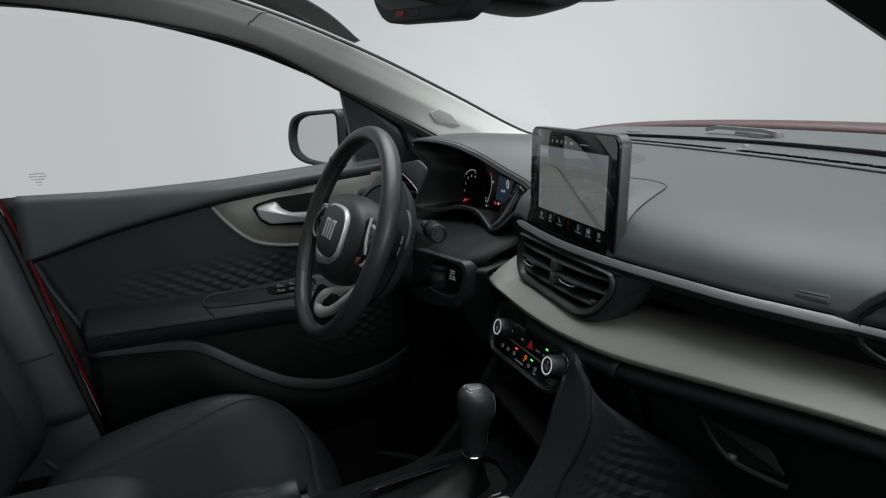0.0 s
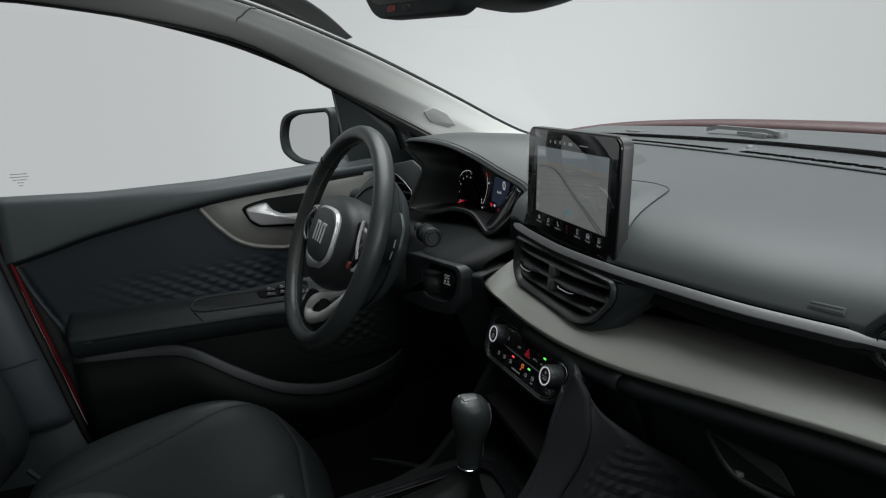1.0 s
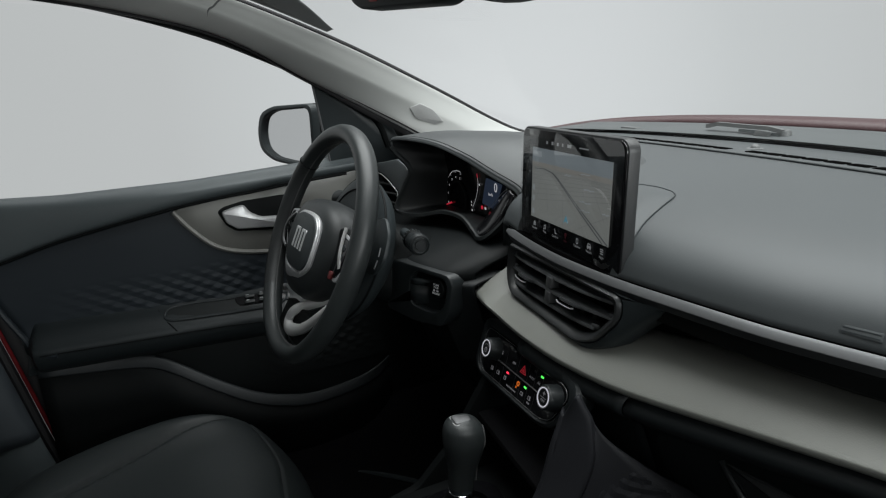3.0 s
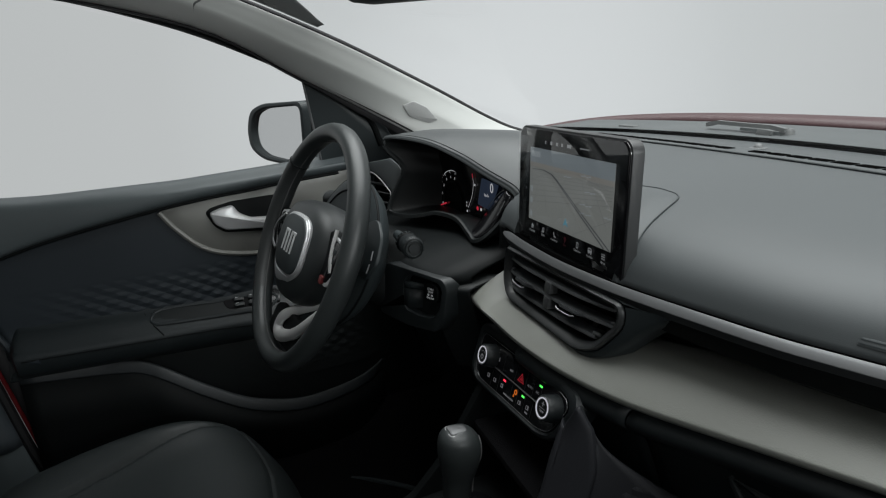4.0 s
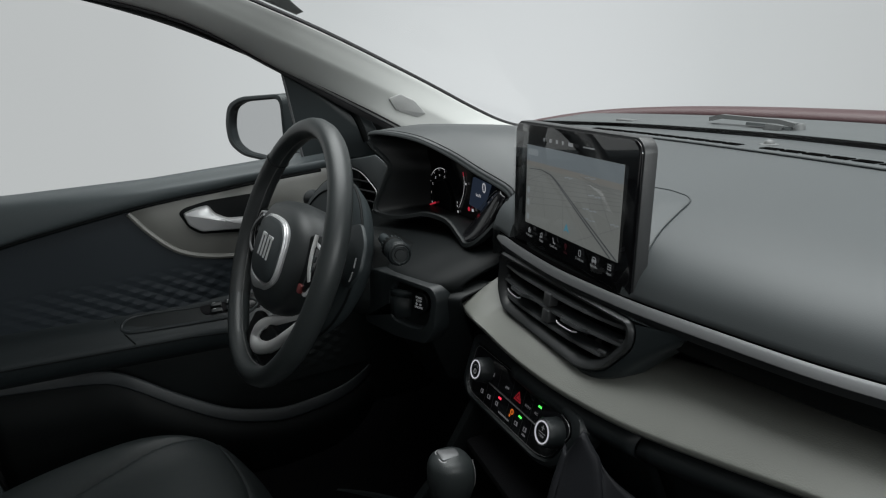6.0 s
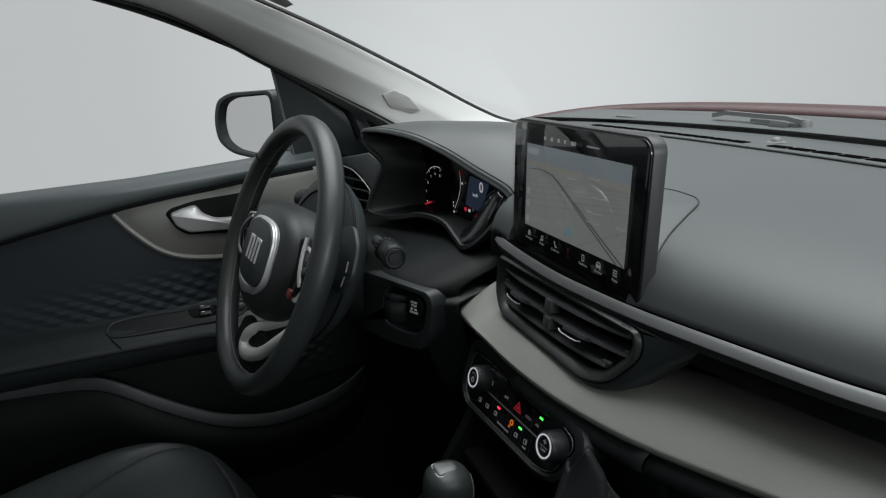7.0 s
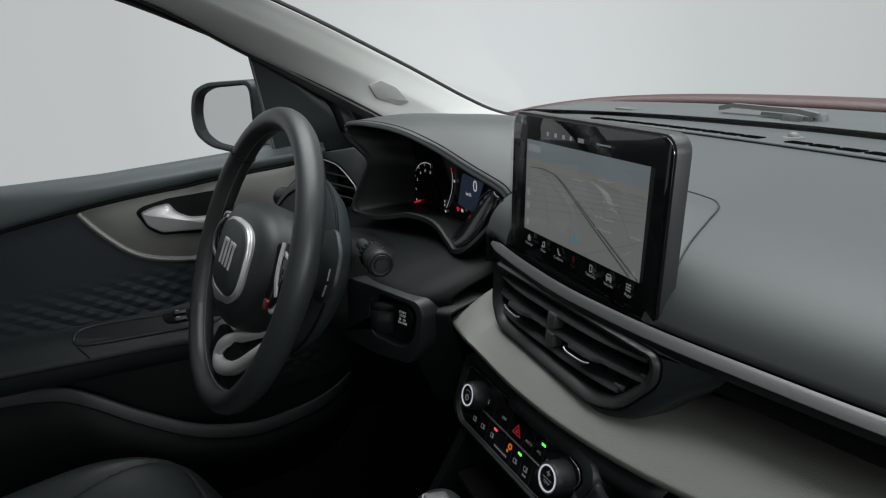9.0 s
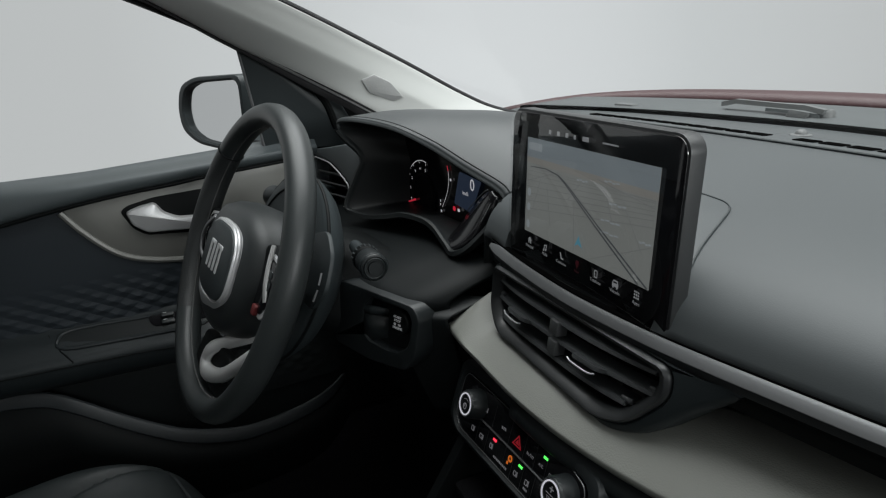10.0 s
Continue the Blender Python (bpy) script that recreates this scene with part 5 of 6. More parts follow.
    def sign(x, y, wd, ht, ink=dim):
        """A key's sign, too small to read: a ring with a stroke beside it."""
        part("key_sign", prism(rrect(wd * 0.62, ht, 0.0008, 2), f @ pose(x - wd * 0.16, y, 0), 0.0004, hole=rrect(wd * 0.62 - 0.0014, ht - 0.0014, 0.0004, 2)), ink, face)
        bar(0.0009, ht * 1.1, f @ pose(x + wd * 0.30, y + 0.0004, 0), "key_sign", face, ink, 0.0004)
        bar(wd * 0.3, 0.0008, f @ pose(x + wd * 0.25, y - ht * 0.2, 0), "key_sign", face, ink, 0.0004)
    # upper row
    sign(-0.0631, 0.0067, 0.0085, 0.0050)
    for k in range(3):
        bar(0.0016, 0.0028, f @ pose(-0.0275 + k * 0.003, 0.0048 + 0.0003 * k, 0), "key_sign", face, dim, 0.0004)
    part("hazard_sign", prism([(0, 0.0070), (-0.0082, -0.0055), (0.0082, -0.0055)], f @ pose(0.0024, 0.0052, 0), 0.0005, hole=[(0, 0.0046), (-0.0060, -0.0042), (0.0060, -0.0042)]), dred, face, "red hazard triangle")
    part("hazard_sign", prism([(0, 0.0024), (-0.0034, -0.0026), (0.0034, -0.0026)], f @ pose(0.0024, 0.0048, 0), 0.0005), dred, face)
    letters("AUTO", 0.0044, f @ pose(0.0255, 0.0032, 0.0002), "key_word", face, dim, 0.0001)
    letters("A/C", 0.0044, f @ pose(0.0441, 0.0034, 0.0002), "key_word", face, dim, 0.0001)
    letters("OFF", 0.0044, f @ pose(0.0610, 0.0026, 0.0002), "key_word", face, dim, 0.0001)
    bar(0.0062, 0.0024, f @ pose(0.0483, 0.0136, 0), "status_lamp", face, green, 0.0006)
    bar(0.0060, 0.0020, f @ pose(0.0310, 0.0142, 0), "status_lamp", face, SLOTGREY, 0.0004)
    # lower row
    sign(-0.0790, -0.0235, 0.0075, 0.0056)
    sign(-0.0594, -0.0232, 0.0090, 0.0052)
    sign(-0.0379, -0.0228, 0.0070, 0.0054)
    bar(0.0062, 0.0024, f @ pose(-0.0342, -0.0136, 0), "status_lamp", face, red, 0.0006)
    part("warning_sign", lathe([(0.0018, 0), (0.0018, 0.0006), (0.0036, 0.0006), (0.0036, 0)], f @ pose(-0.0018, -0.0165, 0), 18, ring=True), amber, face, "amber airbag sign")
    bar(0.0026, 0.0030, f @ pose(-0.0050, -0.0225, 0), "warning_sign", face, amber, 0.0005)
    for k in range(9):
        bar(0.0020, 0.0022, f @ pose(-0.0290 + k * 0.0030, -0.0298, 0), "key_sign", face, dim, 0.0003)
    bar(0.0062, 0.0024, f @ pose(0.0167, -0.0143, 0), "status_lamp", face, green, 0.0006)
    sign(0.0121, -0.0251, 0.0080, 0.0050)
    sign(0.0317, -0.0232, 0.0075, 0.0056)
    for k in range(3):
        bar(0.0016, 0.0022, f @ pose(0.0290 + k * 0.0024, -0.0300, 0), "key_sign", face, dim, 0.0003)
    return c


def relief(o, ux, uy, w, h, cell, rise, fade, seed=3):
    """A panel of faceted triangles with pyramids that fade out towards its rim."""
    m = basis(o, ux, uy)
    bm = bmesh.new()
    nx, ny = int(w / cell[0]), int(h / cell[1])
    rnd = random.Random(seed)
    vs = {}
    for j in range(ny + 1):
        for i in range(nx + 1):
            x = (i + (0.5 if j % 2 else 0.0)) * cell[0] - w / 2
            y = j * cell[1] - h / 2
            up = rise * fade(i / nx, j / ny) * ((1.0 if i % 2 == (j // 2) % 2 else -0.5) if j % 2 == 0 else 0.0) * rnd.uniform(0.85, 1.15)
            vs[i, j] = bm.verts.new(m @ V(x, y, up))
    for j in range(ny):
        for i in range(nx):
            a, b, c, d = vs[i, j], vs[i + 1, j], vs[i, j + 1], vs[i + 1, j + 1]
            if j % 2 == 0:
                bm.faces.new((a, b, c))
                bm.faces.new((b, d, c))
            else:
                bm.faces.new((a, b, d))
                bm.faces.new((a, d, c))
    return bm


FLANK = material("dark_console_plastic", (0.0185, 0.0195, 0.0225), 0.5, grain=0.3, grain_size=0.0010, spec=0.22)


def centre_console():
    c = thing("centre_console", (0, 0.55, 0.45), "black centre console with faceted flanks below the dashboard", "centre console")
    # flank on the passenger side, drawn in (y, z)
    flank = [(0.720, 0.850), (0.700, 0.835), (0.682, 0.80), (0.650, 0.747), (0.612, 0.686), (0.560, 0.630), (0.46, 0.60), (0.30, 0.58), (0.30, 0.36), (1.0, 0.36), (1.0, 0.60), (0.90, 0.69), (0.80, 0.77), (0.765, 0.85)]
    m = basis((-0.110, 0, 0), (0, 1, 0), (0, 0, 1))
    part("flank", prism(fillet(flank, 0.012, 3), m @ pose(0, 0, -0.006), 0.014, 0.004), BLACK, c, "dark buttress from the dashboard to the tunnel")
    # flared flank on the passenger side: near edge and far edge, from top to bottom; a crease parts its smooth band from the sunk panel
    near = smooth([(0.110, 0.690, 0.850), (0.114, 0.673, 0.812), (0.117, 0.652, 0.751), (0.115, 0.613, 0.687), (0.112, 0.560, 0.632), (0.110, 0.46, 0.600), (0.108, 0.34, 0.585)], 8)
    far = smooth([(0.118, 0.698, 0.879), (0.130, 0.7085, 0.8548), (0.150, 0.7238, 0.8305), (0.185, 0.7585, 0.8046), (0.225, 0.806, 0.7728), (0.262, 0.850, 0.690), (0.25, 0.76, 0.40)], 8)
    fold = [curve_at([(0, 0.97), (0.167, 0.96), (0.333, 0.74), (0.5, 0.38), (0.667, 0.29), (1.0, 0.25)], i / (len(near) - 1)) for i in range(len(near))]
    out = V(0.62, -0.52, 0.59)
    rows = []
    for p, q, u in zip(near, far, fold):
        rows.append([p + V(-0.022, 0.014, -0.002), p + V(-0.008, 0.002, 0.002), p + V(-0.002, -0.001, 0.001), p, p.lerp(q, u * 0.35) + out * 0.0035, p.lerp(q, u * 0.92) + out * 0.0075, p.lerp(q, u) + out * 0.0072, p.lerp(q, u + 0.025) + out * 0.0045, p.lerp(q, u + (1 - u) * 0.5) + out * 0.0015, q])
    fl = part("flank", loft(rows, 1, 3), FLANK, c, "dark flared buttress from the dashboard to the tunnel", thick=0.004)
    bm = bmesh.new()
    nx, ny, rnd, vs = 13, 22, random.Random(8), {}
    for j in range(ny + 1):
        for i in range(nx + 1):
            v = j / ny * 0.36 + 0.45
            k = v * (len(near) - 1)
            i0 = min(int(k), len(near) - 2)
            p, q = near[i0].lerp(near[i0 + 1], k - i0), far[i0].lerp(far[i0 + 1], k - i0)
            u0 = fold[i0] + (fold[i0 + 1] - fold[i0]) * (k - i0) + 0.06
            u = u0 + (0.97 - u0) * min(1.0, (i + (0.5 if j % 2 and i else 0)) / nx)
            up = ((1.0 if i % 2 == (j // 2) % 2 else -0.5) if j % 2 == 0 else 0.0) * rnd.uniform(0.55, 1.3) * 0.0024
            up *= max(0.0, min(1.0, 1.6 * i / nx, 3 * (1 - i / nx), 5 * j / ny, 4 * (1 - j / ny)))
            vs[i, j] = bm.verts.new(p.lerp(q, u) + out * (0.0052 * (1 - u) + 0.0036 + up + 0.0012 * min(1.0, i / 3, (nx - i) / 3, j / 3, (ny - j) / 3) - 0.006 * (i in (0, nx) or j in (0, ny))))
    for j in range(ny):
        for i in range(nx):
            e, f, g, h = vs[i, j], vs[i + 1, j], vs[i, j + 1], vs[i + 1, j + 1]
            for tri in (((e, f, g), (f, h, g)) if j % 2 == 0 else ((e, f, h), (e, h, g))):
                bm.faces.new(tri)
    part("flank_relief", bm, FLANK, fl, "panel of faceted triangles", crease=2)
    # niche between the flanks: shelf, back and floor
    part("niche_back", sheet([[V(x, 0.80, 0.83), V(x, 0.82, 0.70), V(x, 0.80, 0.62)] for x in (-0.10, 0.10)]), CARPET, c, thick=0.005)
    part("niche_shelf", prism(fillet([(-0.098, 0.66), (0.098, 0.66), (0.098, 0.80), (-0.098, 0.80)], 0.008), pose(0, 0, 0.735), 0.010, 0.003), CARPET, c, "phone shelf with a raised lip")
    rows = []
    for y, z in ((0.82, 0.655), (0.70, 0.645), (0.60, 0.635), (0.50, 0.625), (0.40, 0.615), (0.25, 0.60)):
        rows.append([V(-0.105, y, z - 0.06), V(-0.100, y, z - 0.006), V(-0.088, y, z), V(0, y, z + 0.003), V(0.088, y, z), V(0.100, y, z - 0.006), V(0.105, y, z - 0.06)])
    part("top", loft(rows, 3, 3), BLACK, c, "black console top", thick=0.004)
    m = basis((0.0, 0.555, 0.636), (0, 1, 0.08), (-1, 0, 0))
    part("lever_surround", prism(rrect(0.26, 0.135, 0.04, 6), m @ pose(-0.02, 0, -0.004), 0.012, 0.004, hole=rrect(0.215, 0.095, 0.03, 6)), GLOSSBLACK, c, "glossy black gate surround")
    part("surround_trim", prism(rrect(0.222, 0.102, 0.033, 6), m @ pose(-0.02, 0, 0.006), 0.0035, 0.0012, hole=rrect(0.214, 0.094, 0.03, 6)), GLOSSBLACK, c, "thin glossy line round the gate")
    return c


BOOT = material("boot_leather", (0.004, 0.0045, 0.0047), 0.36, grain=0.3, grain_size=0.0014, spec=0.22)


def gear_lever():
    g = thing("gear_lever", (0, 0.59, 0.645), "black leather gear lever with a satin cap, on the centre console", "gear lever")
    base = V(-0.004, 0.588, 0.640)
    ring_z = 0.691
    # boot
    rows = []
    for t in np.linspace(0, 1, 9):
        w = 0.024 * (1 - t) ** 2.0 + 0.0165
        l = 0.054 * (1 - t) ** 2.0 + 0.0165
        rows.append([base + V(math.cos(a) * w * (1 + 0.06 * math.sin(a * 5) * (1 - t) ** 0.5), math.sin(a) * l * (1 + 0.05 * math.cos(a * 6) * (1 - t) ** 0.5) - 0.040 * (1 - t) ** 2 + 0.006 * t, (ring_z - base.z) * t) for a in np.linspace(0, 2 * math.pi, 33)[:-1]])
    part("boot", sheet(rows, close_v=True), BOOT, g, "folded black leather boot")
    m = pose(-0.004, 0.594, ring_z, -4, 0, 0) @ Matrix.Diagonal((0.92, 0.92, 0.98, 1))
    part("collar", lathe([(0.0172, -0.006), (0.0180, -0.003), (0.0180, 0.006), (0.017, 0.008)], m, 28), HARD, g, "dark collar")
    part("chrome_ring", lathe([(0.0182, -0.0012), (0.0190, -0.0006), (0.0190, 0.0008), (0.0182, 0.0014)], m, 28), CHROME, g, "thin chrome ring")
    rows = []
    for z, w, l, dy in ((0.008, 0.0175, 0.019, 0), (0.025, 0.0175, 0.0205, 0.0), (0.042, 0.0195, 0.023, 0.001), (0.060, 0.024, 0.0275, 0.002), (0.078, 0.0275, 0.0315, 0.002), (0.093, 0.0275, 0.031, 0.001), (0.104, 0.0245, 0.027, -0.001), (0.111, 0.018, 0.020, -0.002), (0.1145, 0.009, 0.010, -0.003)):
        rows.append([m @ V(math.copysign(abs(math.cos(a)) ** 0.85, math.cos(a)) * w, math.copysign(abs(math.sin(a)) ** 0.85, math.sin(a)) * l + dy, z) for a in np.linspace(0, 2 * math.pi, 29)[:-1]])
    bm = loft([r for r in rows], 3, 1, True)
    bmesh.ops.holes_fill(bm, edges=[e for e in bm.edges if e.is_boundary])
    kn = part("knob", bm, LEATHER, g, "black leather knob")
    part("cap", prism(fillet([(-0.013, -0.014), (0.013, -0.014), (0.009, 0.013), (-0.009, 0.013)], 0.006), m @ pose(0, -0.003, 0.1105, 0, 0, 0), 0.0046, 0.0030), GUNMETAL, kn, "satin grey cap")
    part("cap_rim", sweep([m @ V(a, b - 0.003, 0.1118) for a, b in fillet([(-0.014, -0.015), (0.014, -0.015), (0.010, 0.014), (-0.010, 0.014)], 0.007)], disc_profile(0.0009, 6), closed=True), SPOKE, kn, "thin satin cap rim")
    seam = [m @ V(0.0268 * k, y * 1.03, z) for k, y, z in ((0.3, 0.026, 0.104), (0.62, 0.026, 0.095), (0.75, 0.026, 0.080), (0.62, 0.023, 0.066), (0.5, 0.0195, 0.052), (0.45, 0.0185, 0.02))]
    part("seam", sweep(smooth(seam, 5), disc_profile(0.0007, 5)), STITCH, kn)
    return g


def handbrake():
    h = thing("handbrake", (-0.05, 0.25, 0.62), "black handbrake lever on the centre console", "handbrake")
    p = smooth([(-0.05, 0.02, 0.60), (-0.055, 0.18, 0.632), (-0.058, 0.26, 0.645), (-0.060, 0.325, 0.655)], 6)
    part("grip", sweep(p, disc_profile(0.0165, 14), scale=[0.8 + 0.2 * i / len(p) for i in range(len(p))]), LEATHER, h, "ribbed black grip")
    d = (p[-1] - p[-2]).to_track_quat("Z", "Y").to_matrix().to_4x4()
    m = Matrix.Translation(p[-1]) @ d
    part("collar", lathe([(0.017, -0.03), (0.0185, -0.02), (0.0185, 0.0), (0.015, 0.006), (0.009, 0.007)], m, 20), HARD, h)
    part("button", lathe([(0.0085, 0.005), (0.0085, 0.016), (0.006, 0.019), (0, 0.0195)], m, 18), BLACK, h, "black release button")
    return h


# ---- seats ----
def driver_seat():
    s = thing("driver_seat", (-0.36, 0.15, 0.33), "dark grey leatherette driver's seat with a bolstered cushion", "car seat")

    def cushion(a, b):
        bol = 0.050 * math.exp(-((abs(a) - 0.80) / 0.22) ** 2) * math.exp(-((b - 0.05) / 0.75) ** 2)
        front = 0.010 * math.exp(-((b - 0.45) / 0.4) ** 2)
        groove = -0.013 * math.exp(-((abs(a) - 0.53 - 0.28 * b) / 0.022) ** 2) - 0.006 * math.exp(-((b - 0.84) / 0.010) ** 2)
        dip = -0.018 * math.exp(-(a / 0.5) ** 2) * math.exp(-((b + 0.5) / 0.5) ** 2)
        return bol + front + groove + dip
    m = pose(-0.362, 0.120, 0.415, 4.5, 0, 0)
    bm = pillow(m, 0.262, 0.298, 0.135, cushion, 120, 5)
    for v in bm.verts:
        k, f = max(0.0, -(v.co.x + 0.362) / 0.255), max(0.0, (v.co.y - 0.12) / 0.298)
        v.co.y -= 0.10 * f * k ** 1.6 - 0.004 * f
    part("cushion", bm, SEATCLOTH, s, "dark grey leatherette cushion with seams")
    part("side_shield", prism(fillet([(-0.14, 0.40), (0.34, 0.40), (0.38, 0.44), (0.38, 0.37), (-0.14, 0.34)], 0.02), basis((-0.11, 0, 0), (0, 1, 0), (0, 0, 1)), 0.018, 0.005), HARD, s)
    part("frame", prism(rrect(0.44, 0.46, 0.03), pose(-0.36, 0.14, 0.335), 0.08, 0.004), BLACK, s)

    def back(a, b):
        bol = 0.060 * math.exp(-((abs(a) - 0.84) / 0.17) ** 2) * (1 - max(0, b - 0.1) * 0.6)
        groove = -0.006 * math.exp(-((abs(a) - 0.62) / 0.018) ** 2)
        return bol + groove
    m = basis((-0.362, -0.340, 0.800), (-1, 0, 0), (0, -0.30, 0.954))
    part("backrest", pillow(m, 0.252, 0.33, 0.105, back, 60, 5), SEATCLOTH, s, "dark grey leatherette backrest with raised bolsters")
    part("recline_lever", sweep([(-0.55, -0.165, 0.512), (-0.548, -0.15, 0.492), (-0.546, -0.138, 0.474)], [(-0.005, -0.003), (0.005, -0.003), (0.005, 0.003), (-0.005, 0.003)]), HARD, s, "grey recline lever")
    part("buckle", prism(rrect(0.03, 0.075, 0.008), basis((-0.105, -0.03, 0.56), (0, 1, 0.2), (0, -0.2, 1)), 0.016, 0.004), HARD, s, "dark belt buckle")
    return s


def armrest():
    a = thing("armrest_box", (-0.03, 0.0, 0.6), "dark grey padded centre armrest", "armrest")
    m = pose(-0.015, -0.055, 0.662, 2, 0, 0)
    part("pad", pillow(m, 0.075, 0.20, 0.085, None, 30, 6), SEATCLOTH, a, "padded leatherette lid")
    part("box", prism(rrect(0.13, 0.36, 0.03), pose(-0.015, -0.10, 0.52), 0.145, 0.004), BLACK, a)
    return a


# ---- driver's door ----
BELT = [(-0.60, 1.054), (-0.171, 1.045), (0.023, 1.039), (0.262, 1.046), (0.472, 1.062), (0.62, 1.076)]
CREASE = soft_table([(-0.60, 0.80), (-0.157, 0.909), (0.011, 0.956), (0.205, 0.995), (0.319, 1.012), (0.400, 1.020), (0.468, 1.0285), (0.65, 1.045)])
BAND = [(-0.081, 0.696, 0.020), (0.051, 0.687, 0.022), (0.110, 0.683, 0.028), (0.145, 0.676, 0.034), (0.186, 0.656, 0.045), (0.254, 0.609, 0.055), (0.337, 0.561, 0.065), (0.409, 0.539, 0.070), (0.475, 0.530, 0.068), (0.574, 0.539, 0.056), (0.635, 0.548, 0.030), (0.68, 0.553, -0.012)]
DX = basis((-0.72, 0, 0), (0, 1, 0), (0, 0, 1))


def driver_door():
    d = thing("door_1", (-0.74, 0.25, 0.40), "closed driver's door with a dark trim panel and faceted relief", "car door", kind="structure")
    edge = [(-0.172, 1.015), (-0.160, 0.91), (-0.085, 0.45), (-0.07, 0.36), (0.80, 0.36), (0.80, 0.98), (0.66, 1.03)]
    part("crease_seam", sweep([V(-0.703, y, curve_at(CREASE, y) - 0.003) for y in np.linspace(-0.155, 0.60, 40)], disc_profile(0.0035, 6)), BLACK, d)
    part("trim_panel", prism(edge, DX @ pose(0, 0, -0.04), 0.040, 0.004), LOWER, d, "dark grained door trim")
    # shoulder above the crease
    secs = []
    for y in np.linspace(-0.165, 0.66, 20):
        zb, zc = curve_at(BELT, y), curve_at(CREASE, y)
        secs.append([V(-0.752, y, zb - 0.002), V(-0.735, y, zb + 0.003), V(-0.718, y, zb), V(-0.702, y, zb - 0.012), V(-0.694, y, zb * 0.55 + zc * 0.45), V(-0.693, y, zc + 0.012), V(-0.698, y, zc + 0.003), V(-0.708, y, zc - 0.001), V(-0.722, y, zc + 0.001)])
    part("shoulder_pad", loft(secs, 2, 3), DOORSOFT, d, "soft dark grey shoulder below the window", thick=0.002)
    # upper fabric field between crease and armrest, slightly dished
    secs = []
    for t in np.linspace(0, 1, 24):
        row = []
        for x, k, dz in ((-0.724, 0.0, 0.004), (-0.723, 0.02, -0.004), (-0.7185, 0.18, 0), (-0.7150, 0.42, 0), (-0.7135, 0.62, 0), (-0.7140, 0.85, 0), (-0.705, 1.0, 0)):
            y = (-0.162 + 0.070 * k) * (1 - t) + 0.60 * t
            zc = curve_at(CREASE, y)
            row.append(V(x, y, zc * (1 - k) + 0.745 * k + dz))
        secs.append(row)
    part("centre_field", loft(secs, 2, 4), DOORCLOTH, d, "dark blue-grey centre field", thick=0.003)
    part("relief", relief((-0.7098, 0.190, 0.815), (0, 1, 0.06), (0, -0.06, 1), 0.50, 0.110, (0.0205, 0.0066), 0.0027, lambda u, v: max(0.0, min(1.0, 2.2 * u, 5 * (1 - u), 5 * v, 2.0 * (1 - v)))), DOORCLOTH, d, "band of faceted triangles", crease=2)
    part("lower_relief", relief((-0.7165, 0.50, 0.640), (0, 1, 0.06), (0, -0.06, 1), 0.34, 0.17, (0.0205, 0.0070), 0.0016, lambda u, v: max(0.0, min(1.0, 2.0 * u, 4 * (1 - u), 3 * v, 3 * (1 - v)))), LOWER, d, "faint band of faceted triangles", crease=2)
    # trim insert round the handle
    o = [(0.222, 0.988), (0.250, 0.950), (0.295, 0.906), (0.350, 0.886), (0.425, 0.880), (0.52, 0.890), (0.64, 0.930), (0.66, 1.044), (0.468, 1.026), (0.319, 1.008)]
    o = [p[:2] for p in smooth([(a, b, 0) for a, b in o], 4, True)]
    ins = part("handle_insert", prism(o, DX @ pose(0, 0, 0.0), 0.010, 0.004), TAUPEDARK, d, "brown satin insert round the door handle")
    low = smooth([(0.222, 0.988, 0), (0.250, 0.948, 0), (0.295, 0.903, 0), (0.350, 0.882, 0), (0.425, 0.875, 0), (0.52, 0.885, 0), (0.64, 0.922, 0)], 5)
    part("insert_edge", sweep([DX @ V(p.x, p.y, 0.008) for p in low], disc_profile(0.006, 8)), TAUPEDARK, ins, "rounded satin edge")
    rec = fillet([(0.310, 0.978), (0.322, 0.987), (0.366, 0.997), (0.444, 1.002), (0.470, 1.002), (0.465, 0.922), (0.345, 0.930), (0.325, 0.945)], 0.008)
    part("handle_recess", prism(rec, DX @ pose(0, 0, 0.0085), 0.0030, 0.0008), BLACK, ins, "black handle recess")
    hp = fillet([(0.318, 0.977), (0.342, 0.985), (0.367, 0.989), (0.378, 0.970), (0.400, 0.958), (0.460, 0.955), (0.458, 0.930), (0.348, 0.936), (0.326, 0.952)], 0.007)
    part("pull_handle", prism(hp, DX @ pose(0, 0, 0.008), 0.014, 0.006), HANDLE, ins, "satin silver pull handle")
    # armrest: a padded ledge that grows out of the panel towards the front
    def arm_front(y):
        k = min(1.0, max(0.0, (y + 0.104) / 0.034))
        return -0.716 + 0.060 * k * k * (3 - 2 * k) + max(0.0, y - 0.30) * 0.12 - max(0.0, y - 0.42) ** 1.5 * 1.6

    def arm_z(x, y):
        return 0.742 + max(0.0, arm_front(y) - 0.004 - x) * 0.80
    secs = []
    for y in sorted([-0.104, -0.098, -0.092, -0.086, -0.080, -0.074] + list(np.linspace(-0.066, 0.54, 28))):
        fx, top = arm_front(y), 0.741
        back = arm_z(-0.706, y)
        secs.append([V(-0.720, y, back + 0.016), V(-0.706, y, back), V((-0.706 + fx) / 2, y, (back + top) / 2 + 0.005), V(fx - 0.010, y, top + 0.0065), V(fx - 0.003, y, top + 0.001), V(fx, y, top - 0.008), V(fx - 0.003, y, top - 0.026), V(fx - 0.014, y, top - 0.046), V(-0.70, y, top - 0.066), V(-0.719, y, top - 0.072)])
    bm = loft(secs, 1, 3)
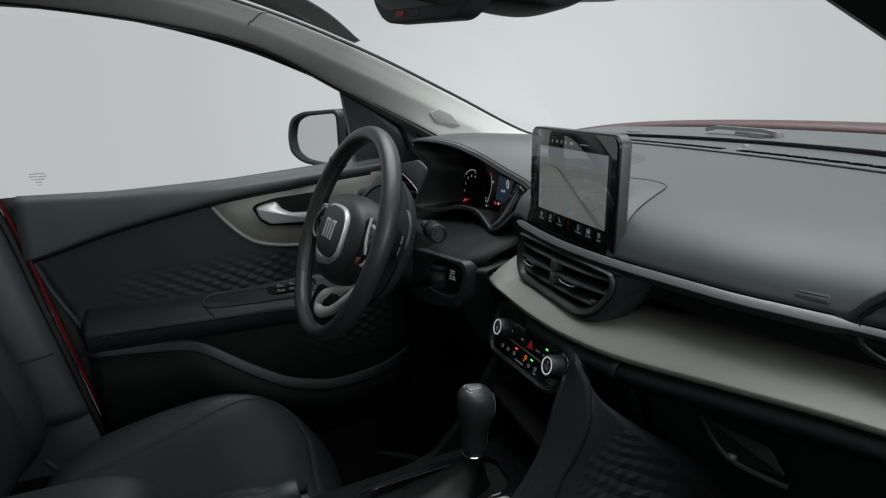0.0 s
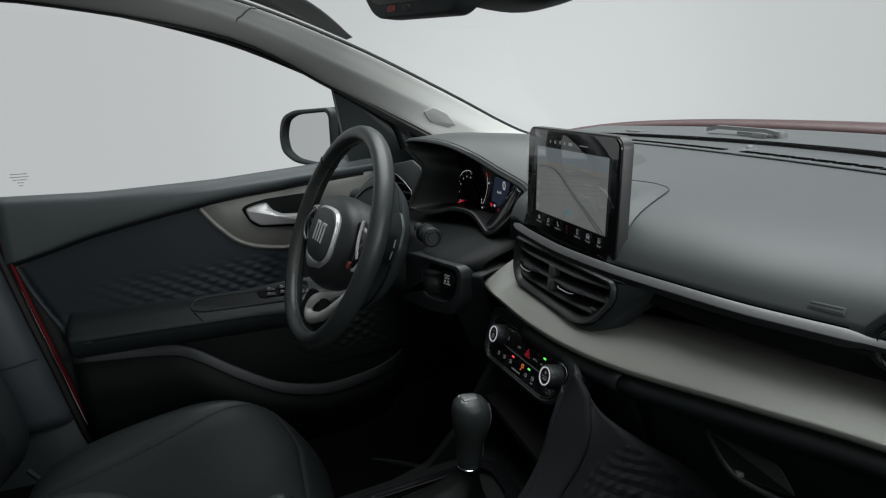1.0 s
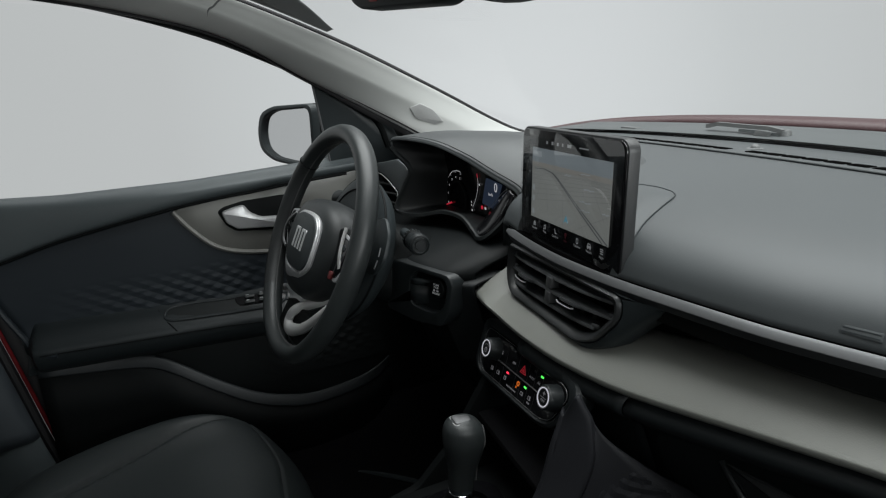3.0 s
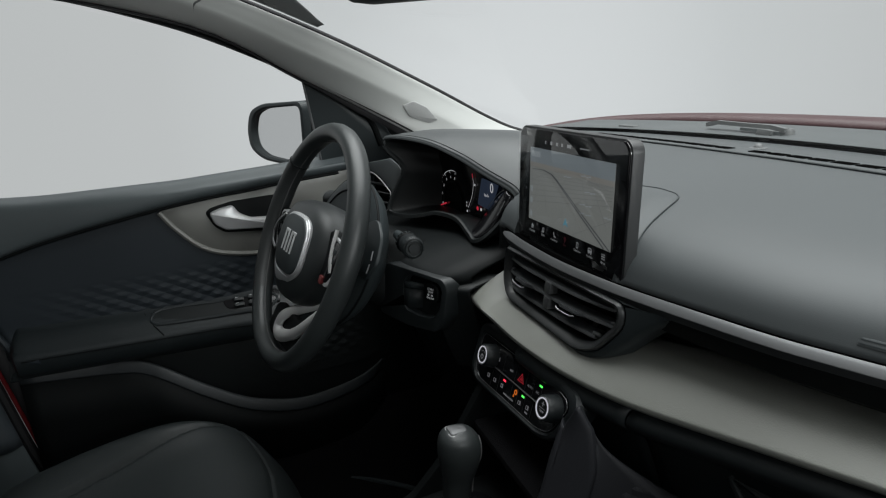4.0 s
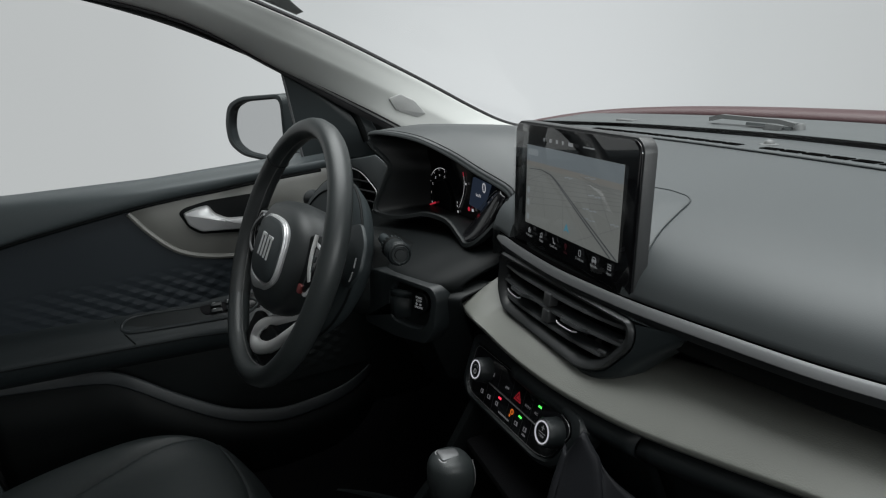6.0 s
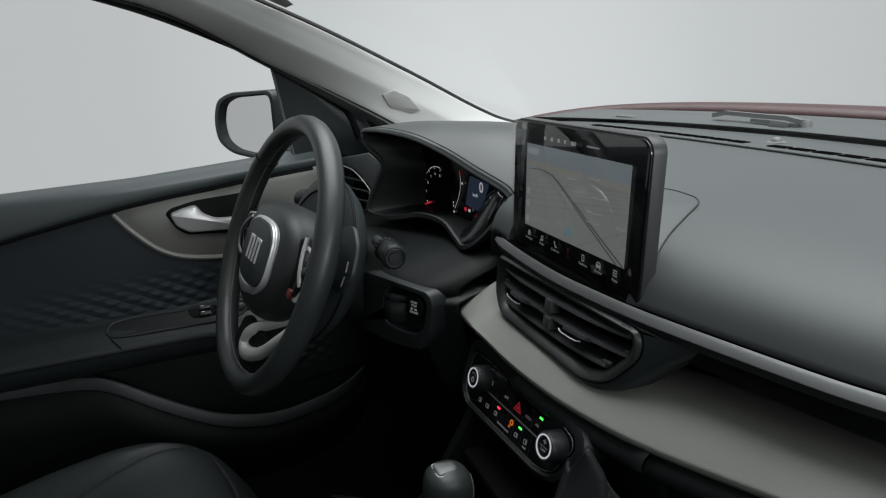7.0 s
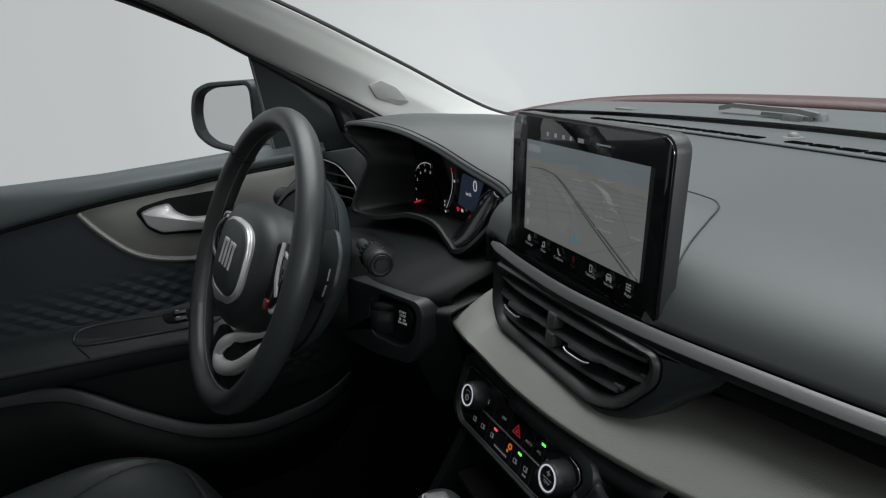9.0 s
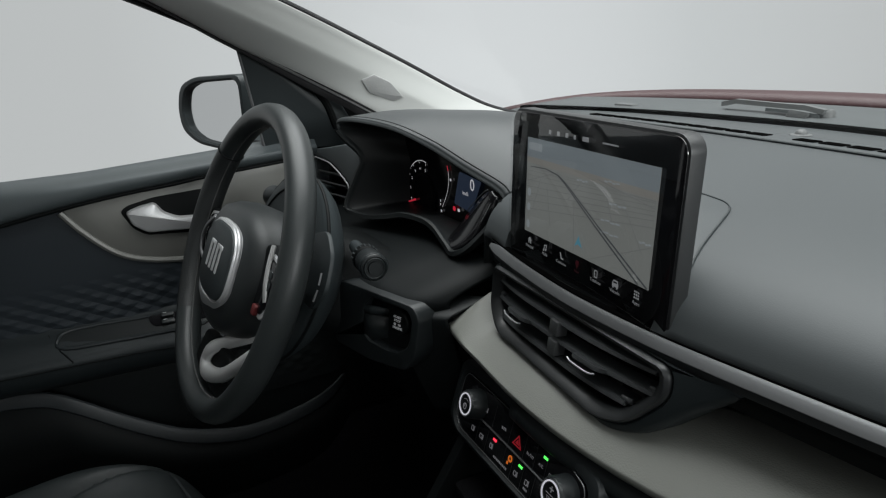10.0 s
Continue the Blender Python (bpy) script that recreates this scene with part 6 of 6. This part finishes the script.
    bmesh.ops.holes_fill(bm, edges=[e for e in bm.edges if e.is_boundary])
    arm = part("armrest", bm, ARMSOFT, d, "padded armrest")
    part("armrest_seam", sweep([V(arm_front(y) + 0.0004, y, 0.7315) for y in np.linspace(-0.062, 0.52, 40)], disc_profile(0.0016, 6)), BLACK, arm)
    part("pad_seam", sweep(smooth([V(arm_front(y) - o, y, arm_z(arm_front(y) - o, y) + b) for o, y, b in ((0.0, 0.196, -0.004), (0.008, 0.188, 0.001), (0.025, 0.172, 0.003), (0.048, 0.160, -0.001))], 5), disc_profile(0.0016, 6)), BLACK, arm)

    def on_arm(y, x, lift):
        return V(x, y, arm_z(x, y) + lift)
    # pull cup: a flat dark patch on the top paints the recess's shade, with a rounded lip
    pk = [p[:2] for p in smooth([(0.176, -0.690, 0), (0.188, -0.674, 0), (0.30, -0.671, 0), (0.41, -0.664, 0), (0.425, -0.688, 0), (0.30, -0.700, 0), (0.20, -0.701, 0)], 5, True)]
    bm = bmesh.new()
    bm.faces.new([bm.verts.new(on_arm(a, b, 0.0052)) for a, b in pk])
    cup = part("pull_cup", bm, LOWER, arm, "pull cup as a shade-dark patch on the armrest")
    part("cup_lip", sweep([on_arm(a, b, 0.0050) for a, b in pk], disc_profile(0.0036, 8), closed=True), ARMSOFT, cup)
    sw = fillet([(0.318, -0.696), (0.326, -0.678), (0.44, -0.668), (0.44, -0.696)], 0.010, 4)
    bm = sheet([[on_arm(a, b, 0.004) for a, b in sw], [on_arm(a, b, 0.0085) for a, b in sw]], close_v=True)
    bm.faces.new([v for v in list(bm.verts)[len(sw):]])
    plate = part("switch_plate", bm, GLOSSBLACK, arm, "glossy black switch plate")
    for k in range(2):
        for q in range(2):
            y, x = 0.352 + k * 0.030, -0.690 + q * 0.011 + k * 0.001
            mm = basis(on_arm(y, x, 0.0085), (0, 1, 0), V(-1, 0, 0.80))
            part("window_switch", prism(rrect(0.022, 0.010, 0.003), mm, 0.006, 0.0022), HARDBLACK, plate, "window switch")
            bar(0.006, 0.0010, mm @ pose(-0.004, 0.0025, 0.0060), "switch_mark", plate, WHITEINK, 0.0003)
    # rounded border at the rear of the panel
    part("rear_border", sweep(smooth([(-0.711, -0.153, 0.902), (-0.708, -0.135, 0.845), (-0.706, -0.112, 0.790), (-0.705, -0.094, 0.752), (-0.698, -0.084, 0.735), (-0.682, -0.072, 0.7285), (-0.664, -0.055, 0.7275), (-0.657, -0.03, 0.7275)], 6), disc_profile(0.0060, 8)), DOORCLOTH, d, "rounded rear border of the door panel")
    # pale band over the door pocket
    pts = smooth(BAND, 5)
    rows = []
    for p in pts:
        rows.append([DX @ V(p.x, p.y - 0.020, p.z - 0.003), DX @ V(p.x, p.y - 0.003, p.z - 0.002), DX @ V(p.x, p.y, p.z + 0.001), DX @ V(p.x, p.y - 0.001, p.z + 0.006), DX @ V(p.x - 0.001, p.y - 0.006, p.z + 0.010), DX @ V(p.x - 0.003, p.y - 0.023, p.z + 0.013), DX @ V(p.x - 0.004, p.y - 0.027, p.z + 0.010), DX @ V(p.x - 0.004, p.y - 0.028, p.z + 0.003)])
    part("pocket_band", sheet(rows), BANDGREY, d, "sweeping grey band above the door pocket", thick=0.003)
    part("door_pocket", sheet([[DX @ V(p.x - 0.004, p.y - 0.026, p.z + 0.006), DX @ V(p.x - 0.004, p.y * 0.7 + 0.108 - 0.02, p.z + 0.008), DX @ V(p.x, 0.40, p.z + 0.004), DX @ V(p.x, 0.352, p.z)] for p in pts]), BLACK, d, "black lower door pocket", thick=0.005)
    # window surround and glass
    top = [(-0.705, -0.60, 1.462), (-0.705, -0.12, 1.436), (-0.708, 0.085, 1.414), (-0.712, 0.324, 1.350), (-0.716, 0.543, 1.256)]
    part("window_frame", sweep(smooth(top, 6), [(-0.012, -0.010), (0.012, -0.010), (0.012, 0.016), (-0.012, 0.016)]), BLACK, d, "black window frame")
    g = bmesh.new()
    g.faces.new([g.verts.new(V(-0.735, a, b)) for a, b in ((-0.60, 1.02), (0.572, 1.03), (0.546, 1.245), (0.324, 1.338), (0.085, 1.40), (-0.60, 1.445))])
    pane = part("window_pane", g, GLASS, d, "clear side window")
    pane.visible_shadow = False
    # small unreadable mark in the pane's corner
    for k in range(5):
        bar((0.030, 0.034, 0.026, 0.012, 0.008)[k], 0.0016, basis((-0.733, -0.118, 1.092 - 0.006 * k), (0, 1, 0), (0, 0, 1)), "glass_mark", pane, HARDMARK, 0.0004)
    # sail panel ahead of the pane
    sail = [(0.568, 1.062), (0.543, 1.246), (0.60, 1.222), (0.665, 1.185), (0.715, 1.140), (0.745, 1.085), (0.75, 1.05)]
    sp = part("sail_panel", prism(sail, DX @ pose(0, 0, -0.012), 0.020, 0.004), HARD, d, "black mirror sail panel")
    part("sail_edge", sweep([DX @ V(0.567, 1.064, 0.006), DX @ V(0.5425, 1.244, 0.006)], disc_profile(0.0026, 8)), GUNMETAL, sp, "thin metal edge")
    sweep_pts = smooth([DX @ V(a, b, 0.010) for a, b in ((0.575, 1.225), (0.64, 1.19), (0.685, 1.145), (0.705, 1.09))], 6)
    part("sail_lip", sweep(sweep_pts, disc_profile(0.007, 8)), BLACK, sp)
    part("corner_cover", prism([(0.70, 1.03), (0.705, 1.137), (0.75, 1.132), (0.88, 1.09), (0.88, 1.03)], DX @ pose(0, 0, -0.014), 0.016, 0.003), BLACK, d)
    part("belt_seal", sweep([V(-0.728, y, curve_at(BELT, y) - 0.001) for y in np.linspace(-0.17, 0.54, 24)], disc_profile(0.003, 6)), RUBBER, d, "black rubber seal at the foot of the window")
    part("outer_skin", prism([(-0.18, 1.015), (-0.09, 0.36), (0.80, 0.36), (0.80, 1.015)], DX @ pose(0, 0, -0.09), 0.045), RED, d, "red painted outer skin")
    return d


DOORSOFT = material("soft_door_shoulder", (0.056, 0.068, 0.072), 0.5, grain=0.35, grain_size=0.0012)
ARMSOFT = material("soft_armrest_skin", (0.0135, 0.0175, 0.0190), 0.46, grain=0.35, grain_size=0.0012, spec=0.4)
DOORCLOTH = material("dark_door_field", (0.0195, 0.0245, 0.0292), 0.46, grain=0.3, grain_size=0.0010, spec=0.2)
BANDGREY = material("grey_band_plastic", (0.0155, 0.0188, 0.0208), 0.5, grain=0.3, grain_size=0.0010)
HANDLE = material("satin_handle_metal", (0.60, 0.605, 0.61), 0.34, metal=0.5, mottle=0.05)
HARDMARK = material("grey_glass_print", (0.62, 0.63, 0.63), 0.7)


BPILLAR = material("grey_blue_pillar_plastic", (0.038, 0.046, 0.053), 0.5, grain=0.3, grain_size=0.0012)


def b_pillar():
    rows = []
    for z, ye in ((1.46, -0.24), (1.20, -0.225), (1.05, -0.188), (0.97, -0.166), (0.80, -0.135), (0.65, -0.106), (0.535, -0.085)):
        ye -= 0.031
        rows.append([V(-0.70, ye + 0.004, z), V(-0.686, ye, z), V(-0.672, ye - 0.02, z), V(-0.660, ye - 0.08, z), V(-0.660, ye - 0.22, z), V(-0.68, ye - 0.36, z)])
    b = tagged(part("pillar_trim", loft(rows, 4, 3), BPILLAR, None, thick=0.004), "dark plastic trim of the pillar behind the door", "pillar trim", kind="structure")
    rows = []
    for z, ye in ((0.560, -0.089), (0.50, -0.078), (0.45, -0.068), (0.40, -0.055), (0.34, -0.03)):
        ye -= 0.031
        rows.append([V(-0.704, ye + 0.004, z), V(-0.694, ye, z), V(-0.681, ye - 0.02, z), V(-0.669, ye - 0.08, z), V(-0.669, ye - 0.40, z)])
    part("lower_trim", loft(rows, 3, 3), DOORSOFT, b, "dark lower trim", thick=0.004)
    part("trim_step", sweep(smooth([(-0.655, -0.30, 0.70), (-0.656, -0.20, 0.697), (-0.664, -0.14, 0.705)], 5), disc_profile(0.0022, 6)), HARD, b)
    path = [V(-0.702, ye - 0.026, z) for z, ye in ((1.30, -0.235), (1.05, -0.180), (0.97, -0.158), (0.80, -0.127), (0.65, -0.098), (0.50, -0.07), (0.34, -0.025))]
    part("seal", sweep(smooth(path, 5), disc_profile(0.010, 8), up=(1, 0, 0)), RUBBER, b, "black rubber door seal")
    rows = [[V(-0.708, ye - 0.018, z), V(-0.711, ye - 0.011, z)] for z, ye in ((1.44, -0.235), (1.05, -0.180), (0.97, -0.158), (0.80, -0.127), (0.65, -0.098), (0.50, -0.07), (0.34, -0.03))]
    part("painted_jamb", sheet(rows), RED, b, "red painted door jamb", thick=0.01)
    rows = [[V(-0.716, ye - 0.016, z), V(-0.724, ye - 0.004, z), V(-0.724, ye + 0.016, z)] for z, ye in ((1.047, -0.180), (0.97, -0.158), (0.80, -0.127), (0.65, -0.098), (0.50, -0.07), (0.34, -0.03))]
    part("gap_seal", sheet(rows), RUBBER, b, thick=0.006)
    return b


def wing_mirror():
    w = thing("wing_mirror", (-0.93, 0.52, 1.04), "black wing mirror outside the driver's window", "wing mirror")
    m = basis((-0.936, 0.503, 1.112), (0.17, 0.108, 0), (0, 0.03, 1))
    o = fillet([(-0.130, 0.004), (-0.112, 0.056), (-0.06, 0.074), (0.100, 0.081), (0.100, -0.074), (0.02, -0.077), (-0.074, -0.069), (-0.123, -0.042)], 0.026, 5)
    i = fillet([(-0.110, 0.002), (-0.094, 0.046), (-0.052, 0.062), (0.088, 0.070), (0.088, -0.060), (0.014, -0.066), (-0.062, -0.058), (-0.102, -0.036)], 0.022, 5)
    part("casing_rim", prism(o, m @ pose(0, 0, -0.02), 0.026, 0.006, hole=i), HARD, w, "black casing rim")
    rings = [[m @ V(p[0] * s, p[1] * s, z) for p in o] for s, z in ((1.0, -0.018), (1.01, -0.035), (0.94, -0.06), (0.75, -0.085), (0.35, -0.10), (0.02, -0.103))]
    part("casing", sheet(rings, close_v=True), BLACK, w, "rounded black casing")
    g = bmesh.new()
    g.faces.new([g.verts.new(m @ V(p[0] * 1.02, p[1] * 1.02, -0.006)) for p in i])
    part("mirror_glass", g, MIRROR, w, "mirror glass")
    part("stem", sweep(smooth([(-0.85, 0.57, 1.052), (-0.80, 0.585, 1.045), (-0.735, 0.61, 1.048)], 4), [(-0.035, -0.022), (0.035, -0.022), (0.035, 0.026), (-0.035, 0.026)]), HARD, w)
    return w


# ---- above and ahead ----
def rear_mirror():
    r = thing("rear_view_mirror", (0, 0.56, 1.33), "black interior mirror with lit call keys below the glass", "rear-view mirror")
    m = basis((0.0, 0.541, 1.3560), (0.2, 0.058, -0.014), (0, 0.06, 1))
    o = fillet([(-0.118, 0.034), (0.118, 0.034), (0.120, -0.010), (0.085, -0.040), (-0.085, -0.040), (-0.120, -0.010)], 0.018, 5)
    i = fillet([(-0.110, 0.028), (0.110, 0.028), (0.110, -0.008), (0.078, -0.024), (-0.078, -0.024), (-0.110, -0.008)], 0.014, 5)
    part("casing", prism(o, m @ pose(0, 0, -0.026), 0.028, 0.006), HARD, r, "black rounded casing")
    part("mirror_glass", prism(i, m @ pose(0, 0, 0.0022), 0.001), MIRROR, r, "mirror glass")
    part("key", prism(rrect(0.016, 0.007, 0.002), m @ pose(-0.040, -0.030, 0.002), 0.0015, 0.0005), lit("call_red", (0.22, 0.04, 0.04), 0.15), r, "dull red call key")
    part("key", prism(rrect(0.016, 0.007, 0.002), m @ pose(-0.005, -0.031, 0.002), 0.0015, 0.0005), HARD, r)
    part("arm", sweep([(0.0, 0.57, 1.36), (0.0, 0.64, 1.385)], disc_profile(0.012, 10)), BLACK, r)
    s = thing("sensor_cover", (0, 0.70, 1.33), "black sensor cover at the top of the windscreen", "sensor cover")
    rows = []
    for y, z, w in ((0.59, 1.352, 0.045), (0.62, 1.334, 0.055), (0.69, 1.323, 0.060), (0.735, 1.330, 0.058), (0.745, 1.345, 0.05)):
        rows.append([V(-w, y, z + 0.05), V(-w, y, z + 0.012), V(-w * 0.8, y, z + 0.002), V(0, y, z), V(w * 0.8, y, z + 0.002), V(w, y, z + 0.012), V(w, y, z + 0.05)])
    part("cover", loft(rows, 4, 3), BLACK, s, "black moulded cover", thick=0.003)
    part("base", prism(fillet([(-0.05, 0.70), (0.05, 0.70), (0.03, 0.83), (-0.03, 0.83)], 0.01), pose(0, 0, 1.343), 0.03, 0.004), HARD, s)
    return r


def frit():
    """Dark printed border at the driver's upper corner of the windscreen."""
    inner = [(-0.57, 0.20, 1.464), (-0.585, 0.335, 1.426), (-0.603, 0.46, 1.382), (-0.622, 0.570, 1.338)]
    outer = [(-0.50, 0.22, 1.492), (-0.520, 0.375, 1.452), (-0.560, 0.495, 1.402), (-0.6185, 0.584, 1.342)]
    bm = loft([[Vector(a) for a in inner], [(Vector(a) + Vector(b)) / 2 + V(0.004, 0.004, 0.002) for a, b in zip(inner, outer)], [Vector(b) for b in outer]], 3, 6)
    tagged(part("windscreen_border", bm, HOUSING, None, thick=0.002), "dark printed border of the windscreen", "trim", kind="structure")


def bonnet():
    rows = []
    for y in np.linspace(1.40, 2.25, 24):
        r = []
        for x in np.linspace(-0.86, 0.86, 45):
            crown = 1.139 - 0.030 * x * x - 0.04 * (abs(x) / 0.88) ** 9
            fall = 0.22 * max(0.0, y - 1.46) ** 1.25
            r.append(V(x * (1 - 0.06 * (y - 1.3)), y - 0.10 * (x / 0.8) ** 2 - 0.11 * (x / 0.8) ** 6, crown - fall - (0.012 if y < 1.41 else 0)))
        rows.append(r)
    b = thing("bonnet", (0, 1.7, 1.0), "dark red painted bonnet ahead of the windscreen", "bonnet")
    part("panel", sheet(rows), PAINT, b, "dark red painted panel", thick=0.01)
    rows = []
    for x in np.linspace(-0.72, 0.72, 30):
        c = -0.11 * (x / 0.75) ** 2
        e = 1.116 - 0.028 * x * x
        rows.append([V(x, 1.215 + c, e - 0.014), V(x, 1.225 + c, e - 0.004), V(x, 1.27 + c, e + 0.003), V(x, 1.33 + c, e + 0.006), V(x, 1.385 + c, e + 0.009), V(x, 1.41 + c, e - 0.01)])
    tagged(part("scuttle", loft(rows, 1, 3), COWL, None, thick=0.004), "grey plastic scuttle below the windscreen", "trim", kind="structure")
    path = [V(x, 1.212 - 0.11 * (x / 0.75) ** 2, 1.1125 - 0.028 * x * x) for x in np.linspace(-0.70, 0.70, 40)]
    tagged(part("screen_edge", sweep(path, [(-0.014, -0.003), (0.012, -0.003), (0.010, 0.0060), (-0.012, 0.0060)]), SLOT, None), "black lower edge of the windscreen", "trim", kind="structure")
    # grey border at the passenger's edge of the glass
    rows = [[V(x, y, z), V(x + 0.012, y - 0.002, z + 0.001), V(x + 0.026, y - 0.004, z + 0.002)] for x, y, z in ((0.457, 0.272, 1.446), (0.499, 0.416, 1.356), (0.541, 0.56, 1.266), (0.583, 0.704, 1.176), (0.615, 0.81, 1.11))]
    tagged(part("windscreen_border", sheet(rows), HOUSING, None, thick=0.002), "grey printed border of the windscreen by the passenger", "trim", kind="structure")
    return b


COWL = material("grey_scuttle_plastic", (0.070, 0.078, 0.080), 0.55, grain=0.2)


def wiper(x, y, z, turn, label):
    w = thing("wiper", (x, y, z), label, "wiper")
    m = pose(x, y, z, 0, 0, turn)
    part("arm", sweep([m @ V(-0.095, 0, 0.004), m @ V(-0.07, 0, 0.010), m @ V(0.0, 0, 0.009), m @ V(0.05, -0.002, 0.009), m @ V(0.08, -0.004, 0.005)], [(-0.006, -0.003), (0.006, -0.003), (0.005, 0.004), (-0.005, 0.004)]), HOUSING, w, "grey wiper arm")
    part("pivot", lathe([(0.012, -0.01), (0.012, 0.008), (0.009, 0.012), (0, 0.013)], m @ pose(0.075, 0.004, -0.004), 20), HOUSING, w, "round pivot cap")
    part("blade", sweep([m @ V(-0.01, -0.008, 0.003), m @ V(0.03, -0.010, 0.003), m @ V(0.075, -0.008, 0.000)], [(-0.003, -0.003), (0.003, -0.003), (0.002, 0.002), (-0.002, 0.002)]), COWL, w, "dark grey rubber blade")
    part("clip", prism(fillet([(-0.016, -0.008), (0.014, -0.008), (0.018, 0.004), (-0.012, 0.006)], 0.002), m @ pose(0.045, -0.012, 0.000, 80, 0, 0), 0.006, 0.001), HOUSING, w, "small moulded clip")
    return w


def washer_jet(x, y, z, turn):
    """A small moulded cap on the scuttle."""
    j = thing("washer_jet", (x, y, z), "small grey washer jet on the scuttle", "washer jet")
    m = pose(x, y, z, 0, 0, turn)
    part("cap", prism(fillet([(-0.026, -0.008), (0.022, -0.010), (0.026, 0.008), (-0.020, 0.008)], 0.005), m, 0.007, 0.003), HOUSING, j)
    return j


# ---- the place, space by space ----
floor_and_tunnel()
bulkhead()
roof()
windscreen()
frit()
driver_pillar = pillar(-1)
pillar(1)
b_pillar()
driver_door()
dashboard()
knee_panel()
centre_vent()
side_vent(-0.612, 0.688, 1.000, "black faceted outer air vent by the driver's door", 1, 0.35)
side_vent(0.430, 0.844, 1.018, "black faceted outer air vent at the passenger's end", -1, 0.25)
touchscreen()
cluster()
steering_column()
steering_wheel()
climate_panel()
centre_console()
gear_lever()
handbrake()
driver_seat()
armrest()
wing_mirror()
rear_mirror()
bonnet()
wiper(-0.215, 1.27, 1.121, 2, "grey windscreen wiper with a round pivot")
washer_jet(-0.50, 1.225, 1.108, 8)
